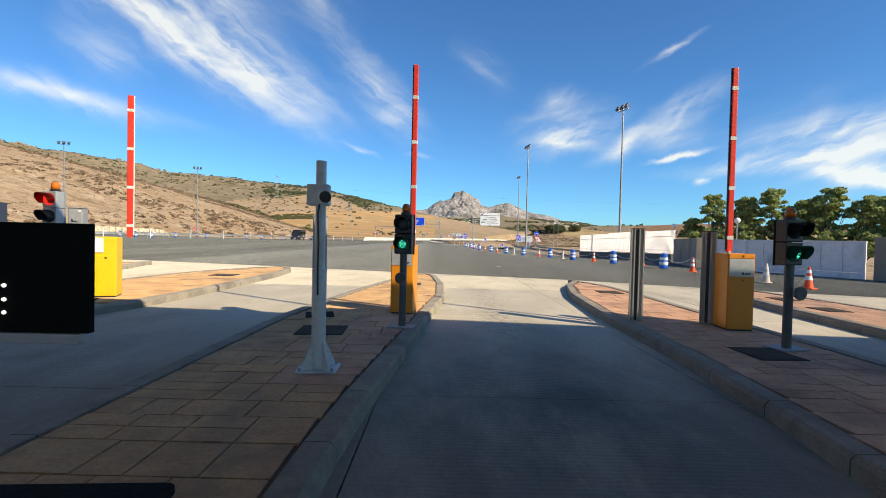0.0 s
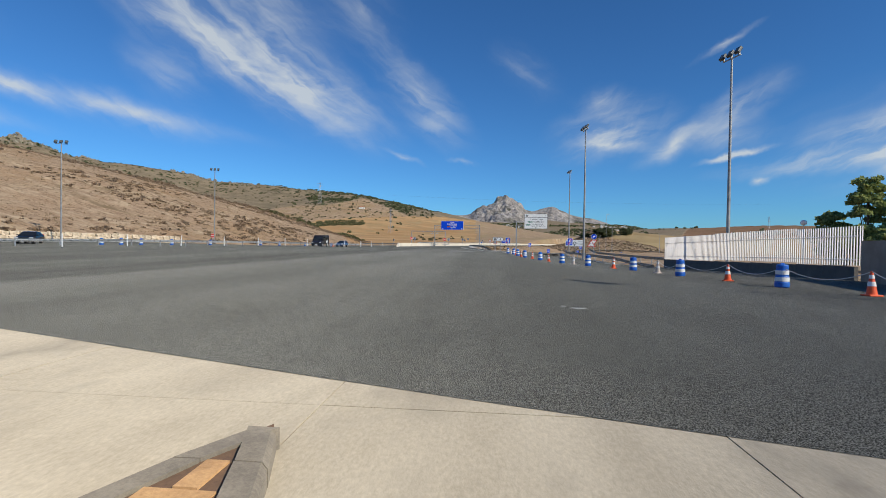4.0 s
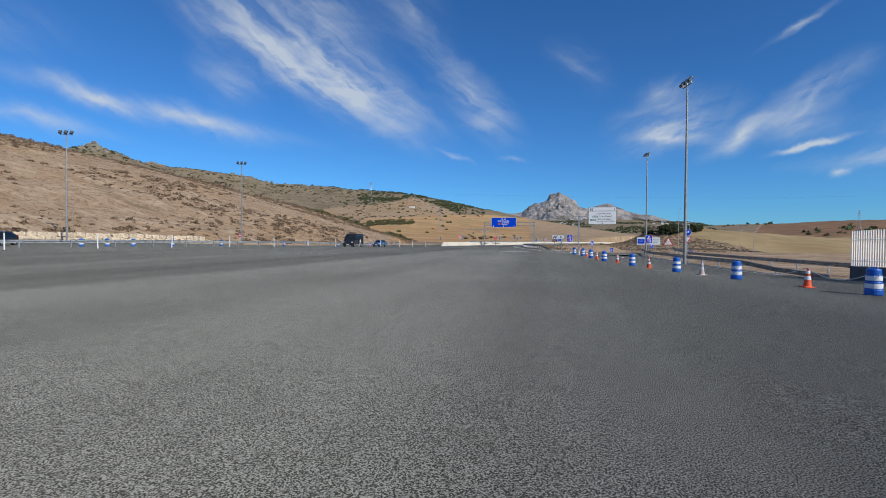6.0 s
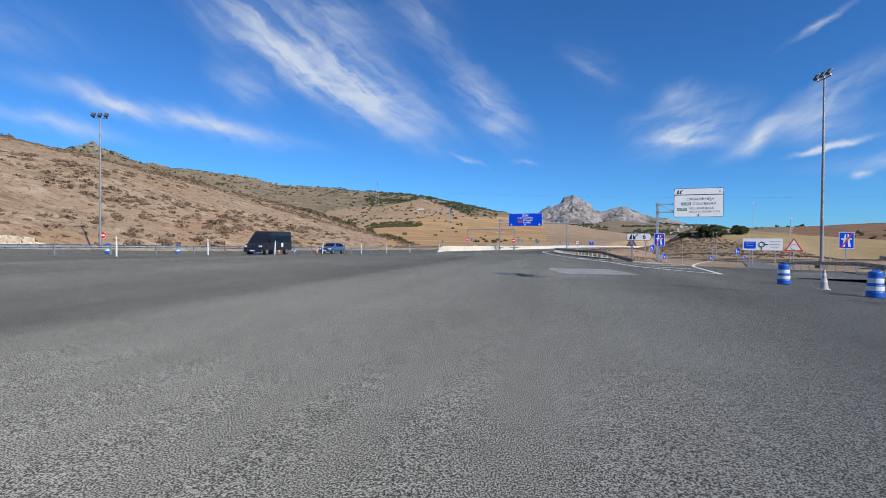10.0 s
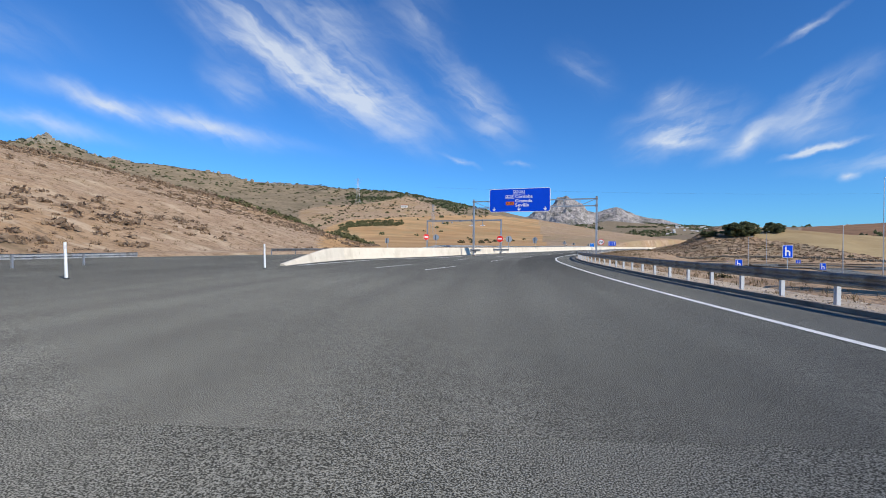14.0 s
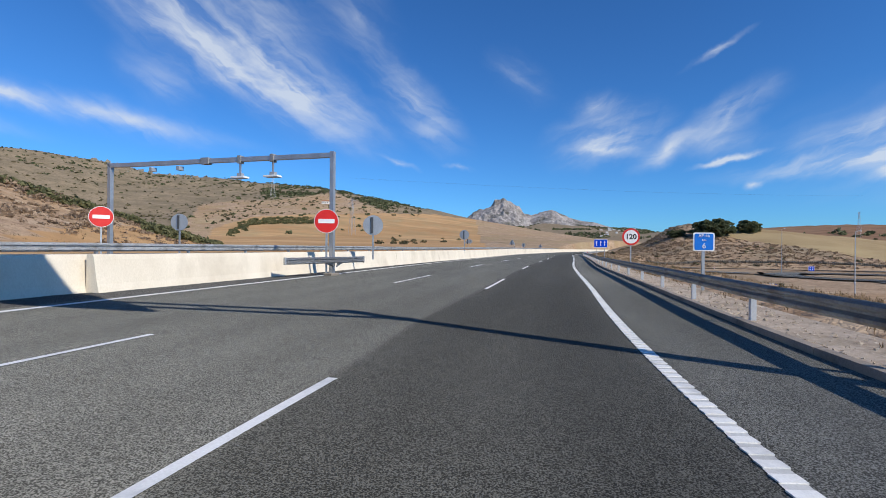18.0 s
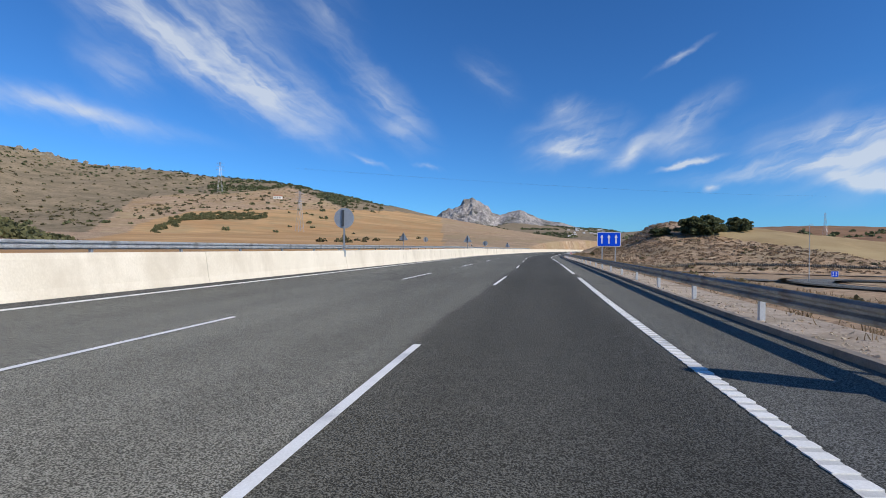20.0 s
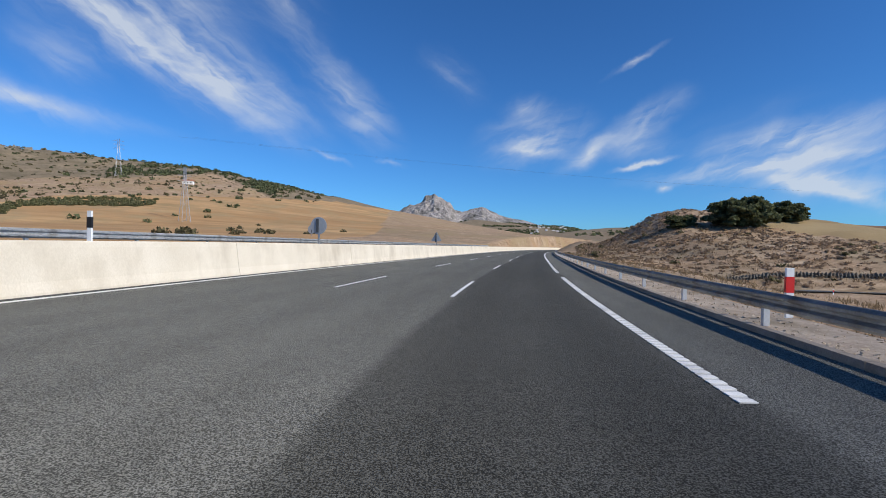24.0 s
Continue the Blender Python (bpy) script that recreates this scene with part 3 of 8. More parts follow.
    stub = blend(remap(tex(0.02, 5.0, 0.6, (1, 2.0, 1)), 0.35, 0.65), (0.30, 0.21, 0.105), (0.41, 0.31, 0.165))
    c = blend(mixed(ch.outputs[0], n1), grass, scrub)
    c = blend(mixed(ch.outputs[1], n1), c, field)
    c = blend(mixed(ch.outputs[2], n1), c, stub)
    plough = blend(remap(tex(0.03, 5.0, 0.6, (1, 2.4, 1)), 0.35, 0.65), (0.20, 0.115, 0.065), (0.31, 0.185, 0.105))
    c = blend(mixed(at.outputs["Alpha"], n1), c, plough)
    nt.links.new(c, b.inputs["Base Color"])
    b.inputs["Roughness"].default_value, b.inputs["Specular IOR Level"].default_value = 0.95, 0.1
    bp = nt.nodes.new("ShaderNodeBump")
    bp.inputs["Strength"].default_value, bp.inputs["Distance"].default_value = 0.6, 0.35
    nt.links.new(n3, bp.inputs["Height"])
    nt.links.new(bp.outputs[0], b.inputs["Normal"])
    return m


COUNTRY = terrain_material()
MOUNTAINROCK = surface("grey_limestone_crag", (0.22, 0.20, 0.19), (0.52, 0.465, 0.42), 0.95, scale=0.012, fine=0.05, bump=1.0, dist=22.0, stain=(0.085, 0.082, 0.058), stain_scale=0.0075, stretch=(1, 1, 0.55))
IRON = surface("rusted_cast_iron", (0.045, 0.036, 0.028), (0.085, 0.068, 0.052), 0.9, scale=6, fine=60, bump=0.5, spec=0.15)
PATCH = surface("pale_road_patch", (0.20, 0.198, 0.185), (0.29, 0.287, 0.27), 0.9, scale=0.8, fine=45, bump=0.4, stain=(0.13, 0.128, 0.12), stain_scale=0.9)
PAINT_WORN = surface("worn_marking_paint", (0.46, 0.455, 0.43), (0.62, 0.615, 0.585), 0.75, scale=3, fine=50, bump=0.4, stain=(0.34, 0.335, 0.315), stain_scale=1.5)
# stone colour set dark: the wall's shaded near side is put into it
ROCKSHADED = surface("shaded_wall_stone", (0.10, 0.085, 0.065), (0.24, 0.205, 0.155), 0.95, scale=0.9, fine=6, bump=0.5, dist=0.03)
HILLROCK = surface("lichened_hill_rock", (0.17, 0.145, 0.105), (0.34, 0.295, 0.22), 0.95, scale=0.08, fine=0.6, bump=0.4, dist=0.3)
EDGING = surface("edging_concrete", (0.24, 0.195, 0.15), (0.38, 0.315, 0.245), 0.9, scale=1.5, fine=35, bump=0.4, stain=(0.13, 0.11, 0.09), stain_scale=0.9)
RUBBER_PIT = surface("black_rubber_and_pit", (0.010, 0.010, 0.010), (0.022, 0.022, 0.021), 0.95, fine=30, bump=0.1, spec=0.1)

# ---- builders ----
def thing(name, label, category, at=(0, 0, 0), turn=0.0, group="", kind=""):
    ob = new(name)
    ob.matrix_basis = pose(at[0], at[1], at[2], 0, 0, turn)
    ob.empty_display_size = 0.2
    return tagged(ob, label, category, group, kind)


def linked(name, bm, material, parent=None, label="", smooth=False):
    me = bpy.data.meshes.new(name)
    bm.to_mesh(me)
    bm.free()
    me.materials.append(material)
    if smooth:
        me.polygons.foreach_set("use_smooth", [True] * len(me.polygons))
    ob = new(name, me)
    if parent:
        ob.parent = parent
    if label:
        ob["label"] = label
    return ob


def part(name, bm, material, parent, label="", smooth=False):
    return linked(name, bm, material, parent, label, smooth)


def raw(name, verts, faces, material, parent=None):
    me = bpy.data.meshes.new(name)
    me.from_pydata([tuple(map(float, v)) for v in verts], [], faces)
    me.materials.append(material)
    me.update()
    ob = new(name, me)
    if parent:
        ob.parent = parent
    return ob


def box(bm, x0, x1, y0, y1, z0, z1, bevel=0.0, m=None):
    r = bmesh.ops.create_cube(bm, size=1, matrix=Matrix.Translation(((x0 + x1) / 2, (y0 + y1) / 2, (z0 + z1) / 2)) @ Matrix.Diagonal((x1 - x0, y1 - y0, z1 - z0, 1)))
    if bevel:
        edges = list({e for v in r["verts"] for e in v.link_edges})
        out_b = bmesh.ops.bevel(bm, geom=edges, offset=bevel, segments=2, affect="EDGES", profile=0.6)
        vs = [v for v in out_b["verts"]]
    else:
        vs = r["verts"]
    if m is not None:
        bmesh.ops.transform(bm, matrix=m, verts=list({v for v in vs}))
    return bm


def boxes(*specs, bevel=0.0):
    bm = bmesh.new()
    for s in specs:
        box(bm, *s, bevel=bevel)
    return bm


def rod(bm, p, q, r0, r1=None, seg=12, caps=True):
    p, q = Vector(p), Vector(q)
    d = q - p
    m = Matrix.Translation((p + q) / 2) @ d.to_track_quat("Z", "Y").to_matrix().to_4x4()
    bmesh.ops.create_cone(bm, cap_ends=caps, cap_tris=False, segments=seg, radius1=r0, radius2=r0 if r1 is None else r1, depth=d.length, matrix=m)
    return bm


def rods(*specs, seg=12):
    bm = bmesh.new()
    for s in specs:
        rod(bm, *s, seg=seg)
    return bm


def lathe(profile, seg=20, at=(0, 0, 0)):
    """A turned body from (radius, height) pairs."""
    bm = bmesh.new()
    rings = []
    for r, z in profile:
        rings.append([bm.verts.new((at[0] + r * math.cos(2 * math.pi * i / seg), at[1] + r * math.sin(2 * math.pi * i / seg), at[2] + z)) for i in range(seg)])
    for a, b in zip(rings, rings[1:]):
        for i in range(seg):
            bm.faces.new((a[i], a[(i + 1) % seg], b[(i + 1) % seg], b[i]))
    for ring, flip in ((rings[0], True), (rings[-1], False)):
        bm.faces.new(ring[::-1] if flip else ring)
    return bm


def plate(points, y0, y1):
    """A flat plate in the x-z plane with an outline of (x, z) points and thickness from y0 to y1."""
    bm = bmesh.new()
    a = [bm.verts.new((x, y0, z)) for x, z in points]
    b = [bm.verts.new((x, y1, z)) for x, z in points]
    bm.faces.new(a)
    bm.faces.new(b[::-1])
    n = len(points)
    for i in range(n):
        bm.faces.new((a[i], b[i], b[(i + 1) % n], a[(i + 1) % n]))
    bmesh.ops.recalc_face_normals(bm, faces=bm.faces[:])
    return bm


def slab(points, z0, z1):
    """A flat plate in the x-y plane with an outline of (x, y) points."""
    bm = bmesh.new()
    a = [bm.verts.new((x, y, z0)) for x, y in points]
    b = [bm.verts.new((x, y, z1)) for x, y in points]
    bm.faces.new(a[::-1])
    bm.faces.new(b)
    n = len(points)
    for i in range(n):
        bm.faces.new((a[i], a[(i + 1) % n], b[(i + 1) % n], b[i]))
    bmesh.ops.recalc_face_normals(bm, faces=bm.faces[:])
    return bm


def ring_points(r, n=28, cx=0.0, cz=0.0):
    return [(cx + r * math.cos(2 * math.pi * i / n), cz + r * math.sin(2 * math.pi * i / n)) for i in range(n)]


def round_rect(w, h, r, cx=0.0, cz=0.0, n=5):
    pts = []
    for sx, sz, a0 in ((1, 1, 0), (-1, 1, 90), (-1, -1, 180), (1, -1, 270)):
        for i in range(n):
            a = radians(a0 + 90 * i / (n - 1))
            pts.append((cx + sx * (w / 2 - r) + r * math.cos(a), cz + sz * (h / 2 - r) + r * math.sin(a)))
    return pts


def lettering(text, size, x, y, z, material, parent, align="CENTER", width=1.0, bold=0.0, fit=0.0):
    """Words on a sign face that looks along -y; x, z is the text's anchor at mid height."""
    cu = bpy.data.curves.new("lettering", "FONT")
    cu.body, cu.size, cu.align_x, cu.align_y, cu.extrude, cu.resolution_u = text, size, align, "CENTER", 0.004, 3
    cu.offset = bold
    tmp = bpy.data.objects.new("lettering", cu)
    me = bpy.data.meshes.new_from_object(tmp)
    bpy.data.objects.remove(tmp)
    bpy.data.curves.remove(cu)
    if fit:
        xs = [v.co.x for v in me.vertices]
        width = fit / (max(xs) - min(xs))
    me.transform(pose(x, y, z, 90, 0, 0) @ Matrix.Diagonal((width, 1, 1, 1)))
    me.materials.append(material)
    ob = new("lettering", me)
    ob.parent = parent
    return ob


def smoothstep(a, b, v):
    t = np.clip((np.asarray(v, float) - a) / (b - a), 0, 1)
    return t * t * (3 - 2 * t)


rng = np.random.default_rng(7)
LATTICE = rng.random((256, 256))


def value_noise(x, y, size):
    x, y = np.asarray(x, float) / size, np.asarray(y, float) / size
    i, j = np.floor(x).astype(int), np.floor(y).astype(int)
    u, v = x - i, y - j
    u, v = u * u * (3 - 2 * u), v * v * (3 - 2 * v)
    g = lambda a, b: LATTICE[a % 256, b % 256]
    return (g(i, j) * (1 - u) * (1 - v) + g(i + 1, j) * u * (1 - v) + g(i, j + 1) * (1 - u) * v + g(i + 1, j + 1) * u * v) * 2 - 1


def hermite(knots):
    """A smooth table x(y) through (x, y) knots."""
    k = np.array(knots, float)
    s = np.gradient(k[:, 0], k[:, 1])
    ys = np.arange(k[0, 1], k[-1, 1], 0.5)
    i = np.clip(np.searchsorted(k[:, 1], ys, side="right") - 1, 0, len(k) - 2)
    h = k[i + 1, 1] - k[i, 1]
    t = (ys - k[i, 1]) / h
    xs = (2 * t**3 - 3 * t**2 + 1) * k[i, 0] + (t**3 - 2 * t**2 + t) * h * s[i] + (-2 * t**3 + 3 * t**2) * k[i + 1, 0] + (t**3 - t**2) * h * s[i + 1]
    return ys, xs


RAMP_KNOTS = [(9.6, 98), (10.4, 107), (13.4, 121), (19, 140), (26.5, 158), (36, 178), (47, 202), (58, 232), (68, 262), (76, 288)]
RAMP_LEVELS = ([106, 125, 160, 200, 260], [-0.35, -0.9, -2.3, -4.0, -4.7])


def ramp_near(x, y):
    """How much a place belongs to the slip road's bench, and the road's level there."""
    c = np.interp(y, [k[1] for k in RAMP_KNOTS], [k[0] for k in RAMP_KNOTS])
    inside_r = (y > 96) & (y < 290)
    return np.where(inside_r, 1 - smoothstep(5.0, 10.0, np.abs(x - c) * 0.92), 0.0), np.interp(y, *RAMP_LEVELS)


def plaza_z(x, y):
    """The plaza's crossfall: it drains to the slip-road side and rises gently to the far side."""
    x, y = np.asarray(x, float), np.asarray(y, float)
    east = -np.interp(y, [28, 45, 62, 98, 118], [0, 0.022, 0.05, 0.05, 0]) * np.clip(np.minimum(x, 13) - 0.8, 0, None)
    return east + 0.0125 * np.clip(-x - 5, 0, 70) * smoothstep(30, 70, y) * (1 - smoothstep(90, 140, y))


# the outer white line of the carriageway, to which all the motorway is set out
EDGE_Y, EDGE_X = hermite([(2.8, 93), (0.4, 104), (-1.9, 117), (-3.9, 129.5), (-5.6, 143), (-6.8, 158), (-7.35, 172), (-6.5, 188), (-4.4, 202), (-1.2, 222), (2.2, 240), (6.9, 265), (12.22, 294), (22.2, 334), (34.5, 379), (50, 430), (69, 484), (93, 540), (125, 600), (170, 665), (230, 730)])


def edge_x(y):
    return np.interp(y, EDGE_Y, EDGE_X)


def beside(y, d):
    """The point d metres to the left of the outer line at y."""
    s = (edge_x(y + 0.5) - edge_x(y - 0.5))
    n = math.hypot(1, s)
    return float(edge_x(y) - d / n), float(y + d * s / n)


def along(y):
    """The road's turn at y, for things that face back along it."""
    return math.degrees(math.atan2(-(edge_x(y + 1) - edge_x(y - 1)), 2))


def strip(bm, y0, y1, d0, d1, z, step=2.0):
    n = max(1, int(math.ceil((y1 - y0) / step)))
    prev = None
    for i in range(n + 1):
        y = y0 + (y1 - y0) * i / n
        a = d0(y) if callable(d0) else d0
        b = d1(y) if callable(d1) else d1
        cols_n = max(1, int(abs(b - a) / 3))
        cur = []
        for k in range(cols_n + 1):
            px, py = beside(y, b + (a - b) * k / cols_n)
            cur.append(bm.verts.new((px, py, z + float(plaza_z(px, py)))))
        if prev:
            m_n = min(len(prev), len(cur))
            for k in range(m_n - 1):
                bm.faces.new((prev[k], prev[k + 1], cur[k + 1], cur[k]))
            for k in range(m_n - 1, len(prev) - 1):
                bm.faces.new((prev[k], prev[k + 1], cur[-1]))
            for k in range(m_n - 1, len(cur) - 1):
                bm.faces.new((prev[-1], cur[k + 1], cur[k]))
        prev = cur
    return bm


def path_strip(bm, pts, width, z, lift=None):
    """A strip of constant width along (x, y) points; lift(x, y) gives the height."""
    prev = None
    for i, (x, y) in enumerate(pts):
        a, b = pts[max(0, i - 1)], pts[min(len(pts) - 1, i + 1)]
        t = Vector((b[0] - a[0], b[1] - a[1])).normalized()
        n = Vector((-t.y, t.x)) * width / 2
        h = lift(x, y) + z if lift else z
        cur = [bm.verts.new((x + n.x, y + n.y, h)), bm.verts.new((x - n.x, y - n.y, h))]
        if prev:
            bm.faces.new((prev[0], prev[1], cur[1], cur[0]))
        prev = cur
    return bm


def smooth_path(knots, step=2.0):
    k = np.array(knots, float)
    d = np.r_[0, np.cumsum(np.hypot(*np.diff(k, axis=0).T))]
    s = np.arange(0, d[-1] + step / 2, step)
    out_p = []
    gx, gy = np.gradient(k[:, 0], d), np.gradient(k[:, 1], d)
    for v in s:
        i = int(np.clip(np.searchsorted(d, v, side="right") - 1, 0, len(k) - 2))
        h = d[i + 1] - d[i]
        t = min(1.0, (v - d[i]) / h)
        c = ((2 * t**3 - 3 * t**2 + 1), (t**3 - 2 * t**2 + t) * h, (-2 * t**3 + 3 * t**2), (t**3 - t**2) * h)
        out_p.append((c[0] * k[i, 0] + c[1] * gx[i] + c[2] * k[i + 1, 0] + c[3] * gx[i + 1], c[0] * k[i, 1] + c[1] * gy[i] + c[2] * k[i + 1, 1] + c[3] * gy[i + 1]))
    return out_p


# ---- open country ----
def hill_foot(y):
    return np.interp(y, [-200, 0, 60, 100, 130, 160, 220, 285, 330, 420], [-120, -100, -86, -74, -62, -55, -55, -66, -92, -170])


def polar(a, e, d, x0=0.0, y0=107.0):
    a = radians(a)
    return (x0 + d * math.sin(a), y0 + d * math.cos(a), 1.4 + d * math.tan(radians(e)))


FAR_HILL = [polar(*p) for p in ((-95, 7.8, 900), (-75, 8.2, 900), (-62, 8.4, 900), (-56, 8.5, 890), (-53.5, 9.0, 875), (-52, 9.6, 870), (-50.8, 9.2, 870), (-49.3, 8.6, 875), (-46.5, 8.4, 880), (-40, 7.8, 895), (-34.6, 7.3, 890), (-28, 6.9, 860), (-22.5, 6.5, 820), (-18.5, 6.45, 790), (-16.8, 6.25, 785), (-14.5, 5.3, 775), (-12.6, 4.45, 760), (-10.5, 3.45, 740), (-7, 2.0, 730))]
FIELD_HILL = [polar(*p) for p in ((-16, 3.0, 1000), (-10, 3.4, 1050), (-7, 3.3, 1080), (-4, 3.15, 1080), (-2.2, 2.75, 1040), (-0.6, 2.2, 980), (0.8, 1.6, 920), (3, 1.0, 840), (6, 0.5, 760), (9, 0.1, 700))]
OLIVE_HILL = [polar(*p) for p in ((-8, 2.7, 2300), (2, 2.7, 2350), (6, 2.85, 2300), (10, 2.7, 2250), (13, 2.5, 2250), (16, 2.0, 2300), (19, 1.75, 2300), (26, 1.9, 2300))]
RIGHT_HILL = [polar(*p) for p in ((17, 0.6, 1300), (20, 1.5, 1250), (23, 2.2, 1150), (28, 2.35, 1050), (34, 2.35, 1000), (42, 2.2, 950), (55, 2.4, 900), (75, 2.5, 850))]
MOUND = [(58, 520, 6.0), (78, 462, 11.5), (97, 438, 14.4), (120, 430, 13.6), (160, 440, 11.2), (230, 470, 8.4), (380, 520, 8)]


def ridge(x, y, line, width, power=1.2):
    """Height of a hill range with the crest line (x, y, h) that falls to nothing over the width."""
    best = np.zeros_like(x)
    for (ax, ay, ah), (bx, by, bh) in zip(line, line[1:]):
        dx, dy = bx - ax, by - ay
        t = np.clip(((x - ax) * dx + (y - ay) * dy) / (dx * dx + dy * dy), 0, 1)
        d = np.hypot(x - ax - t * dx, y - ay - t * dy)
        best = np.maximum(best, (ah + t * (bh - ah)) * np.clip(1 - d / width, 0, 1) ** power)
    return best


def ground_parts(x, y):
    x, y = np.asarray(x, float), np.asarray(y, float)
    # the dry slope beside the opposite carriageway
    up = np.clip(hill_foot(y) - x, 0, None)
    slope = 0.27 * up * (1 - 0.5 * smoothstep(170, 420, up)) * (1 - smoothstep(300, 470, y)) * (0.55 + 0.45 * smoothstep(-60, 60, y))
    slope = slope * (1 + 0.10 * value_noise(x, y, 60) * smoothstep(0, 60, up)) + 0.5 * value_noise(x, y, 9) * smoothstep(0, 12, up)
    far = ridge(x, y, FAR_HILL, 430, 1.15)
    far = far * (1 + 0.035 * value_noise(x, y, 110) + 0.03 * value_noise(x, y, 35))
    reach = np.where(y < 93, 14.0, edge_x(np.clip(y, 93, 729)))
    field = ridge(x, y, FIELD_HILL, 760, 1.25) * (1 - smoothstep(-50, -8, x - reach) * (1 - smoothstep(560, 800, y)))
    field = field * (1 - 0.9 * smoothstep(-1.6, 2.6, np.degrees(np.arctan2(x, np.maximum(y - 107, 1.0)))) * smoothstep(420, 600, y))
    olive = ridge(x, y, OLIVE_HILL, 900, 1.1) * (1 + 0.10 * value_noise(x, y, 160))
    right = ridge(x, y, RIGHT_HILL, 520, 1.1) * (1 + 0.08 * value_noise(x, y, 120))
    mound = ridge(x, y, MOUND, 88, 0.9) + 0.35 * value_noise(x, y, 7) * smoothstep(0.5, 4, ridge(x, y, MOUND, 88, 0.9))
    return slope, far, field, olive, right, mound


def ground_height(x, y):
    x, y = np.asarray(x, float), np.asarray(y, float)
    slope, far, field, olive, right, mound = ground_parts(x, y)
    z = np.maximum.reduce([slope, far, field, olive, right])
    ex = np.where(y < 93, 14.0, edge_x(np.clip(y, 93, 729)))
    d = x - ex
    low = -4.8 * smoothstep(5.5, 34, d) * smoothstep(112, 190, y) * (1 - smoothstep(700, 1100, y))
    z = z + low + mound * 1.36 * smoothstep(6, 40, d)
    on_ramp, ramp_level = ramp_near(x, y)
    z = np.where(y > 96, z * (1 - on_ramp) + (ramp_level - 0.12) * on_ramp, z)
    z = z + 0.12 * value_noise(x, y, 4) * smoothstep(4, 12, d) * (1 - on_ramp) * smoothstep(100, 130, y)
    west = np.where(y < 160, hill_foot(y) + 1.5, ex - np.interp(y, [160, 178, 190, 230, 760], [47, 39, 34, 27, 27]))
    paved = (x > west) & (d < 3.0) & (y < 760)
    return np.where(paved, -1.0, np.maximum(z, -5.2) - 0.06 + plaza_z(x, y))


def graded(lo, hi, near_lo, near_hi, step, grow):
    v = list(np.arange(near_lo, near_hi + step / 2, step))
    s = step
    while v[-1] < hi:
        s *= grow
        v.append(v[-1] + s)
    s, front = step, []
    p = near_lo
    while p > lo:
        s *= grow
        p -= s
        front.append(p)
    return np.array(front[::-1] + v)


gx, gy = graded(-4300, 4300, -300, 220, 3.0, 1.04), graded(-1200, 4300, 0, 520, 3.0, 1.04)
GX, GY = np.meshgrid(gx, gy)
GZ = ground_height(GX, GY)
ny, nx = GX.shape
gid = np.arange(nx * ny).reshape(ny, nx)
quads = np.stack([gid[:-1, :-1], gid[:-1, 1:], gid[1:, 1:], gid[1:, :-1]], -1).reshape(-1, 4)
ground = raw("ground", np.stack([GX, GY, GZ], -1).reshape(-1, 3), quads.tolist(), COUNTRY)
tagged(ground, "dry open country with grassy slopes, scrub and ploughed fields", "ground", kind="structure")
ground.data.polygons.foreach_set("use_smooth", [True] * len(ground.data.polygons))
S, F, FI, OL, RI, MO = ground_parts(GX, GY)
top = np.maximum.reduce([S, F, FI, OL, RI])
azim = np.degrees(np.arctan2(GX, GY - 107))
elev = np.degrees(np.arctan2(GZ - 1.4, np.hypot(GX, GY - 107)))
bare_top = np.interp(azim, [-31, -29.2, -25.8, -22.9, -19.3, -16.8, -14.5, -12.7, -10], [-9, 4.0, 4.6, 4.7, 5.3, 5.8, 5.0, 4.4, 3.2])
hill_on = (F >= top - 1) & (F > 1)
c_scrub = np.where(hill_on, smoothstep(-0.3, 0.25, elev - bare_top), 0)
c_scrub = np.maximum(c_scrub, np.where((OL >= top) & (OL > 4), 0.66, 0))
c_scrub = np.maximum(c_scrub, np.where((RI >= top) & (RI > 8) & (azim < 24), 0.6, 0))
c_scrub = np.maximum(c_scrub, np.where((FI >= top - 2) & (azim >= -2.5) & (azim < 14) & (GY > 450), 0.5, 0))
limit = 97 + np.where(GY < 404, 0.62 * (404 - GY), 0.5 * (GY - 404))
c_scrub = np.maximum(c_scrub, np.where((MO > 0.8) & (GX < limit), 0.46, 0))
c_scrub = np.maximum(c_scrub, np.where((GX > 20) & (GX < 140) & (GY > 130) & (GY < 345), 0.42, 0))
c_field = np.where((FI >= top - 2) & (FI > 0.5) & (F < FI + 6) & (azim > -24) & (azim < -1.5), 1.0, 0)
field_top = np.interp(azim, [-27, -24, -18, -11.6, -6, -3], [1.6, 2.9, 3.3, 3.6, 3.6, 3.2])
c_field = np.maximum(c_field, np.where((hill_on | (FI > 0.5)) & (elev < field_top) & (azim > -27) & (azim < -1.5), 1.0, 0))
c_stub = np.where((GX > limit) & (GY > 300) & (GY < 800) & (azim > 12) & (RI < 16), 1.0, 0)
c_stub = np.maximum(c_stub, np.where(hill_on & (elev < bare_top) & (azim > -31), 0.42, 0))
c_plough = np.where((RI >= top) & (RI > 13) & (azim > 24), 0.95, 0)
attr = ground.data.color_attributes.new("cover", "FLOAT_COLOR", "POINT")
attr.data.foreach_set("color", np.stack([c_scrub, c_field, c_stub, c_plough], -1).astype(np.float32).ravel())

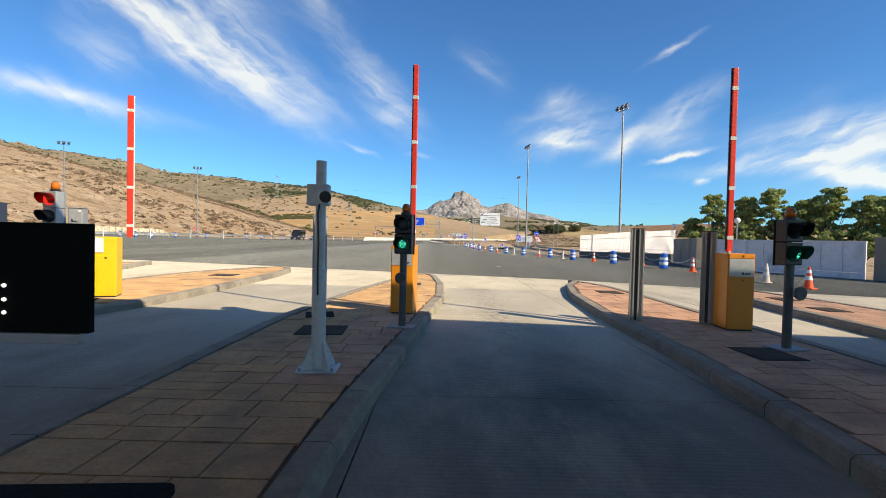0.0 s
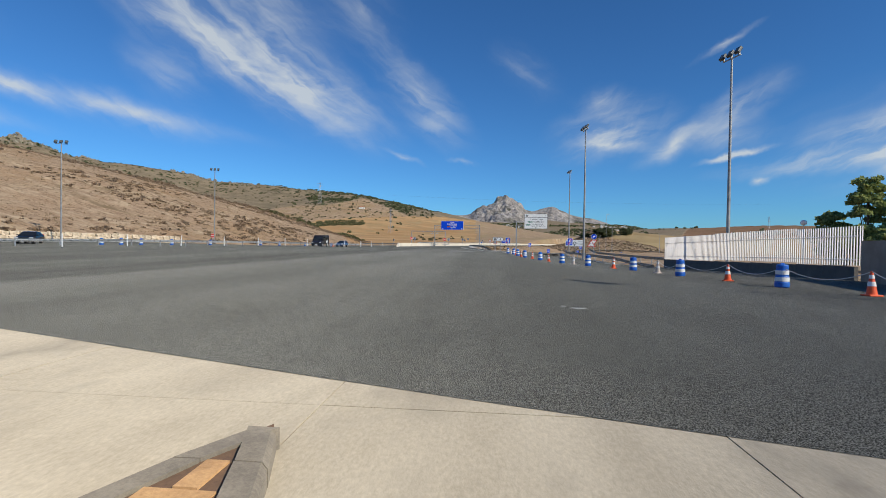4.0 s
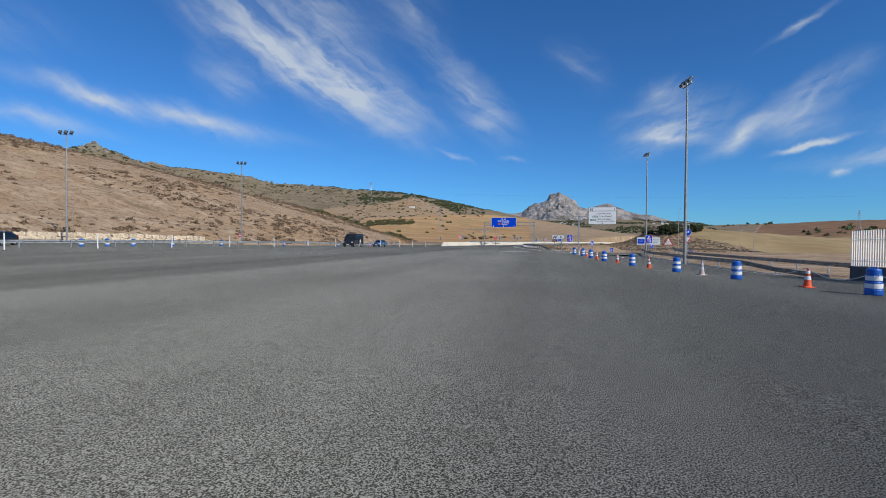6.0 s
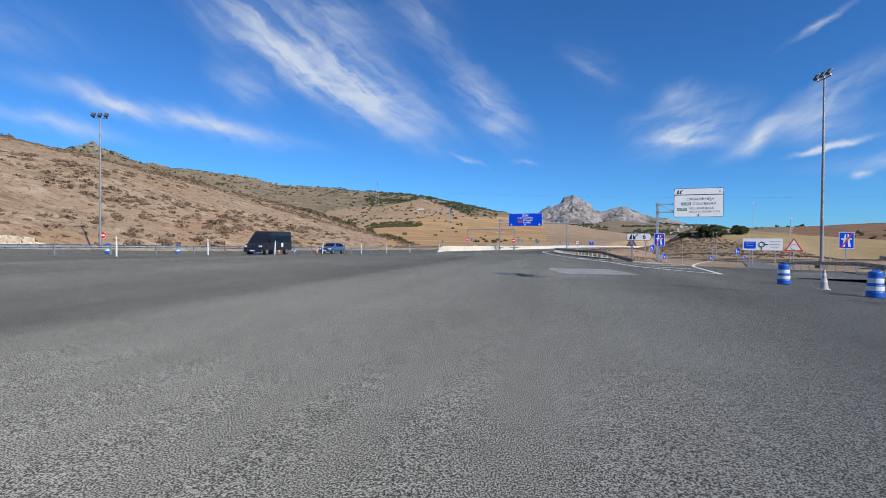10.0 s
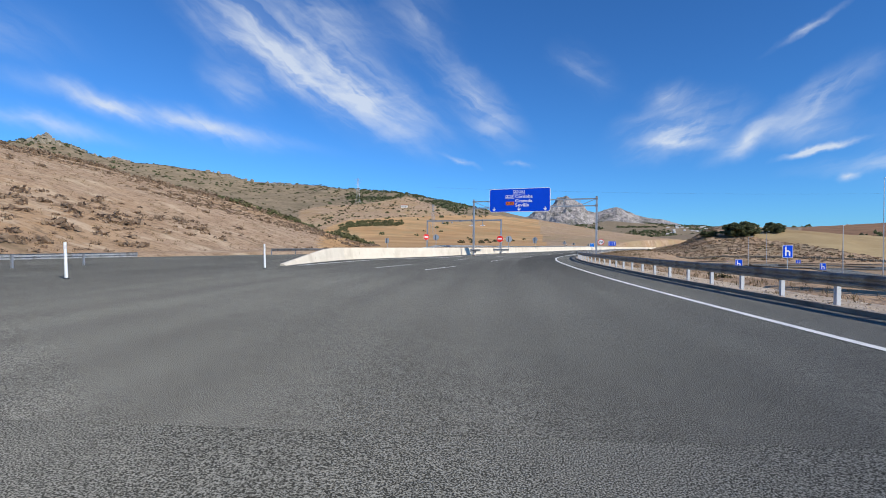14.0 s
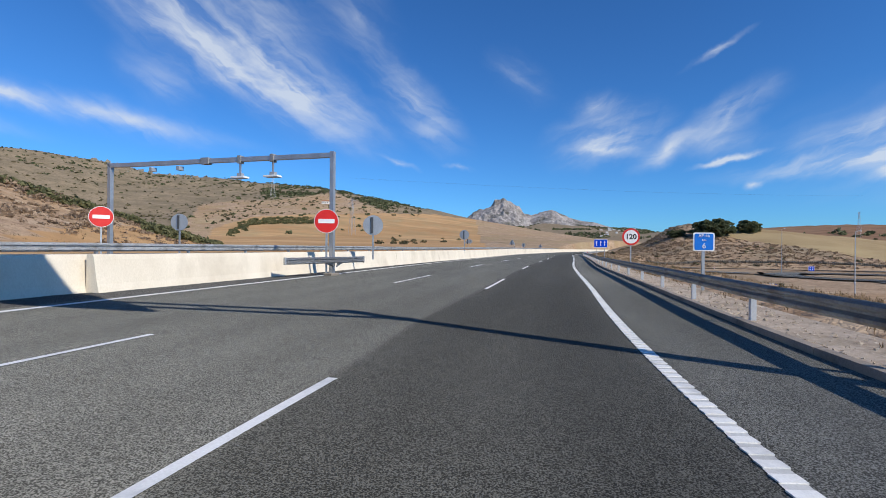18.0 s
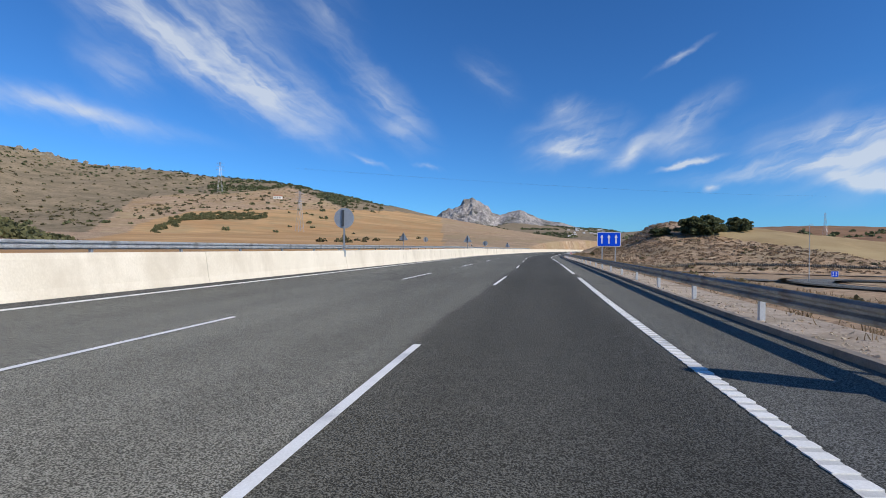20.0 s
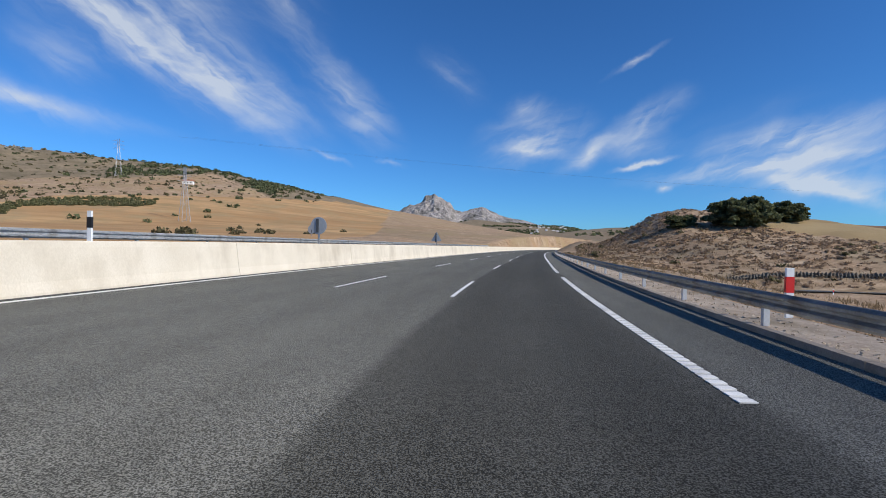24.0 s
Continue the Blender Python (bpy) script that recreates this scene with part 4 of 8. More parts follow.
# the limestone massif far ahead
CREST = ((-9, 2.6), (-6, 3.15), (-4.4, 3.5), (-3, 3.55), (-2.1, 3.6), (-1.3, 4.3), (-0.4, 4.75), (0.5, 5.15), (1.2, 5.65), (1.8, 5.8), (2.3, 6.08), (2.9, 5.75), (3.5, 5.25), (4.1, 4.85), (4.8, 4.3), (5.5, 4.0), (6.3, 4.2), (7.1, 4.5), (7.9, 4.7), (8.6, 4.4), (9.5, 3.95), (10.4, 3.55), (11.5, 3.3), (12.6, 3.15), (13.6, 2.85), (15, 2.4), (17, 2.05), (20, 1.9), (26, 1.7))
ma = np.linspace(-9, 26, 420)
mr = np.linspace(0, 1, 64)
MA, MR = np.meshgrid(ma, mr)
dist_m = 3150 + 1050 * MR
ang = np.radians(MA)
crest = 3900 * np.tan(np.radians(np.interp(MA, [c[0] for c in CREST], [c[1] for c in CREST])))
shape_m = np.where(MR < 0.72, 0.12 + 0.88 * (np.clip(MR / 0.72, 0, 1)) ** 1.15, 1 - 1.6 * (MR - 0.72))
mx_, my_ = dist_m * np.sin(ang), 140 + dist_m * np.cos(ang)
rough_m = 30 * value_noise(mx_, my_, 130) + 17 * value_noise(mx_, my_, 55) + 9 * value_noise(mx_, my_, 24)
steep = np.clip((crest - 215) / 120, 0.12, 1)
mz = crest * shape_m + rough_m * steep * np.where(MR < 0.7, np.sin(np.pi * np.clip(MR / 0.72, 0, 1)) * 0.9 + 0.22, 0.3)
mz = mz + steep * (14 * value_noise(mx_, my_, 46) + 9 * value_noise(mx_, my_, 21)) * smoothstep(0.1, 0.5, MR)
mid = np.arange(420 * 64).reshape(64, 420)
mq = np.stack([mid[:-1, :-1], mid[:-1, 1:], mid[1:, 1:], mid[1:, :-1]], -1).reshape(-1, 4)
massif = raw("backdrop_mountain", np.stack([mx_, my_, mz], -1).reshape(-1, 3), mq.tolist(), MOUNTAINROCK)
tagged(massif, "distant bare grey limestone mountain with two peaks", "mountain", kind="structure")

# ---- roads ----
def plaza_limits(y):
    """West and east rims of the plaza asphalt."""
    w = float(hill_foot(y)) + 2.2
    e = float(np.interp(y, [26, 40, 57, 62, 66, 100, 104, 107, 108.5, 110, 124, 126], [17.5, 19.0, 16.6, 15.6, 14.9, 15.2, 15.8, 16.5, 6.0, 2.5, 0.2, 0.0]))
    if y > 108:
        e = beside(y, -3.0)[0]
    return w, e


def front(x):
    """Where the lane concrete gives way to asphalt."""
    return float(np.interp(x, [-88, -40, -15.5, -7.8, 0.35, 4.5, 9.8, 15.2, 22], [26, 26.5, 23.2, 21.0, 18.4, 17.2, 14.6, 12.6, 10]))


bm = bmesh.new()
cols = 60
prev = None
rows_y = [None, 27] + list(range(29, 108, 2)) + [107.9, 108.1] + list(range(110, 126, 2)) + list(range(126, 163, 2))
for yy in rows_y:
    cur = []
    for i in range(cols + 1):
        if yy is None:
            x = -84 + (22 - -84) * i / cols
            y = front(x)
        else:
            w, e = plaza_limits(yy)
            x, y = w + (e - w) * i / cols, yy
        cur.append(bm.verts.new((x, y, float(plaza_z(x, y)) + 0.004)))
    if prev:
        for i in range(cols):
            bm.faces.new((prev[i], prev[i + 1], cur[i + 1], cur[i]))
    prev = cur
plaza = linked("road_plaza", bm, ASPHALT)
tagged(plaza, "wide grey asphalt toll plaza with worn lanes", "road", kind="structure")

# main carriageway: one sheet, with each point's distance from the outer line kept for the lane surfaces
rv, rf, ro = [], [], []
INNER = lambda y: float(np.interp(y, [126, 140, 150, 165, 178, 190, 700], [15.0, 17.5, 19.0, 19.5, 14.9, 13.9, 13.9]))
for y in np.arange(126, 701, 2.0):
    for k in range(25):
        d = -2.6 + (INNER(y) + 2.6) * k / 24
        px, py = beside(y, d)
        rv.append((px, py, 0.008 + float(plaza_z(px, py))))
        ro.append(d)
for j in range(len(rv) // 25 - 1):
    for k in range(24):
        rf.append((j * 25 + k + 1, j * 25 + k, j * 25 + 25 + k, j * 25 + 26 + k))
mway = raw("road_carriageway", rv, rf, ASPHALT_GREY)
mway.data.attributes.new("offset", "FLOAT", "POINT").data.foreach_set("value", ro)
tagged(mway, "grey motorway carriageway with a darker driving lane", "road", kind="structure")
bm = bmesh.new()
strip(bm, 150, 700, lambda y: np.interp(y, [150, 165, 178, 190], [21.5, 21.0, 15.5, 14.3]), lambda y: np.interp(y, [150, 165, 178, 190, 230, 700], [45, 42, 38, 33, 26, 26]), 0.002)
tagged(linked("road_opposite", bm, ASPHALT_GREY), "opposite motorway carriageway behind the barrier wall", "road", kind="structure")

# slip road down to a roundabout
RAMP = smooth_path(RAMP_KNOTS)
RAMP_Z = lambda x, y: float(np.interp(y, *RAMP_LEVELS))
bm = path_strip(bmesh.new(), RAMP, 8.0, 0.02, RAMP_Z)
tagged(linked("road_slip", bm, ASPHALT_PALE), "asphalt slip road curving down and away", "road", kind="structure")
CIRCLE = [(84 + 17 * math.cos(a), 305 + 17 * math.sin(a)) for a in np.linspace(0, 2 * math.pi, 49)]
bm = path_strip(bmesh.new(), CIRCLE, 8.5, -4.62)
tagged(linked("road_roundabout", bm, ASPHALT_PALE), "asphalt roundabout below the motorway", "road", kind="structure")
SIDE = smooth_path([(64, 316), (50, 334), (46, 352), (60, 356), (100, 346), (150, 330), (220, 318)], 3.0)
bm = path_strip(bmesh.new(), SIDE, 7.0, -4.6)
tagged(linked("road_lane", bm, ASPHALT_PALE), "narrow country road along the foot of the mound", "road", kind="structure")
for name, r, mat_ in (("roundabout_kerb_outer", 21.6, WALLWHITE), ("roundabout_kerb_inner", 12.4, WALLWHITE)):
    bm = path_strip(bmesh.new(), [(84 + r * math.cos(a), 305 + r * math.sin(a)) for a in np.linspace(0, 2 * math.pi, 49)], 1.3, -4.4)
    bmesh.ops.solidify(bm, geom=bm.faces[:], thickness=0.35)
    tagged(linked(name, bm, mat_), "pale concrete kerb ring of the roundabout", "kerb", kind="structure")

# ---- toll lanes ----
def inside(y, knots):
    return float(np.interp(y, [k[1] for k in knots], [k[0] for k in knots]))


# concrete slabs of the toll lanes
lane_floor = thing("pavement_toll", "pale concrete toll lanes laid in slabs, darker by the stopping line", "pavement", kind="structure")
ys_ = [-14, -9.5, -5, -0.4, 4.2, 8.8, 13.4, 18.0, 22.4, 27]
xs_ = [-34, -30, -26, -22, -18, -14.4, -10.8, -7.2, -4.0, -0.55, 2.65, 5.9, 9.4, 13.0, 17.0, 22]
for j in range(len(ys_) - 1):
    for i in range(len(xs_) - 1):
        if ys_[j] > max(front(xs_[i]), front(xs_[i + 1])) + 0.3:
            continue
        a, b, c, d = xs_[i] + 0.006, xs_[i + 1] - 0.006, ys_[j] + 0.006, ys_[j + 1] - 0.006
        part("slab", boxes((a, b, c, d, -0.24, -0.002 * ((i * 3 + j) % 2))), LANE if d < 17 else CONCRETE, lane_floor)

ISLANDS = {
    "left": ([(-2.72, -14), (-2.7, 2), (-2.62, 7.5), (-2.2, 11), (-1.75, 13.6), (-1.1, 16.4), (-0.62, 17.35)],
             [(-0.66, -14), (-0.66, 2.5), (-0.57, 3.9), (-0.32, 6.5), (-0.18, 8.4), (0.06, 10.6), (0.02, 13.6), (-0.22, 16.2), (-0.62, 17.35)], PAVER),
    "right": ([(2.45, -14), (2.50, 2.6), (2.70, 4.0), (2.84, 5.6), (2.86, 7.4), (2.9, 8.8), (3.14, 11.6), (3.62, 13.9), (4.3, 15.5)],
              [(5.1, -14), (5.05, 4), (4.98, 9), (4.96, 11.6), (4.88, 13.8), (4.3, 15.5)], PAVER_RED),
    "far_left": ([(-8.5, -14), (-8.6, 8), (-8.7, 12), (-8.3, 15.5), (-7.2, 18.2), (-6.3, 18.9)],
                 [(-6.0, -14), (-5.95, 7.2), (-5.5, 9.2), (-5.45, 11.6), (-5.5, 15.5), (-5.75, 17.9), (-6.3, 18.9)], PAVER),
    "far_right": ([(6.8, -14), (6.9, 7.2), (7.12, 10), (7.6, 12.8), (8.4, 14.0)],
                  [(9.5, -14), (9.4, 8), (9.2, 11.5), (8.9, 13.3), (8.4, 14.0)], PAVER_RED),
    "outer_left": ([(-14.2, -14), (-14.3, 12), (-13.7, 17.5), (-12.6, 20.2)], [(-11.6, -14), (-11.5, 12), (-11.7, 17.2), (-12.6, 20.2)], PAVER),
    "outer_right": ([(11.6, -14), (11.8, 8), (12.6, 11.8)], [(14.2, -14), (14, 8), (12.6, 11.8)], PAVER_RED),
}
rnd = random.Random(11)
for key, (lk, rk, paver) in ISLANDS.items():
    isl = thing("toll_island", "raised toll island with stamped ochre paving and concrete kerbs" if paver is PAVER else "raised toll island with stamped reddish paving and concrete kerbs", "traffic island", group="toll islands")
    outline = [(x - 0.07, y) for x, y in rk[:-1]] + [(rk[-1][0], rk[-1][1] - 0.1)] + [(x + 0.07, y) for x, y in lk[::-1][1:]]
    part("bed", slab(outline, -0.05, 0.122), JOINT, isl)
    # kerb stones along both sides
    for knots, sgn in ((lk, 1), (rk, -1)):
        y = max(-3.0, knots[0][1])
        end = knots[-1][1]
        while y < end - 0.25:
            y2 = min(end - 0.03, y + (0.98 if y < end - 3 else 0.5))
            a, b = inside(y, knots), inside(y2, knots)
            w = 0.2
            bm = bmesh.new()
            q = [bm.verts.new(p) for p in ((a, y + 0.006, -0.04), (a + sgn * w, y + 0.006, -0.04), (b + sgn * w, y2 - 0.006, -0.04), (b, y2 - 0.006, -0.04))]
            c = 0.035
            u = [bm.verts.new(p) for p in ((a, y + 0.006, 0.105), (b, y2 - 0.006, 0.105))]
            t = [bm.verts.new(p) for p in ((a + sgn * c, y + 0.006, 0.145), (a + sgn * w, y + 0.006, 0.147), (b + sgn * w, y2 - 0.006, 0.147), (b + sgn * c, y2 - 0.006, 0.145))]
            bm.faces.new((q[0], u[0], u[1], q[3]))
            bm.faces.new((u[0], t[0], t[3], u[1]))
            bm.faces.new(t)
            bm.faces.new((t[1], q[1], q[2], t[2]))
            bm.faces.new((q[0], q[1], t[1], t[0], u[0]))
            bm.faces.new((q[3], u[1], t[3], t[2], q[2]))
            bmesh.ops.recalc_face_normals(bm, faces=bm.faces[:])
            part("kerb_stone", bm, KERB, isl)
            y = y2
    # stamped slabs in random courses
    near_i = key in ("left", "right")
    rest = [] 
    y = -0.5 if near_i else 0.0
    end = min(lk[-1][1], rk[-1][1]) - 0.5
    while y < end:
        depth = rnd.choice((0.24, 0.32, 0.42)) * (1.0 if near_i else 1.5)
        a = max(inside(y, lk), inside(y + depth, lk)) + 0.22
        b = min(inside(y, rk), inside(y + depth, rk)) - 0.22
        x = a
        while x < b - 0.05:
            w = rnd.choice((0.28, 0.40, 0.52, 0.66)) * (1.0 if near_i else 1.5)
            x2 = b if b - x - w < 0.22 else x + w
            g, h = 0.007, 0.137 + rnd.uniform(-0.003, 0.003)
            split = near_i and depth > 0.4 and rnd.random() < 0.3
            for c0, c1 in (((y, y + depth / 2), (y + depth / 2, y + depth)) if split else ((y, y + depth),)):
                spec = (x + g, x2 - g, c0 + g, c1 - g, 0.10, h)
                if near_i:
                    part("paving_slab", boxes(spec), PAVER_RED if key == "left" and x2 > b - 0.5 and 3.6 < y < 8.6 else paver, isl)
                else:
                    rest.append(spec)
            x = x2
        y += depth
    if rest:
        tagged(part("paving", boxes(*rest), paver, isl), kind="stuff")

# canopy over the lanes, behind the first camera position; its edge throws the shade across the lanes
canopy = thing("toll_canopy", "flat toll canopy on concrete columns over the lanes", "canopy", at=(8.35, 3.2, 0), turn=-6.6, kind="structure")
part("roof", boxes((-48, 32, -15, 0, 5.4, 6.0), bevel=0.03), WALLWHITE, canopy)
for cx in (-24, -17, -9.4, -4.6, 3.6):
    part("column", rods(((cx, -9, -0.1), (cx, -9, 5.42), 0.28, 0.28), seg=20), WALLWHITE, canopy, smooth=False)


def traffic_signal(x, y, lit, body_mat, turn=0.0, lift=0.0):
    """Two-aspect lane signal on a post with a beacon on top and a round bell."""
    th = thing("traffic_signal", "two-lamp toll lane signal showing %s with orange beacon on top" % lit, "traffic light", (x, y, 0.14 + lift), turn, group="toll lane signals")
    if lift:
        part("plinth", boxes((-0.22, 0.22, -0.2, 0.2, -lift - 0.02, 0.0), bevel=0.015), KERB, th, "concrete plinth")
    part("base_plate", boxes((-0.19, 0.19, -0.16, 0.16, 0, 0.018), bevel=0.004), GALV_DULL, th)
    part("post", rods(((0, 0, 0.01), (0, 0, 1.12), 0.052, 0.052), seg=20), body_mat, th, smooth=False)
    part("bell", lathe([(0.01, 0), (0.05, 0.006), (0.075, 0.03), (0.083, 0.055), (0.08, 0.075)], 20), body_mat, th, "round grey bell").matrix_basis = pose(0.0, -0.10, 0.71, -90, 0, 0) @ pose(0, 0, 0, 180, 0, 0)
    hx = 0.125
    part("housing", boxes((-hx, hx, -0.06, 0.10, 1.045, 1.325), (-hx, hx, -0.06, 0.10, 1.332, 1.60), bevel=0.012), BLACK if body_mat is DARKGREY else SIGNBACK, th)
    part("backboard", boxes((-hx - 0.012, hx + 0.012, 0.102, 0.112, 1.035, 1.61), bevel=0.003), BLACK if body_mat is DARKGREY else SIGNBACK, th)
    for zc, on in ((1.465, lit == "red"), (1.185, lit == "green")):
        lamp_mat = (REDLED if lit == "red" else GREENLED) if on else BLACK
        lens = part("lens", lathe([(0.098, 0), (0.096, 0.012), (0.07, 0.024), (0.03, 0.03), (0.004, 0.031)], 24), (GREEN_LENS_GLOW if lit == "green" else lamp_mat) if on else BLACK, th, "lit %s lens" % lit if on else "dark lens")
        lens.matrix_basis = pose(0, -0.062, zc, 90, 0, 0)
        if on:
            bm = bmesh.new()
            for rr, cnt in ((0.012, 3), (0.031, 9), (0.049, 15), (0.067, 21), (0.085, 26)):
                for k in range(cnt):
                    a = 2 * math.pi * (k + 0.5 * (cnt % 2)) / cnt
                    h0 = 0.031 - 0.026 * (rr / 0.09) ** 2.4
                    rod(bm, (rr * math.cos(a), rr * math.sin(a), h0 - 0.004), (rr * math.cos(a), rr * math.sin(a), h0 + 0.004), 0.0062, 0.004, seg=6)
            part("diode_cluster", bm, lamp_mat, lens, "rings of lit diodes")
        bm = bmesh.new()
        n = 18
        ring_a, ring_b = [], []
        for k in range(n + 1):
            a = radians(-35 + 250 * k / n)
            reach = 0.055 + 0.145 * max(0.0, math.sin(a) * 0.5 + 0.5) ** 0.8
            ring_a.append(bm.verts.new((0.106 * math.cos(a), -0.06, zc + 0.106 * math.sin(a))))
            ring_b.append(bm.verts.new((0.106 * math.cos(a), -0.06 - reach, zc + 0.104 * math.sin(a))))
        for k in range(n):
            bm.faces.new((ring_a[k], ring_a[k + 1], ring_b[k + 1], ring_b[k]))
        bmesh.ops.solidify(bm, geom=bm.faces[:], thickness=0.004)
        # a lit lamp's hood has the lamp's glow as its colour
        part("hood", bm, GREEN_LENS_GLOW if on and lit == "green" else (REDSIGN if on else (BLACK if body_mat is DARKGREY else DARKGREY)), th, smooth=True)
    part("beacon_socket", lathe([(0.075, 0), (0.075, 0.03), (0.06, 0.04)], 20, (0.02, 0.03, 1.60)), BLACK, th)
    part("beacon", lathe([(0.058, 0), (0.06, 0.05), (0.056, 0.09), (0.04, 0.112), (0.012, 0.122)], 20, (0.02, 0.03, 1.638)), AMBER, th, "orange beacon dome", smooth=True)
    return th


traffic_signal(-0.57, 6.72, "green", DARKGREY, -8)
traffic_signal(4.30, 5.85, "green", DARKGREY, 12)
traffic_signal(-6.45, 7.75, "red", POLEGREY, -8, 0.30)


def barrier(x, y, mat_, label, arm_x, height, turn=0.0, yellow=False):
    """Lane barrier: drive cabinet with service door, label plate, locks, and its striped arm standing upright."""
    th = thing("toll_barrier", label, "barrier", (x, y, 0.14), turn, group="toll barriers")
    w, d, h = (0.38, 0.42, 1.15) if not yellow else (0.36, 0.46, 1.16)
    part("cabinet", boxes((-w / 2, w / 2, -d / 2, d / 2, 0.02, h), bevel=0.014), mat_, th)
    part("plinth", boxes((-w / 2 + 0.01, w / 2 - 0.01, -d / 2 + 0.01, d / 2 - 0.01, 0, 0.025)), BLACK, th)
    door = part("door", boxes((-w / 2 + 0.014, w / 2 - 0.014, -d / 2 - 0.008, -d / 2 + 0.002, 0.03, 0.80), bevel=0.003), mat_, th)
    part("lock", lathe([(0.012, 0), (0.012, 0.012), (0.004, 0.014)], 12), BLACK, door).matrix_basis = pose(0.02, -d / 2 - 0.008, 0.755, 90, 0, 0)
    part("lid", boxes((-w / 2 + 0.014, w / 2 - 0.014, -d / 2 - 0.008, -d / 2 + 0.002, 1.085, 1.15), bevel=0.003), mat_, th)
    if not yellow:
        pl = part("label_plate", boxes((-w / 2 + 0.018, w / 2 - 0.022, -d / 2 - 0.010, -d / 2 + 0.002, 0.81, 1.075), bevel=0.002), LABELGREY, th, "silver plate with a small dark mark")
        part("mark", boxes((0.0, 0.03, -d / 2 - 0.012, -d / 2 - 0.009, 0.835, 0.875), (0.04, 0.125, -d / 2 - 0.012, -d / 2 - 0.009, 0.858, 0.870), (0.04, 0.11, -d / 2 - 0.012, -d / 2 - 0.009, 0.838, 0.850)), BLACKSIGN, pl)
        part("lock", lathe([(0.012, 0), (0.012, 0.012), (0.004, 0.014)], 12), BLACK, th).matrix_basis = pose(0.02, -d / 2 - 0.006, 1.118, 90, 0, 0)
    else:
        part("label_plate", boxes((-w / 2 - 0.004, -w / 2 + 0.15, -d / 2 - 0.012, -d / 2 + 0.002, 0.86, 1.14)), WHITESIGN, th, "white label")
        part("warning_mark", plate([(-0.02, 0.745), (0.02, 0.745), (0, 0.78)], -d / 2 - 0.012, -d / 2 - 0.009), BLACKSIGN, th)
    # arm
    ax, ay = arm_x, 0.06
    half = 0.040 if not yellow else 0.055
    arm = part("arm", boxes((ax - half, ax + half, ay - 0.03, ay + 0.03, h + 0.02, height - 0.14), bevel=0.012), RED, th, "upright red arm with silver bands")
    part("arm_socket", boxes((ax - half * 0.5, ax + half * 0.5, ay - 0.03, ay + 0.03, h - 0.01, h + 0.03), bevel=0.006), RED if yellow else GALV, arm)
    part("edge_strip", boxes((ax - half - 0.016, ax - half + 0.004, ay - 0.012, ay + 0.012, 1.2, height - 0.14)) if not yellow else boxes((ax + half - 0.004, ax + half + 0.012, ay - 0.012, ay + 0.012, 1.2, height - 0.14)), BLACK if not yellow else WHITESIGN, arm)
    z = 1.36
    while z < height - 0.2:
        part("reflective_band", boxes((ax - half - 0.004, ax + half + 0.004, ay - 0.034, ay + 0.034, z, z + 0.055)), SILVERTAPE, arm)
        z += 0.76
    return th


barrier(-0.66, 8.05, ORANGE, "orange toll barrier cabinet with upright red and silver arm", 0.12, 4.36, -7)
barrier(4.45, 7.2, ORANGE, "orange toll barrier cabinet with upright red and silver arm", -0.06, 4.12, -6)
barrier(-6.55, 9.2, YELLOW, "yellow toll barrier cabinet with upright red and silver arm", 0.34, 4.1, 22, True)


def profile_post(x, y, h, label, turn=0.0, slim=1.0):
    """Hollow sensor post of ribbed dark profile."""
    th = thing("sensor_post", label, "post", (x, y, 0.14), turn, group="ribbed sensor posts")
    th.matrix_basis = th.matrix_basis @ Matrix.Diagonal((slim, slim, 1, 1))
    part("column", boxes((-0.085, 0.085, -0.06, 0.06, 0, h)), ALUDARK, th)
    for i, cx in enumerate((-0.085, -0.045, 0.02, 0.075)):
        part("rib", boxes((cx - 0.008, cx + 0.008, -0.085, -0.055, 0, h + 0.004)), ALUDARK, th)
    part("slot", boxes((-0.03, 0.006, -0.066, -0.058, 0.02, h - 0.01)), BLACK, th)
    part("cap", boxes((-0.09, 0.09, -0.07, 0.065, h, h + 0.012)), BLACK, th)
    return th


profile_post(3.19, 7.76, 1.50, "tall ribbed bronze sensor post beside the lane", -14, 1.18)
profile_post(4.30, 7.62, 1.48, "tall ribbed bronze sensor post behind the orange cabinet", -30, 1.2)
profile_post(-0.55, 8.43, 1.52, "slim ribbed sensor post behind the orange cabinet", 4, 0.55)


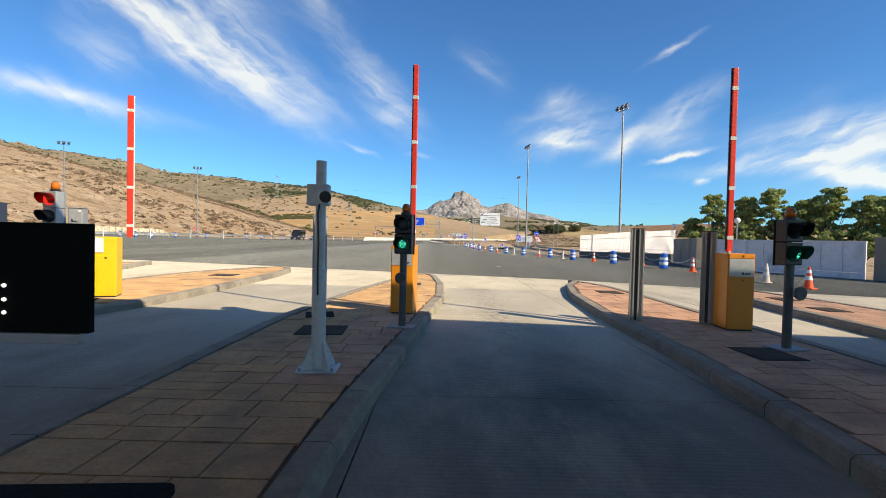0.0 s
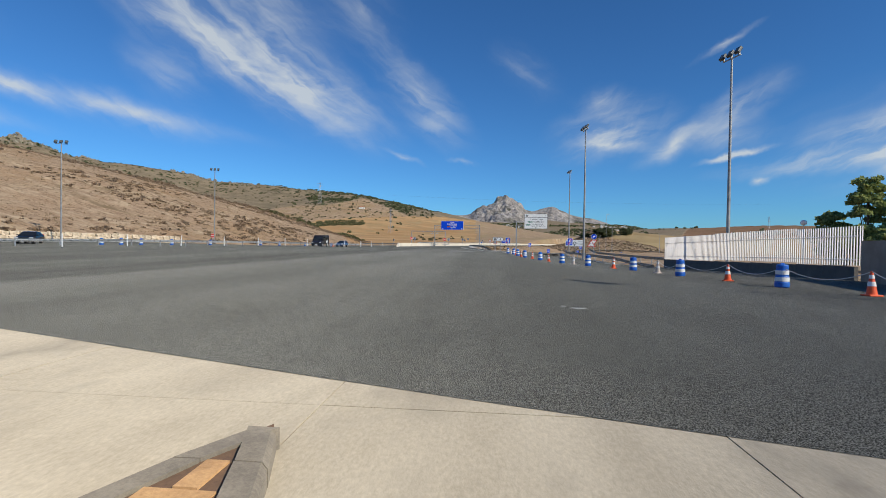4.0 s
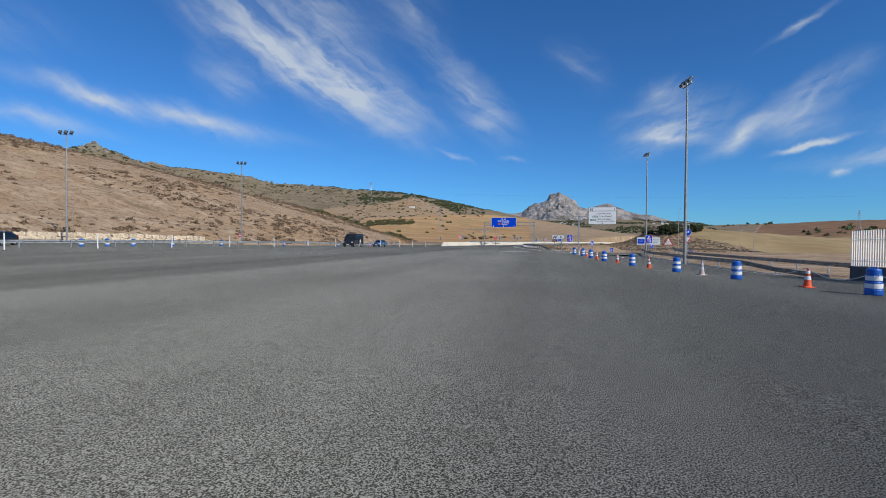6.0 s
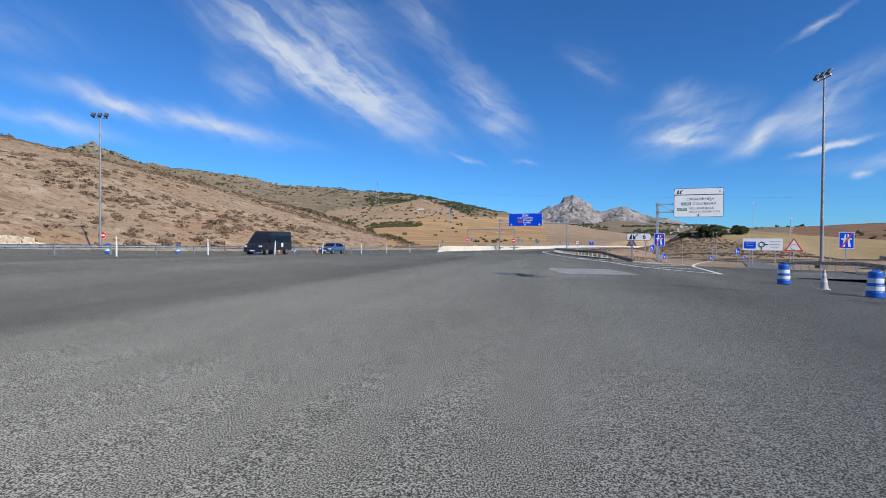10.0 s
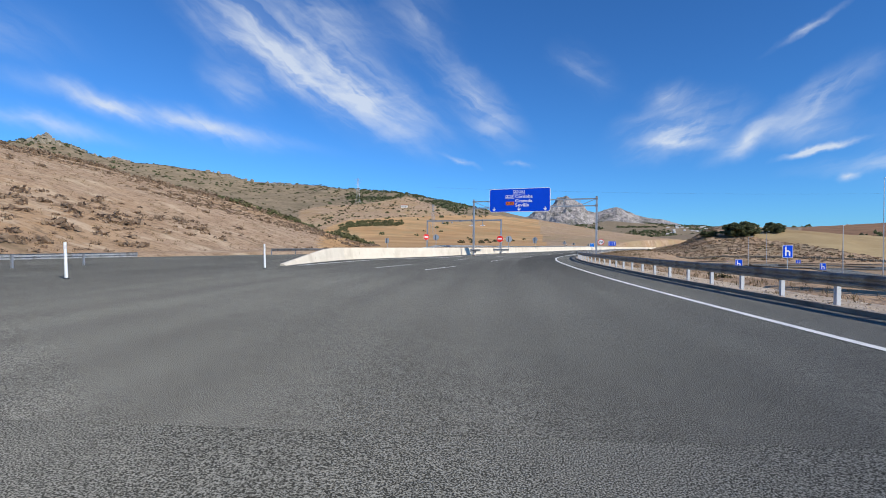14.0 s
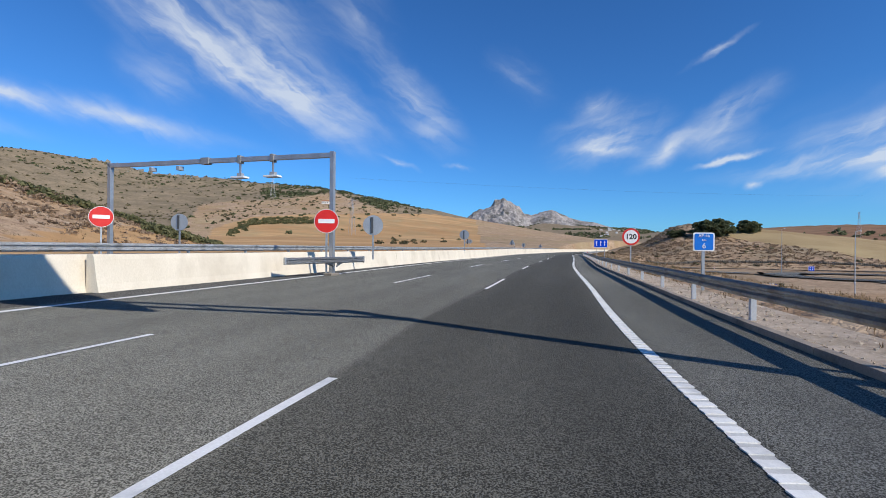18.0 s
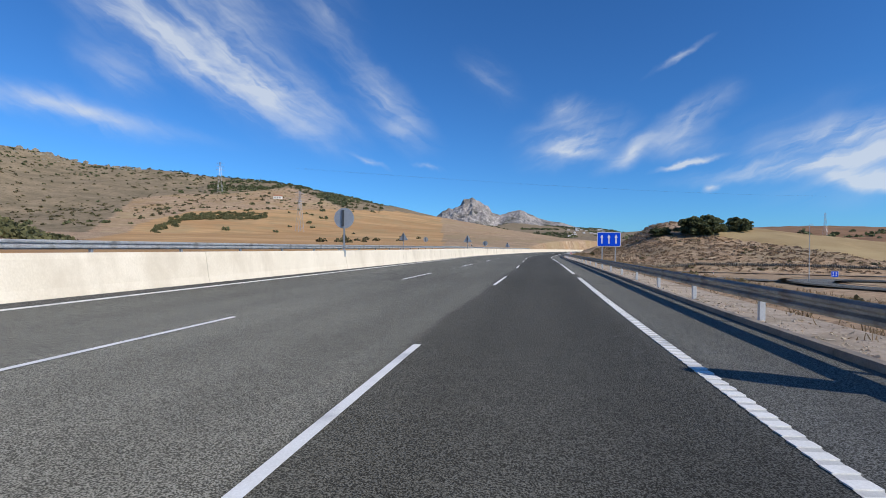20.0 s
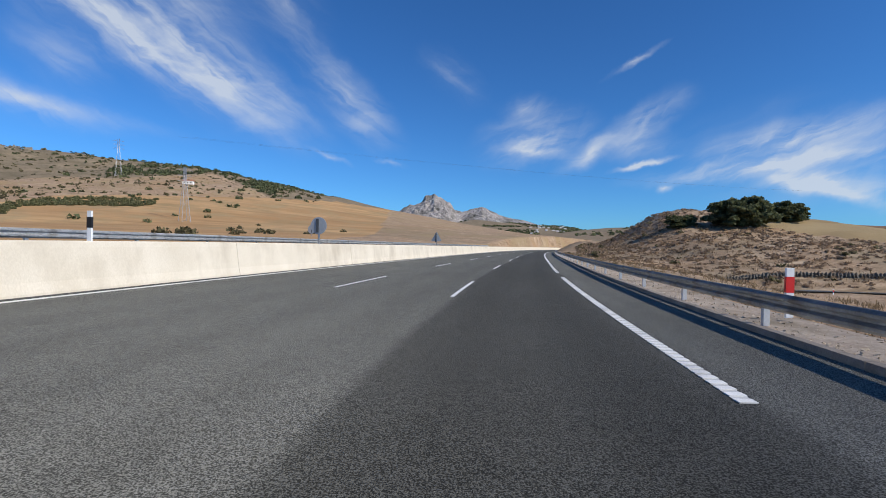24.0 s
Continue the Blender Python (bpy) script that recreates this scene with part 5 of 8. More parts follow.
def grey_cabinet(x, y, turn, h=1.58):
    th = thing("sensor_cabinet", "tall narrow grey metal cabinet with locks and handle", "cabinet", (x, y, 0.14), turn, group="grey sensor cabinets")
    # flat black plate: the darkness of the open pit is put into its colour
    part("pit_frame", boxes((-0.2, 0.24, -0.2, 0.3, 0.0, 0.012)), RUBBER_PIT, th)
    part("body", boxes((-0.11, 0.11, -0.13, 0.13, 0.012, h), bevel=0.01), CABGREY, th)
    d = part("door", boxes((-0.095, 0.095, -0.142, -0.128, 0.06, h - 0.02), bevel=0.004), CABGREY, th)
    part("handle", boxes((-0.045, 0.035, -0.16, -0.142, h - 0.235, h - 0.222), (-0.045, -0.03, -0.16, -0.142, h - 0.235, h - 0.19)), BLACK, d, "dark pull handle")
    part("lock", lathe([(0.018, 0), (0.018, 0.012), (0.005, 0.014)], 12), BLACK, d).matrix_basis = pose(-0.05, -0.142, h - 0.40, 90, 0, 0)
    part("hinge", boxes((-0.03, 0.02, -0.155, -0.142, 0.66, 0.675)), DARKGREY, d)
    part("sticker", boxes((0.05, 0.09, -0.145, -0.141, h - 0.06, h - 0.035)), WHITESIGN, d)
    part("cap", boxes((-0.118, 0.118, -0.145, 0.138, h, h + 0.016), bevel=0.004), CABGREY, th)
    return th


grey_cabinet(-1.98, 7.52, 16)
grey_cabinet(-6.55, 8.42, 20, 1.66)
grey_cabinet(-6.9, 7.2, 12, 1.66)

# camera pole on the island
pole = thing("camera_pole", "light grey steel pole carrying a small lane camera", "camera pole", (-1.17, 4.46, 0.14), 3)
part("base_plate", boxes((-0.185, 0.185, -0.16, 0.16, 0, 0.02), bevel=0.004), POLEGREY, pole)
part("tube", rods(((0, 0, 0.02), (0, 0, 0.95), 0.066, 0.066), ((0, 0, 0.95), (0, 0, 1.98), 0.048, 0.048), seg=24), POLEGREY, pole)
part("sleeve_collar", rods(((0, 0, 0.93), (0, 0, 0.965), 0.070, 0.070), seg=24), POLEGREY, pole)
for a in (45, 135, 225, 315):
    part("gusset", plate([(0.05, 0.018), (0.19, 0.018), (0.19, 0.04), (0.06, 0.30), (0.05, 0.30)], -0.006, 0.006), POLEGREY, pole).matrix_basis = pose(0, 0, 0, 0, 0, a)
for sx in (-0.15, 0.15):
    for sy in (-0.125, 0.125):
        part("bolt", rods(((sx, sy, 0.018), (sx, sy, 0.045), 0.011, 0.011), seg=6), GALV_DULL, pole)
part("bracket", boxes((-0.125, 0.085, -0.055, 0.06, 1.56, 1.76), bevel=0.018), POLEGREY, pole, "curved grey clamp plate")
cam_body = part("lane_camera", lathe([(0.03, 0), (0.05, 0.01), (0.055, 0.09), (0.058, 0.19), (0.056, 0.2)], 20), POLEGREY, pole, "grey cylindrical camera")
cam_body.matrix_basis = pose(0.015, -0.03, 1.655, 98, 0, 20)
part("camera_glass", lathe([(0.053, 0), (0.053, 0.004), (0.02, 0.006)], 20), BLACK, cam_body).matrix_basis = pose(0, 0, 0.2)
bm = bmesh.new()
pts = [(0.0, -0.06, 1.57), (-0.01, -0.08, 1.48), (0.0, -0.075, 1.2), (-0.005, -0.075, 0.98), (0.0, -0.078, 0.72)]
for p, q in zip(pts, pts[1:]):
    rod(bm, p, q, 0.009, seg=8)
part("cable", bm, BLACK, pole, "hanging black cable")

# payment column with a dark display, beside the stopping place
pay = thing("payment_terminal", "black toll display panel with white dots on a grey column", "payment terminal", (-1.12, 1.0, 0.14), 0)
part("column", boxes((-0.62, -0.34, -0.14, 0.16, 0, 1.3), bevel=0.01), CABGREY, pay)
scr = part("display", boxes((-0.36, 0.388, -0.03, -0.012, 1.065, 1.293), bevel=0.002), MATTBLACK, pay, "matt black display panel")
part("rim", boxes((-0.36, 0.372, -0.035, -0.012, 1.042, 1.064), bevel=0.003), CABGREY, pay, "grey rim under the display")
for zc in (1.162, 1.133, 1.106):
    for k in range(5):
        part("lit_dot", lathe([(0.0042, 0), (0.0042, 0.003), (0.002, 0.004)], 8), WHITELED, scr).matrix_basis = pose(0.215 - 0.0135 * k, -0.031, zc, 90, 0, 0)
mat_ = thing("cable_cover", "black rubber cover plate lying on the island paving", "cover", (-1.75, 2.05, 0.136), 4)
part("plate", slab(round_rect(0.95, 0.5, 0.07), 0, 0.03), RUBBER_PIT, mat_)

# manhole covers and service lids set in the islands
for x, y, w, d, t in ((-1.62, 6.35, 0.62, 0.62, 4), (3.85, 5.55, 0.55, 0.62, 2), (-0.85, 13.0, 0.5, 0.6, 0), (4.25, 12.0, 0.55, 0.6, 0), (-6.7, 14.4, 0.7, 0.6, 0), (8.2, 11.3, 0.5, 0.6, 0), (7.9, 9.6, 0.5, 0.6, 0)):
    lid = thing("service_cover", "dark cast-iron service cover set in the island paving", "manhole cover", (x, y, 0.142), t, group="service covers")
    part("frame", boxes((-w / 2, w / 2, -d / 2, d / 2, -0.02, 0.004)), IRON, lid)
    part("lid", boxes((-w / 2 + 0.02, w / 2 - 0.02, -d / 2 + 0.02, d / 2 - 0.02, -0.02, 0.008), bevel=0.002), IRON, lid)

# ---- plaza furniture ----
def on_plaza(x, y):
    return (x, y, float(plaza_z(x, y)) + 0.004)


def floodlight(x, y, z, h, turn, label="tall grey floodlight mast with three lamps", slim=1.0):
    th = thing("floodlight_mast", label, "floodlight", (x, y, z), turn, group="floodlight masts")
    part("footing", boxes((-0.35, 0.35, -0.35, 0.35, -0.3, 0.12), bevel=0.02), KERB, th)
    part("mast", rods(((0, 0, 0.1), (0, 0, h - 0.3), 0.15 * slim, 0.075 * slim), seg=14), GALV_DULL, th)
    part("crossbar", boxes((-0.85, 0.85, -0.04, 0.04, h - 0.36, h - 0.29)), GALV_DULL, th)
    for cx in (-0.74, 0, 0.74):
        part("lamp_bracket", boxes((cx - 0.05, cx + 0.05, -0.10, 0.03, h - 0.32, h - 0.12), bevel=0.01), GALV_DULL, th)
        lamp = part("lamp", boxes((-0.22, 0.22, -0.12, 0.12, -0.27, 0.27), bevel=0.05), DARKGREY, th, "dark floodlight head")
        lamp.matrix_basis = pose(cx, -0.14, h + 0.02, -35, 0, 0)
        part("lamp_glass", boxes((-0.18, 0.18, -0.126, -0.118, -0.22, 0.22)), FLOODGLASS, lamp)
    return th


for x, y, h, turn in ((19.84, 53.3, 17.1, -72), (13.3, 76.3, 17.2, -80), (18.2, 116.4, 17.0, -80), (25.2, 19.0, 16.9, -60)):
    floodlight(x, y, float(plaza_z(x, y)) - 0.1, h, turn)
floodlight(-69.6, 86.1, 0.6, 16.6, 25)
floodlight(-60.5, 115.3, 0.6, 16.6, 20)
for x, y, h in ((52, 223, 19), (44, 182, 11), (39.3, 248, 9), (36, 205, 10), (88, 262, 12), (104, 288, 12), (71, 316, 12.3)):
    lp = thing("street_lamp", "slender galvanised lamp post beside the slip road", "street lamp", (x, y, float(ground_height(x, y)) - 0.05), 30, group="slip road lamps")
    part("post", rods(((0, 0, 0), (0, 0, h), 0.09, 0.045), seg=10), GALV, lp)
    part("arm", rods(((0, 0, h - 0.05), (0.9, 0, h + 0.12), 0.03, 0.025), seg=8), GALV, lp)
    part("lamp", boxes((0.8, 1.35, -0.1, 0.1, h + 0.05, h + 0.18), bevel=0.02), SIGNBACK, lp)


def make_barrel(x, y, rz):
    th = thing("traffic_barrel", "blue plastic traffic barrel with white reflective bands", "traffic barrel", on_plaza(x, y), rz, group="blue barrels across the plaza")
    prof = [(0.25, 0), (0.275, 0.02), (0.275, 0.17), (0.255, 0.20), (0.255, 0.40), (0.24, 0.43), (0.24, 0.63), (0.225, 0.66), (0.225, 0.80), (0.20, 0.84), (0.06, 0.86)]
    prof = [(r * 0.87, z) for r, z in prof]
    part("body", lathe(prof, 22), BARRELBLUE, th, smooth=False)
    for z, r in ((0.30, 0.226), (0.55, 0.212)):
        part("reflective_band", lathe([(r, z - 0.075), (r + 0.002, z), (r, z + 0.075)], 22), WHITESIGN, th, "white reflective band")
    part("handle", boxes((-0.1, 0.1, -0.02, 0.02, 0.85, 0.90), bevel=0.01), BARRELBLUE, th)
    return th


BARRELS = ((12.47, 20.2), (12.35, 26.4), (11.76, 32.6), (10.85, 39.5), (10.35, 45.7), (8.9, 52.5), (7.7, 57.8), (6.5, 64.6), (5.4, 71.1), (5.05, 78.5), (4.87, 85.6), (4.24, 90.3))
first = make_barrel(*BARRELS[0], 0)
for i, (x, y) in enumerate(BARRELS[1:]):
    copy_thing(first, pose(*on_plaza(x, y), rnd.uniform(-1, 1), rnd.uniform(-1, 1), rnd.uniform(0, 360)))
for x, y in ((-47.7, 69.4), (-47.1, 71.9), (-46.4, 74.6), (-45.2, 79.2), (-43.8, 86.6), (-42.0, 100.0), (-41.5, 107.1), (-40.6, 118.5), (-40.2, 126.5), (-39.8, 134.0)):
    b = copy_thing(first, pose(*on_plaza(x, y), 0, 0, rnd.uniform(0, 360)))
    tagged(b, "blue plastic traffic barrel by the far crash barrier", group="blue barrels by the far barrier")


def make_cone(x, y, faded):
    th = thing("traffic_cone", "faded beige traffic cone with dirty bands" if faded else "orange traffic cone with white reflective bands", "traffic cone", on_plaza(x, y), rnd.uniform(0, 90), group="cones across the plaza")
    m_ = CONEDULL if faded else CONE
    part("foot", boxes((-0.19, 0.19, -0.19, 0.19, 0, 0.045), bevel=0.012), m_, th)
    part("body", lathe([(0.155, 0.04), (0.14, 0.06), (0.035, 0.73), (0.03, 0.75), (0.022, 0.752)], 18), m_, th)
    for z0, z1 in ((0.30, 0.44), (0.53, 0.64)):
        r0, r1 = 0.1435 - 0.157 * (z0 - 0.06) + 0.004, 0.1435 - 0.157 * (z1 - 0.06) + 0.004
        part("reflective_band", lathe([(r0, z0), (r1, z1)], 18), SILVERTAPE if faded else WHITESIGN, th)
    return th


cone_a, cone_b = make_cone(12.2, 15.7, False), make_cone(12.15, 17.7, True)
for x, y, faded in ((12.5, 23.6, 0), (12.43, 29.4, 0), (11.5, 36.0, 0), (10.75, 42.4, 1), (9.8, 48.4, 0), (8.28, 55.3, 1), (6.97, 61.4, 0), (6.0, 68.0, 0), (5.2, 74.9, 0), (5.0, 82.5, 0), (4.6, 88.0, 1), (-37.2, 118, 0), (-36.5, 126, 0)):
    copy_thing(cone_b if faded else cone_a, pose(*on_plaza(x, y), rnd.uniform(-2, 2), rnd.uniform(-2, 2), rnd.uniform(0, 90)))

# slack chain from barrel to cone
STOPS = sorted(BARRELS[:6] + ((12.5, 23.6), (12.43, 29.4), (11.5, 36.0), (10.75, 42.4), (9.8, 48.4), (12.2, 15.7)), key=lambda p: p[1])
for (ax, ay), (bx, by) in zip(STOPS, STOPS[1:]):
    bm = bmesh.new()
    pts = []
    for k in range(11):
        t = k / 10
        x, y = ax + (bx - ax) * t, ay + (by - ay) * t
        pts.append((x, y, on_plaza(x, y)[2] + 0.74 - 0.34 * 4 * t * (1 - t)))
    for p, q in zip(pts, pts[1:]):
        rod(bm, p, q, 0.014, seg=5)
    tagged(linked("plastic_chain", bm, SILVERTAPE), "slack pale plastic chain hung between barrels and cones", "chain", group="plastic chains")

# boundary fence of white slats on a low plinth
fence = thing("slat_fence", "white painted steel slat fence on a dark concrete plinth", "fence")
FENCE = smooth_path([(17.0, 58.6), (17.6, 52), (18.4, 45), (18.9, 38.6)], 0.165)
for p, q in zip(FENCE[::12], FENCE[12::12]):
    a = math.degrees(math.atan2(q[1] - p[1], q[0] - p[0]))
    L = math.hypot(q[0] - p[0], q[1] - p[1])
    part("plinth_length", boxes((0.004, L - 0.004, -0.1, 0.1, -0.3, 0.72), bevel=0.008), PLINTH, fence).matrix_basis = pose(p[0], p[1], float(plaza_z(*p)), 0, 0, a)
slat_me = None
for i, p in enumerate(FENCE):
    q = FENCE[min(i + 1, len(FENCE) - 1)] if i < len(FENCE) - 1 else p
    if slat_me is None:
        s_ob = part("slat", boxes((-0.045, 0.045, -0.012, 0.012, 0, 1.95), bevel=0.006), FENCEWHITE, fence)
        slat_me = s_ob.data
    else:
        s_ob = new("slat", slat_me)
        s_ob.parent = fence
    s_ob.matrix_basis = pose(p[0], p[1], float(plaza_z(*p)) + 0.74 + (0.06 if (i // 48) % 2 else 0.0), 0, 0, 28)
for z in (1.05, 2.2):
    bm = bmesh.new()
    for p, q in zip(FENCE[::6], FENCE[6::6]):
        rod(bm, (p[0] + 0.03, p[1], float(plaza_z(*p)) + z), (q[0] + 0.03, q[1], float(plaza_z(*q)) + z), 0.025, seg=6)
    part("rail", bm, FENCEWHITE, fence)


def wall_run(name, label, category, pts, z0, z1, thick, mat_):
    th = thing(name, label, category, kind="structure")
    for p, q in zip(pts, pts[1:]):
        a = math.degrees(math.atan2(q[1] - p[1], q[0] - p[0]))
        L = math.hypot(q[0] - p[0], q[1] - p[1])
        bm = boxes((0, L, -thick / 2, thick / 2, z0, z1), bevel=0.01)
        part("panel", bm, mat_, th).matrix_basis = pose(p[0], p[1], 0, 0, 0, a)
    return th


wall_run("wall_yard_return", "tan rendered yard wall", "wall", [(18.9, 38.4), (15.5, 28.6)], -0.5, 1.78, 0.3, TANWALL)
wall_run("wall_yard_east", "tan rendered yard wall beyond the gate", "wall", [(18.9, 20.6), (24, 10), (30, 0)], -0.5, 1.9, 0.3, TANWALL)
gate = thing("sliding_gate", "pale grey sheet-metal sliding yard gate with white ribs", "gate", (15.55, 28.3, 0), math.degrees(math.atan2(20.9 - 28.3, 18.75 - 15.55)))
GL = math.hypot(18.75 - 15.55, 20.9 - 28.3)
part("lower_sheet", boxes((0, GL, -0.03, 0.03, -0.15, 0.28)), SHEETGREY, gate)
n = 9
for i in range(n):
    a, b = GL * i / n, GL * (i + 1) / n
    part("sheet", boxes((a + 0.01, b - 0.01, -0.02, 0.02, 0.29, 1.64)), SHEETGREY, gate)
    part("rib", boxes((b - 0.05, b + 0.02, -0.055, -0.02, 0.29, 1.64)) if i < n - 1 else boxes((b - 0.08, b, -0.055, 0.03, -0.1, 1.7)), FENCEWHITE, gate)
part("top_rail", boxes((0, GL, -0.05, 0.05, 1.64, 1.72), bevel=0.006), FENCEWHITE, gate)
part("mid_rail", boxes((0, GL, -0.035, -0.02, 0.92, 0.95)), SHEETGREY, gate)
for x, y, h in ((24.4, 39.3, 3.6), (27.7, 56.9, 3.7)):
    gl = thing("globe_lamp", "garden lamp with white glass globe on a thin post", "lamp", (x, y, -0.15), 0, group="globe lamps")
    part("post", rods(((0, 0, -0.1), (0, 0, h - 0.2), 0.045, 0.04), seg=10), GALV, gl)
    bm = bmesh.new()
    bmesh.ops.create_uvsphere(bm, u_segments=18, v_segments=12, radius=0.24, matrix=Matrix.Translation((0, 0, h)))
    part("globe", bm, WHITESIGN, gl, "white glass globe", smooth=True)

# white delineator posts along the far edge of the plaza
dl = None
for x, y in ((-42, 58), (-40.2, 64.5), (-38.5, 71.5), (-37.0, 79), (-35.6, 86.5), (-34.5, 94), (-33.4, 101.5), (-32.3, 109.5), (-31.0, 117), (-29.0, 123.5), (-28.0, 130.2), (-26.5, 136.4), (-24.2, 146.0)):
    if dl is None:
        dl = thing("delineator_post", "white flexible delineator post standing on the asphalt", "delineator post", on_plaza(x, y), 0, group="white delineator posts")
        part("foot", lathe([(0.10, 0), (0.10, 0.03), (0.05, 0.05)], 14), BLACK, dl)
        part("tube", rods(((0, 0, 0.04), (0, 0, 1.42), 0.055, 0.05), seg=12), WHITESIGN, dl)
        part("band", rods(((0, 0, 1.15), (0, 0, 1.3), 0.0575, 0.0555), seg=12), SILVERTAPE, dl)
    else:
        copy_thing(dl, pose(*on_plaza(x, y), rnd.uniform(-2.5, 2.5), rnd.uniform(-2.5, 2.5), 0))


def w_beam(length):
    """The folded section of a crash barrier beam, along +x, facing -y."""
    prof = [(0.0, 0.155), (-0.02, 0.15), (-0.075, 0.105), (-0.075, 0.06), (-0.01, 0.018), (-0.01, -0.018), (-0.075, -0.06), (-0.075, -0.105), (-0.02, -0.15), (0.0, -0.155)]
    bm = bmesh.new()
    a = [bm.verts.new((0, y, z)) for y, z in prof]
    b = [bm.verts.new((length, y, z)) for y, z in prof]
    for i in range(len(prof) - 1):
        bm.faces.new((a[i], a[i + 1], b[i + 1], b[i]))
    bmesh.ops.solidify(bm, geom=bm.faces[:], thickness=0.006)
    return bm


def crash_barrier(name, label, pts, zf, beam_mat, facing=1, drop_start=0, drop_end=0, post_mat=None, every=1, height=None):
    """A guard rail along points: beams with a folded section on posts."""
    th = thing(name, label, "guard rail")
    n = len(pts) - 1
    for i in range(n):
        p, q = pts[i], pts[i + 1]
        zs = []
        for k, (x, y) in ((i, p), (i + 1, q)):
            h = float(np.interp(y, *height)) if height else 0.62
            if k < drop_start:
                h *= k / drop_start
            if n - k < drop_end:
                h *= (n - k) / drop_end
            zs.append(zf(x, y) + max(h, 0.02))
        d = Vector((q[0] - p[0], q[1] - p[1], zs[1] - zs[0]))
        m_ = Matrix.Translation((p[0], p[1], zs[0])) @ Matrix.LocRotScale(None, Euler((0, -math.atan2(d.z, math.hypot(d.x, d.y)), math.atan2(d.y, d.x))), None)
        if facing < 0:
            m_ = Matrix.Translation((q[0], q[1], zs[1])) @ Matrix.LocRotScale(None, Euler((0, math.atan2(d.z, math.hypot(d.x, d.y)), math.atan2(-d.y, -d.x))), None)
        part("beam", w_beam(d.length + 0.04), beam_mat, th).matrix_basis = m_
        if i % every == 0 and zs[0] - zf(*p) > 0.3:
            a = math.degrees(math.atan2(d.y, d.x))
            po = part("post", boxes((-0.05, 0.05, 0.0, 0.10, -0.9, zs[0] - zf(*p) + 0.12), bevel=0.004), post_mat or GALV, th)
            po.matrix_basis = pose(p[0], p[1], zf(*p), 0, 0, a if facing > 0 else a + 180)
    return th


flat_z = lambda x, y: float(plaza_z(x, y))
crash_barrier("guard_rail", "grey crash barrier on the outer side of the slip road", smooth_path([(16.4, 59.5), (14.9, 65), (14.5, 75), (14.6, 90), (15.1, 101), (17.0, 113), (20.9, 128), (26.6, 145), (34, 162), (44, 181), (55, 205)], 4.0), lambda x, y: flat_z(x, y) if y < 106 else RAMP_Z(x, y) + 0.02, GALV_DULL, facing=-1, drop_start=2)
crash_barrier("guard_rail", "second grey crash barrier along the service road", smooth_path([(19.8, 62), (19.6, 75), (19.8, 90), (20.4, 103), (22.4, 116)], 4.0), lambda x, y: float(plaza_z(14, y)), GALV_DULL, facing=-1)
crash_barrier("guard_rail", "pale crash barrier along the far carriageway", smooth_path([(-62, 30), (-52, 50), (-45, 68), (-41, 84), (-39, 100), (-37.6, 118), (-36.8, 134), (-36.5, 150)], 4.0), flat_z, POLEGREY, facing=-1)

# painted lines on the plaza and the gore
def paint_strip(pts, width, name="road_marking"):
    bm = path_strip(bmesh.new(), pts, width, 0.012, lambda x, y: float(plaza_z(x, y)))
    return tagged(linked(name, bm, PAINT), "worn white road marking", "road marking", kind="structure")


GORE_L = smooth_path([(4.1, 97.3), (2.4, 98.4), (0.95, 100.2), (0.1, 104.0), (-0.35, 108.9), (-1.1, 114.0)], 1.0)
GORE_R = smooth_path([(4.1, 97.3), (4.5, 101.0), (5.3, 107.5), (7.2, 113.0), (10.2, 119.0)], 1.5)
paint_strip(GORE_L, 0.22)
paint_strip(GORE_R, 0.22)
paint_strip(smooth_path([(-2.75, 122.6), (-2.3, 121.4), (-0.8, 118.6), (1.3, 114.6), (3.6, 110.8)], 1.0), 0.42)
for a, b in (((1.4, 102.6), (4.1, 102.2)), ((0.7, 105.2), (5.0, 107.6)), ((0.2, 109.4), (5.4, 110.4))):
    paint_strip([a, ((a[0] + b[0]) / 2, (a[1] + b[1]) / 2), b], 0.4)
paint_strip(smooth_path([(9.8, 88), (10.2, 92)], 1.0), 0.12)
paint_strip(smooth_path([(10.6, 99), (11.2, 103)], 1.0), 0.12)
paint_strip(smooth_path([(15.2, 62), (14.0, 66), (13.7, 75), (13.8, 90), (14.2, 100)], 2.0), 0.16)
tagged(linked("road_patch", path_strip(bmesh.new(), [(-5.2, 94.2), (-3.4, 94.6), (-1.6, 94.9)], 5.6, 0.008, lambda x, y: float(plaza_z(x, y))), PATCH), "pale repaired strip in the plaza asphalt", "road", kind="structure")
for x, y, s in ((2.88, 24.68, 0.19), (2.6, 24.94, 0.075)):
    pts = [(x + s * (0.75 + 0.25 * math.sin(3 * a)) * math.cos(a) * 1.1, y + s * 0.6 * (0.8 + 0.2 * math.cos(2 * a)) * math.sin(a)) for a in np.linspace(0, 2 * math.pi, 15)[:-1]]
    tagged(linked("road_stain", slab(pts, 0.003, 0.009), PAINT_WORN), "splash of pale dried paint on the asphalt", "stain", kind="structure")
mh = thing("manhole_cover", "round dark manhole cover set in the asphalt", "manhole cover", on_plaza(-7.6, 90.2))
part("lid", lathe([(0.42, -0.02), (0.42, 0.01), (0.38, 0.014), (0.05, 0.014)], 28), DARKGREY, mh)
part("frame", lathe([(0.48, -0.02), (0.48, 0.008), (0.43, 0.01), (0.43, 0.0)], 28), BLACK, mh)


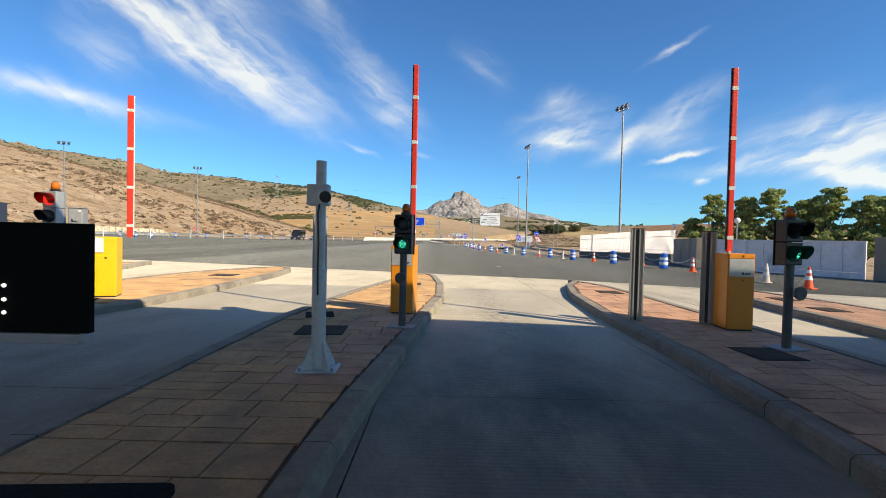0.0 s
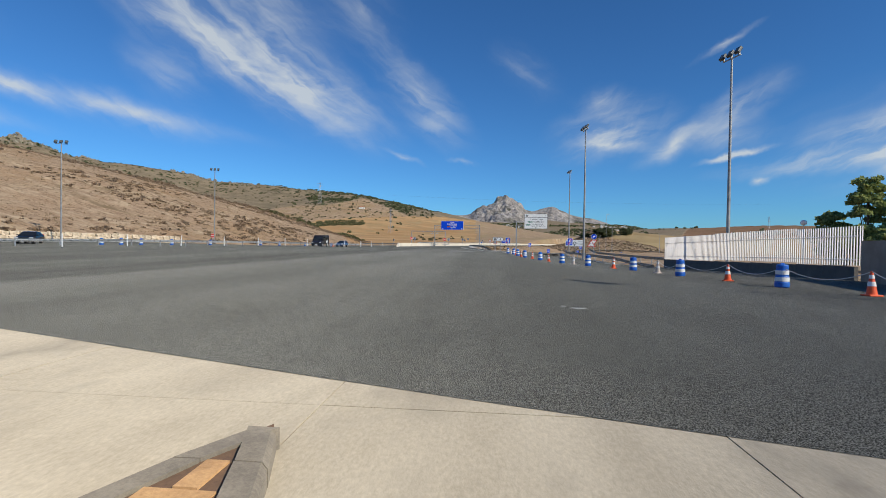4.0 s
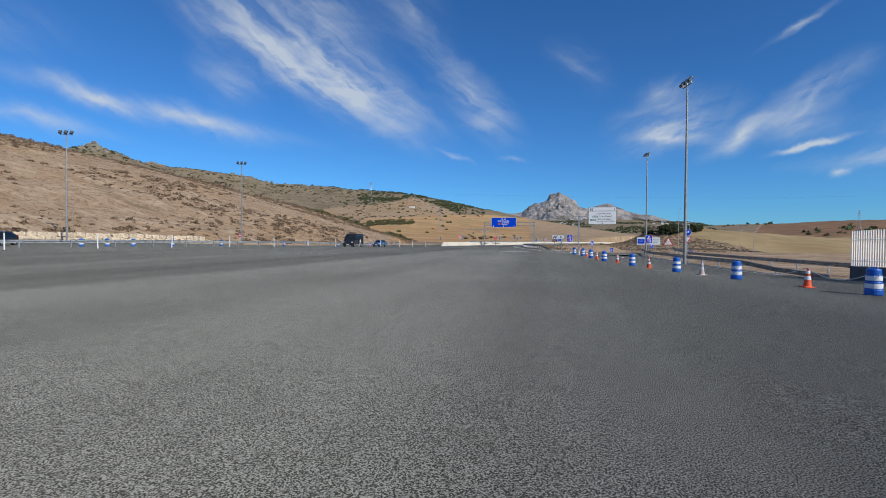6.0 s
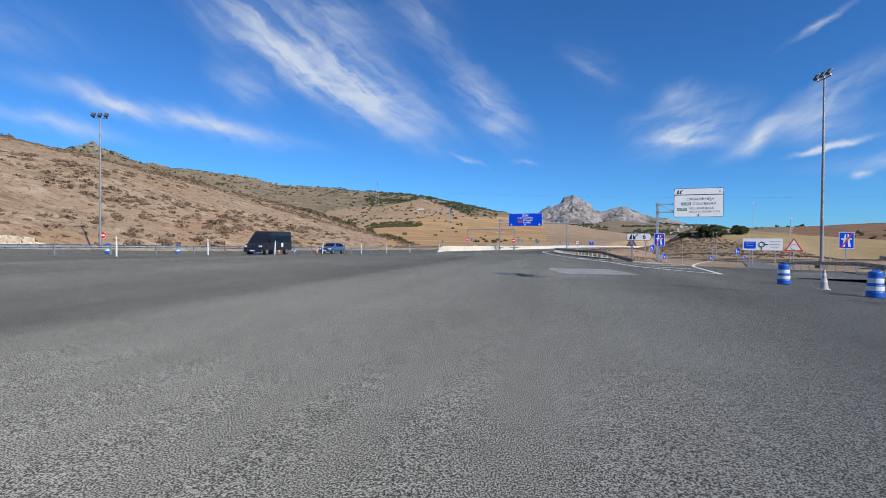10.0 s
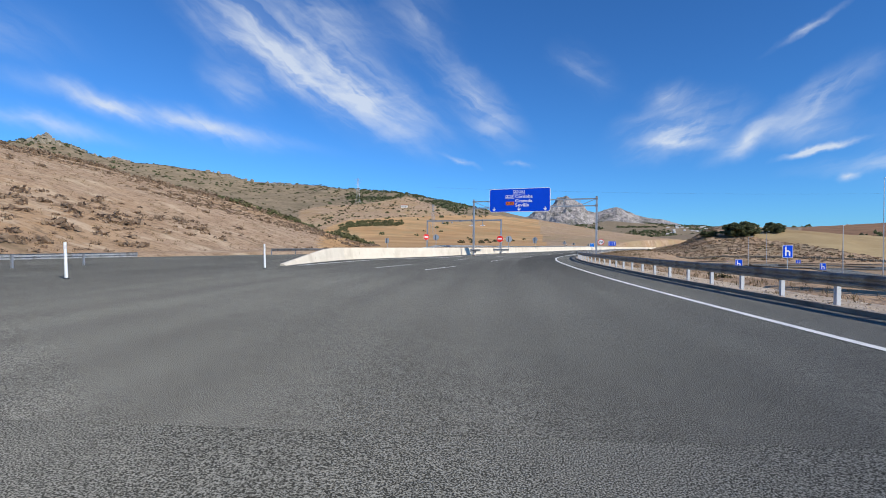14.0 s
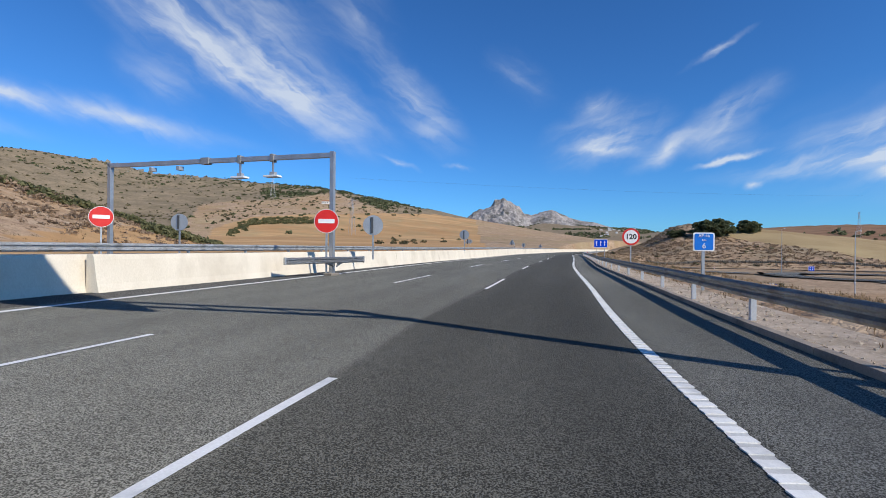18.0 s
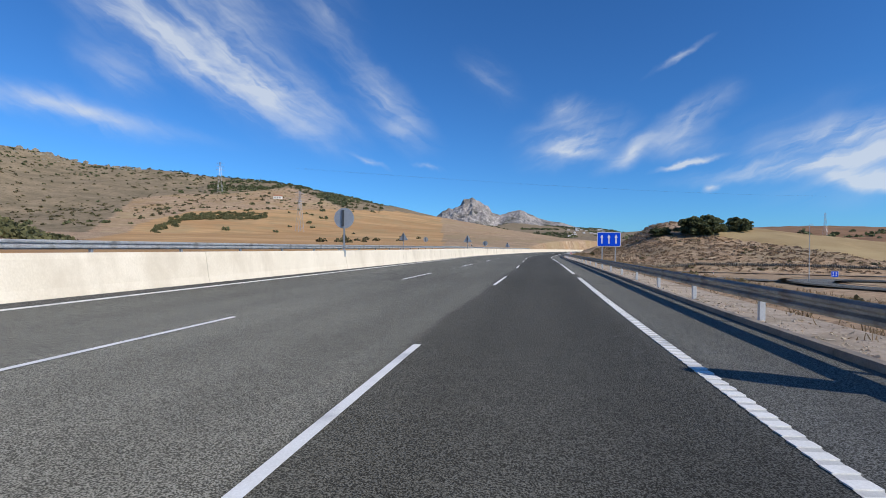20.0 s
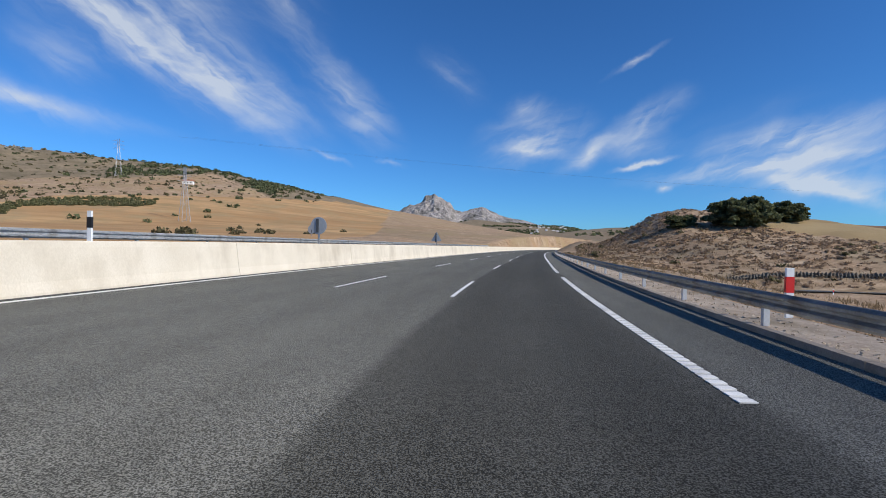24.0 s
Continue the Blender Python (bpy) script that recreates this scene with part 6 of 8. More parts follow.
# ---- vehicles on the far carriageway ----
def vehicle(name, label, x, y, turn, paint_mat, kind):
    th = thing(name, label, "van" if kind == "van" else "car", on_plaza(x, y), turn)
    # side profile (along the length, from the nose at -y) and half widths
    if kind == "van":
        L, W, wb, wr = 5.9, 1.02, (0.95, 4.75), 0.34
        low = [(0.0, 0.45), (0.02, 0.75), (0.12, 0.98), (0.75, 1.22), (1.55, 2.10), (2.0, 2.42), (5.75, 2.46), (5.9, 2.2), (5.9, 0.42)]
        glass = [[(0.86, 1.30), (1.55, 2.04), (2.02, 2.04), (2.02, 1.30)], [(2.12, 1.32), (2.12, 2.02), (3.4, 2.02), (3.4, 1.32)], [(3.55, 1.32), (3.55, 2.0), (5.5, 2.0), (5.5, 1.32)]]
        screen = [(0.80, 1.27), (1.52, 2.07)]
    else:
        L, W, wb, wr = 4.05, 0.85, (0.78, 3.28), 0.30
        low = [(0.0, 0.38), (0.03, 0.62), (0.25, 0.78), (0.98, 0.93), (1.65, 1.38), (2.1, 1.47), (3.0, 1.45), (3.75, 1.10), (4.02, 0.95), (4.05, 0.40)]
        glass = [[(1.22, 0.96), (1.72, 1.34), (2.2, 1.39), (2.2, 0.96)], [(2.28, 0.96), (2.28, 1.39), (3.0, 1.36), (3.45, 1.08), (3.45, 0.96)]]
        screen = [(1.02, 0.95), (1.62, 1.36)]
    bm = bmesh.new()
    top_z = max(z for _, z in low)

    def half(z):
        return W * (1 - 0.20 * max(0.0, (z - 0.9) / (top_z - 0.9)) ** 1.4) if kind != "van" else W * (1 - 0.07 * max(0.0, (z - 1.2) / 1.3))

    a = [bm.verts.new((-half(z), yy - L / 2, z)) for yy, z in low]
    b = [bm.verts.new((half(z), yy - L / 2, z)) for yy, z in low]
    bm.faces.new(a)
    bm.faces.new(b[::-1])
    for i in range(len(low)):
        j = (i + 1) % len(low)
        bm.faces.new((a[i], b[i], b[j], a[j]))
    bmesh.ops.recalc_face_normals(bm, faces=bm.faces[:])
    bmesh.ops.bevel(bm, geom=[e for e in bm.edges], offset=0.06, segments=2, affect="EDGES")
    part("body", bm, paint_mat, th, smooth=False)
    for pts in glass:
        for s in (-1, 1):
            bm = bmesh.new()
            f = [bm.verts.new((s * (half(z) + 0.006), yy - L / 2, z)) for yy, z in pts]
            bm.faces.new(f if s > 0 else f[::-1])
            bmesh.ops.solidify(bm, geom=bm.faces[:], thickness=0.01)
            part("side_window", bm, GLASS, th)
    bm = bmesh.new()
    (y0, z0), (y1, z1) = screen
    f = [bm.verts.new(v) for v in ((-half(z0) * 0.9, y0 - L / 2 - 0.012, z0 + 0.012), (half(z0) * 0.9, y0 - L / 2 - 0.012, z0 + 0.012), (half(z1) * 0.9, y1 - L / 2 - 0.012, z1 + 0.012), (-half(z1) * 0.9, y1 - L / 2 - 0.012, z1 + 0.012))]
    bm.faces.new(f)
    part("windscreen", bm, GLASS, th)
    part("bumper", boxes((-W * 0.96, W * 0.96, -L / 2 - 0.05, -L / 2 + 0.15, 0.30, 0.56), bevel=0.05), BLACK if kind == "van" else paint_mat, th)
    part("grille", boxes((-W * 0.55, W * 0.55, -L / 2 - 0.02, -L / 2 + 0.1, 0.58, 0.72), bevel=0.02), BLACK, th)
    part("number_plate", boxes((-0.26, 0.26, -L / 2 - 0.062, -L / 2 - 0.045, 0.38, 0.49)), WHITESIGN, th)
    for s in (-1, 1):
        hl = (0.22, 0.85) if kind == "van" else (0.12, 0.66)
        part("headlight", boxes((s * W * 0.8 - 0.16, s * W * 0.8 + 0.16, -L / 2 + hl[0] - 0.22, -L / 2 + hl[0] + 0.12, hl[1] - 0.09, hl[1] + 0.1), bevel=0.04), LAMPGLASS, th)
        part("tail_light", boxes((s * W * 0.86 - 0.07, s * W * 0.86 + 0.07, L / 2 - 0.08, L / 2 + 0.012, 0.8, 1.15), bevel=0.02), REDSIGN, th)
        part("door_mirror", boxes((s * (W + 0.1) - 0.1, s * (W + 0.1) + 0.1, wb[0] - L / 2 + 0.45, wb[0] - L / 2 + 0.6, 1.25 if kind == "van" else 0.95, 1.5 if kind == "van" else 1.1), bevel=0.03), paint_mat, th)
        for wy in wb:
            wheel = part("wheel", rods(((s * (W - 0.22), wy - L / 2, wr), (s * (W + 0.005), wy - L / 2, wr), wr, wr), seg=22), TYRE, th)
            part("rim", rods(((s * (W - 0.05), wy - L / 2, wr), (s * (W + 0.012), wy - L / 2, wr), wr * 0.64, wr * 0.6), seg=16), RIM, wheel)
            part("wheel_arch", rods(((s * (W - 0.25), wy - L / 2, wr + 0.02), (s * (W - 0.005), wy - L / 2, wr + 0.02), wr + 0.07, wr + 0.07), seg=22), BLACK, th)
    if kind == "van":
        for s in (-1, 1):
            part("emblem", plate(round_rect(0.42, 0.42, 0.08, 0.9, 1.02), s * 1.025 - 0.004, s * 1.025 + 0.004), WHITESIGN, th).matrix_basis = pose(0, 0, 0, 0, 0, 90) @ pose(0, 0, 0, 0, 0, 0)
    return th


vehicle("van", "dark grey panel van with tinted side windows on the far carriageway", -34.6, 112.0, 2, CARGREY, "van")
vehicle("hatchback_car", "blue hatchback car on the far carriageway", -34.3, 126.2, -4, CARBLUE, "car")
vehicle("estate_car", "black car beside the rock revetment", -54.0, 66.0, 30, CARBLACK, "car")

# ---- motorway ----
# outer edge line: plain paint at first, then raised ribs in lengths with drain gaps between
bm = bmesh.new()
strip(bm, 110, 150, -0.09, 0.09, 0.016, 1.0)
strip(bm, 330, 430, -0.10, 0.10, 0.016, 1.0)
tagged(linked("road_marking_outer", bm, PAINT), "continuous white outer edge line", "road marking", kind="structure")
GAPS = [(238.8, 242.4), (261.3, 265.2), (283.7, 288.5), (306.2, 310.0)]
ribs = thing("ribbed_edge_line", "white outer edge line of raised ribs with short gaps", "road marking", kind="structure")
cuts = [150.0] + [g for p in GAPS for g in p] + [330.0]
far_ribs = bmesh.new()
for a, b in zip(cuts[::2], cuts[1::2]):
    part("line_length", strip(bmesh.new(), a, b, -0.085, 0.085, 0.0125, 1.0), PAINT_WORN, ribs, "worn paint under the ribs")
    y = a
    while y < b - 0.15:
        c = beside(y, 0.0)
        box(far_ribs, -0.088, 0.088, -0.055, 0.055, 0.010, 0.021, m=pose(c[0], c[1], float(plaza_z(*c)), 0, 0, along(y) + 7))
        y += 0.20
tagged(part("rib", far_ribs, PAINT, ribs), kind="stuff")


def dash(y, length, offset, width=0.115):
    bm = strip(bmesh.new(), y, y + length, lambda v: offset(v) - width / 2, lambda v: offset(v) + width / 2, 0.0165, 1.0)
    tagged(linked("lane_dash", bm, PAINT), "white lane dash on the asphalt", "road marking", group="lane dashes", kind="structure")


mid_line = lambda y: float(np.interp(y, [147, 154, 165, 170, 182, 188, 245, 268, 600], [9.45, 7.9, 6.1, 5.4, 4.0, 3.6, 3.56, 3.76, 3.76]))
far_line = lambda y: float(np.interp(y, [149, 155, 165, 184, 189, 240, 600], [12.7, 11.6, 10.0, 7.8, 7.45, 7.8, 7.85]))
for end in [154.2, 170.4, 187.5, 204.4, 221.3, 238.2, 254.2, 270.2, 285.8] + [302.0 + 16.1 * k for k in range(12)]:
    dash(end - 5.6, 5.6, mid_line)
    dash(end - 4.0, 5.6, far_line)
inner_line = lambda y: float(np.interp(y, [152, 165, 176, 180, 192, 255, 290], [18.3, 17.3, 13.0, 12.5, 12.4, 12.95, 13.05]))
bm = bmesh.new()
strip(bm, 152, 640, lambda y: inner_line(y) - 0.13, lambda y: inner_line(y) + 0.13, 0.016)
tagged(linked("road_marking_inner", bm, PAINT), "continuous white inner edge line beside the wall", "road marking", kind="structure")


# dirty drainage fillet between the inner line and the wall's foot
bm = bmesh.new()
prev = None
for y in np.arange(152, 641, 2.0):
    b = float(np.interp(y, [193, 215], [13.86, 13.5])) if y > 192 else float(np.interp(y, [148, 152, 157, 164, 178, 187, 190], [18.6, 18.9, 19.3, 19.6, 15.3, 14.3, 14.2])) + 0.1
    a, swell = max(inner_line(y) + 0.2, b - 1.3), float(np.interp(y, [152, 180, 194], [0.25, 0.4, 1.0]))
    cur = []
    for d, z in ((a, 0.010), ((a + b) / 2, 0.01 + 0.02 * swell), (b, 0.01 + 0.06 * swell)):
        px, py = beside(y, d)
        cur.append(bm.verts.new((px, py, z + float(plaza_z(px, py)))))
    if prev:
        for k in range(2):
            bm.faces.new((prev[k + 1], prev[k], cur[k], cur[k + 1]))
    prev = cur
tagged(linked("road_gutter", bm, ASPHALT_DARK), "dirty drainage fillet along the foot of the barrier wall", "gutter", kind="structure")


# concrete barrier wall between the carriageways, cast in lengths
def wall_offset(y):
    return float(np.interp(y, [148, 152, 157, 164, 178, 187, 190], [18.6, 18.9, 19.3, 19.6, 15.3, 14.3, 14.2]))


WALL_TOP = ([200, 245, 300], [1.15, 1.18, 1.40])


def barrier_wall(th, y0, y1, off, rise=0.0):
    """One length of the wall: sloped foot, battered face, rounded head."""
    prof = [(0.0, -0.3), (0.0, 0.08), (0.06, 0.30), (0.17, 1.0), (0.20, 1.12), (0.24, 1.15), (0.40, 1.15), (0.44, 1.12), (0.46, -0.3)]
    bm = bmesh.new()
    prev = None
    n = max(1, int((y1 - y0) / 2))
    for i in range(n + 1):
        y = y0 + (y1 - y0) * i / n
        k = min(1.0, 0.10 + 0.9 * (y - 151.3) / rise) if rise else 1.0
        cur = []
        for o, z in prof:
            px, py = beside(y, off(y) + o)
            cur.append(bm.verts.new((px, py, float(plaza_z(px, py)) + (z * k * float(np.interp(y, *WALL_TOP)) / 1.15 if z > 0 else z))))
        if prev:
            for j in range(len(prof) - 1):
                bm.faces.new((prev[j], prev[j + 1], cur[j + 1], cur[j]))
        else:
            bm.faces.new(cur)
        prev = cur
    bm.faces.new(prev[::-1])
    bmesh.ops.recalc_face_normals(bm, faces=bm.faces[:])
    return part("wall_length", bm, WALLWHITE, th)


mw = thing("barrier_wall", "cream-white cast concrete barrier wall between the carriageways", "barrier wall", kind="structure")
for a, b in ((151.3, 157), (157, 166), (166, 175), (175, 184), (184, 194.2)):
    barrier_wall(mw, a + 0.008, b - 0.008, wall_offset, rise=9.0)
y = 193.3
while y < 600:
    barrier_wall(mw, y + 0.008, y + 11.99, lambda v: float(np.interp(v, [193, 215], [13.75, 13.40])))
    y += 12.0
crash_barrier("guard_rail", "grey crash barrier behind the concrete wall", [beside(v, float(np.interp(v, [150, 178, 200, 500], [24.5, 18.5, 17.0, 17.0]))) for v in np.arange(180, 420, 4.0)], lambda x, y: float(plaza_z(x, y)) + float(np.interp(y, *WALL_TOP)) - 0.43, POLEGREY, facing=1, drop_start=2)
crash_barrier("guard_rail", "grey crash barrier beyond the opposite carriageway", [beside(v, float(np.interp(v, [178, 200, 230, 500], [36, 31, 26.5, 26.5]))) for v in np.arange(176, 420, 4.0)], lambda x, y: 0.1, GALV_DULL, facing=1)

# crash barrier on the verge with its concrete edging
def edging_d(v):
    return float(np.interp(v, [112, 140, 170, 230, 300], [2.55, 2.35, 2.25, 2.06, 2.03]))


crash_barrier("guard_rail", "galvanised crash barrier on steel posts along the verge", [beside(v, -edging_d(v) - 0.26) for v in list(np.arange(112, 188, 2.0)) + list(np.arange(188.8, 430, 4.0))], lambda x, y: 0.05, GALV_DULL, facing=-1, drop_start=5, post_mat=POLEGREY, height=([170, 230, 295], [0.64, 0.56, 0.50]))
edging = thing("verge_edging", "low concrete edging strip under the crash barrier", "kerb", kind="structure")
for v in np.arange(118, 420, 4.0):
    bm = strip(bmesh.new(), v + 0.01, v + 3.99, lambda y: -edging_d(y) - 0.15, lambda y: -edging_d(y), 0.115, 2.0)
    r = bmesh.ops.extrude_face_region(bm, geom=bm.faces[:])
    bmesh.ops.translate(bm, vec=(0, 0, -0.3), verts=[g for g in r["geom"] if isinstance(g, bmesh.types.BMVert)])
    bmesh.ops.recalc_face_normals(bm, faces=bm.faces[:])
    part("edging_stone", bm, EDGING, edging)
bm = bmesh.new()
strip(bm, 119, 640, lambda y: -edging_d(y) - 1.5, lambda y: -edging_d(y) - 0.13, 0.085, 2.0)
tagged(linked("verge_gravel", bm, GRAVEL), "stony gravel verge behind the crash barrier", "verge", kind="structure")


# ---- signs ----
def sign_posts(th, xs, z0, z1, r=0.045):
    for x in xs:
        part("post", boxes((x - r, x + r, 0.03, 0.03 + 2 * r * 0.7, z0, z1), bevel=0.004), GALV, th)


def disc(th, z, r, face, ring=None, ring_w=0.1, back=True, name="plate"):
    p = part(name, plate(ring_points(r, 32, 0, z), -0.004, 0.02), ring or face, th)
    if ring:
        part("face", plate(ring_points(r - ring_w, 32, 0, z), -0.010, -0.003), face, p)
    return p


def free_sign(name, label, category, x, y, z_base, turn, group=""):
    return thing(name, label, category, (x, y, z_base), turn, group)


# gantry with the direction sign
gx0, gy0, gx1, gy1 = -18.6, 189.25, -1.9, 186.6
GT = math.degrees(math.atan2(gy1 - gy0, gx1 - gx0))
GW = math.hypot(gx1 - gx0, gy1 - gy0)
gan = thing("sign_gantry", "galvanised steel gantry over the motorway with a blue direction sign", "sign gantry", (gx0, gy0, 0), GT)
for x in (0, GW):
    c = part("column", boxes((x - 0.12, x + 0.12, -0.12, 0.12, -0.5, 8.05), bevel=0.012), GALV, gan)
    part("base_plate", boxes((x - 0.3, x + 0.3, -0.3, 0.3, 0.0, 0.04)), GALV_DULL, c)
    part("cap", boxes((x - 0.14, x + 0.14, -0.14, 0.14, 8.05, 8.1)), GALV_DULL, c)
    for z in (7.78, 6.85):
        part("flange", boxes((x - 0.16, x + 0.16, -0.16, 0.16, z - 0.13, z + 0.13), bevel=0.01), GALV_DULL, c)
for z in (7.78, 6.85):
    part("beam", boxes((0.1, GW - 0.1, -0.08, 0.08, z - 0.08, z + 0.08), bevel=0.008), GALV, gan)
for k in range(1, 8):
    x = GW * k / 8
    part("upright", boxes((x - 0.035, x + 0.035, -0.035, 0.035, 6.9, 7.74)), GALV, gan)
for x0, x1, up in ((0.15, GW / 8, -1), (GW * 7 / 8, GW - 0.15, 1)):
    part("brace", rods(((x0, 0, 7.72 if up < 0 else 6.92), (x1, 0, 6.92 if up < 0 else 7.72), 0.04, 0.04), seg=8), GALV, gan)
sx0, sw, sz0, sh = 2.42, 8.52, 6.2, 3.27
cx, cz = sx0 + sw / 2, sz0 + sh / 2
pan = part("sign_panel", plate(round_rect(sw, sh, 0.3, cx, cz), -0.26, -0.19), WHITESIGN, gan, "large blue direction sign with white border")
part("blue_field", plate(round_rect(sw - 0.14, sh - 0.14, 0.24, cx, cz), -0.266, -0.258), BLUESIGN, pan)
for k in range(5):
    x = sx0 + 0.8 + k * (sw - 1.6) / 4
    part("stiffener", boxes((x - 0.04, x + 0.04, -0.19, -0.08, sz0 + 0.1, sz0 + sh - 0.1)), GALV_DULL, pan)


def plate_tag(parent, x, z, w, h, text, size, ground_mat, border_mat, text_mat, y=-0.27):
    part("route_plate", plate(round_rect(w, h, 0.05, x, z), y - 0.004, y + 0.002), border_mat, parent)
    part("route_field", plate(round_rect(w - 0.09, h - 0.09, 0.04, x, z), y - 0.008, y - 0.003), ground_mat, parent)
    lettering(text, size, x, y - 0.009, z - 0.01, text_mat, parent, bold=0.008, fit=w * 0.84)


su = lambda u: sx0 + u * sw
sv = lambda v: sz0 + sh * (1 - v)
plate_tag(pan, su(0.492), sv(0.165), 1.60, 0.58, "AP-46", 0.54, BLUESIGN, WHITESIGN, WHITESIGN)
plate_tag(pan, su(0.342), sv(0.36), 1.24, 0.52, "A-45", 0.50, BLUESIGN, WHITESIGN, WHITESIGN)
plate_tag(pan, su(0.345), sv(0.635), 1.20, 0.48, "A-92", 0.46, ORANGESIGN, ORANGESIGN, BLACKSIGN)
for v, word, w_ in ((0.35, "Cordoba", 2.42), (0.535, "Granada", 2.38), (0.715, "Sevilla", 1.95)):
    lettering(word, 0.62, su(0.430), -0.272, sv(v), WHITESIGN, pan, "LEFT", bold=0.012, fit=w_)
ax_, az_ = su(0.430) + 0.60, sv(0.35)
part("accent", plate([(ax_ - 0.05, az_ + 0.20), (ax_ + 0.01, az_ + 0.20), (ax_ + 0.12, az_ + 0.31), (ax_ + 0.02, az_ + 0.31)], -0.276, -0.268), WHITESIGN, pan)
for u in (0.080, 0.495, 0.920):
    x, z = su(u), sv(0.885)
    part("arrow", plate([(x - 0.06, z + 0.27), (x + 0.06, z + 0.27), (x + 0.06, z + 0.02), (x + 0.24, z + 0.10), (x + 0.24, z + 0.0), (x, z - 0.25), (x - 0.24, z + 0.0), (x - 0.24, z + 0.10), (x - 0.06, z + 0.02)], -0.272, -0.264), WHITESIGN, pan)
for gx_, gy_, gw_, off_, turn_ in ((-18.5, 188.9, 2.6, -0.3, 83), (-16.1, 205.9, 2.7, -0.6, 66)):
    gb = thing("post_guard", "long folded steel guard beam along the road beside a gantry column", "guard rail", (gx_, gy_, 0), turn_, group="column guards")
    part("beam", w_beam(2 * gw_), GALV, gb, "folded steel beam").matrix_basis = pose(off_ - gw_, -0.30, 0.78)
    for e in (off_ - gw_, off_ + gw_):
        part("end_shoe", boxes((e - 0.04, e + 0.04, -0.39, -0.26, 0.61, 0.95), bevel=0.03), GALV, gb, "rounded beam end")
    for x in (-0.45, 0.45):
        part("bracket", plate([(x - 0.3 if x < 0 else x + 0.3, 0.66), (x * 0.5, 0.66), (x * 0.3, 0.42), (x * 0.3, 0.54)], -0.26, -0.18), GALV_DULL, gb, "dark triangular bracket")
    part("foot", boxes((-0.3, 0.3, -0.25, 0.25, -0.1, 0.12), bevel=0.03), KERB, gb)

# reader portal over the opposite carriageway
px0, py0, px1, py1 = -30.45, 208.9, -16.2, 206.25
PT, PW = math.degrees(math.atan2(py1 - py0, px1 - px0)), math.hypot(px1 - px0, py1 - py0)
por = thing("reader_portal", "steel portal with hanging toll readers over the far carriageway", "gantry", (px0, py0, 0), PT)
for x in (0, PW):
    part("column", boxes((x - 0.11, x + 0.11, -0.11, 0.11, -0.4, 6.26), bevel=0.01), GALV, por)
for a, b in ((0, PW * 0.46), (PW * 0.475, PW)):
    part("beam", boxes((a - 0.1, b + 0.1, -0.11, 0.11, 5.96, 6.20), bevel=0.01), GALV, por)
part("joint", boxes((PW * 0.45, PW * 0.485, -0.16, 0.16, 5.9, 6.26)), GALV_DULL, por)
for x in (PW * 0.62, PW * 0.76):
    h = part("hanger", boxes((x - 0.04, x + 0.04, -0.04, 0.04, 5.2, 5.95)), GALV, por)
    part("reader", boxes((x - 0.42, x + 0.42, -0.26, 0.2, 5.06, 5.16), bevel=0.02), WHITESIGN, h, "white toll reader")
    part("reader_box", boxes((x - 0.14, x + 0.16, -0.12, 0.12, 5.16, 5.34), bevel=0.02), SIGNBACK, h, "grey reader housing")
    part("clamp", boxes((x - 0.10, x + 0.10, -0.17, 0.17, 5.86, 6.28), bevel=0.01), GALV_DULL, h)
for x in (PW * 0.22, PW * 0.35):
    part("small_camera", boxes((x - 0.1, x + 0.1, -0.25, 0.1, 5.62, 5.85), bevel=0.02), SIGNBACK, por)


def no_entry(x, y, zc, base, turn, r=0.60):
    th = free_sign("no_entry_sign", "round red no-entry sign with a white bar", "traffic sign", x, y, base, turn, "no-entry signs")
    sign_posts(th, (0,), -0.3, zc - base + r * 0.6)
    p = disc(th, zc - base, r, REDSIGN, WHITESIGN, 0.025)
    part("bar", plate(round_rect(r * 1.35, r * 0.36, 0.03, 0, zc - base), -0.016, -0.008), WHITESIGN, p)


no_entry(-16.35, 205.8, 2.71, 0, 8)
no_entry(-30.5, 208.3, 3.05, 0, 42)
no_entry(-61.7, 116.6, 2.26, 0.6, 30, 0.45)


def sign_back(x, y, zc, base, turn, shape, r=0.6, box_low=False):
    th = free_sign("road_sign", "grey back of a %s road sign on a post" % shape, "traffic sign", x, y, base, turn, "signs seen from behind")
    sign_posts(th, (0,), -0.2, zc - base + r * 0.7, 0.05)
    if shape == "round":
        p = disc(th, zc - base, r, SIGNBACK)
    elif shape == "triangular":
        p = part("plate", plate([(-r, zc - base - r * 0.6), (r, zc - base - r * 0.6), (0, zc - base + r * 1.1)], -0.004, 0.02), SIGNBACK, th)
    else:
        p = part("plate", plate(round_rect(r * 1.1, r * 1.5, 0.05, 0, zc - base), -0.004, 0.02), SIGNBACK, th)
    part("stiffener", boxes((-0.14, 0.02, -0.05, -0.004, zc - base - r * 0.8, zc - base + r * 0.8)), DARKGREY, p)
    if box_low:
        part("clamp", boxes((-0.1, 0.12, -0.12, 0.1, -0.3, 0.12), bevel=0.01), SIGNBACK, th)


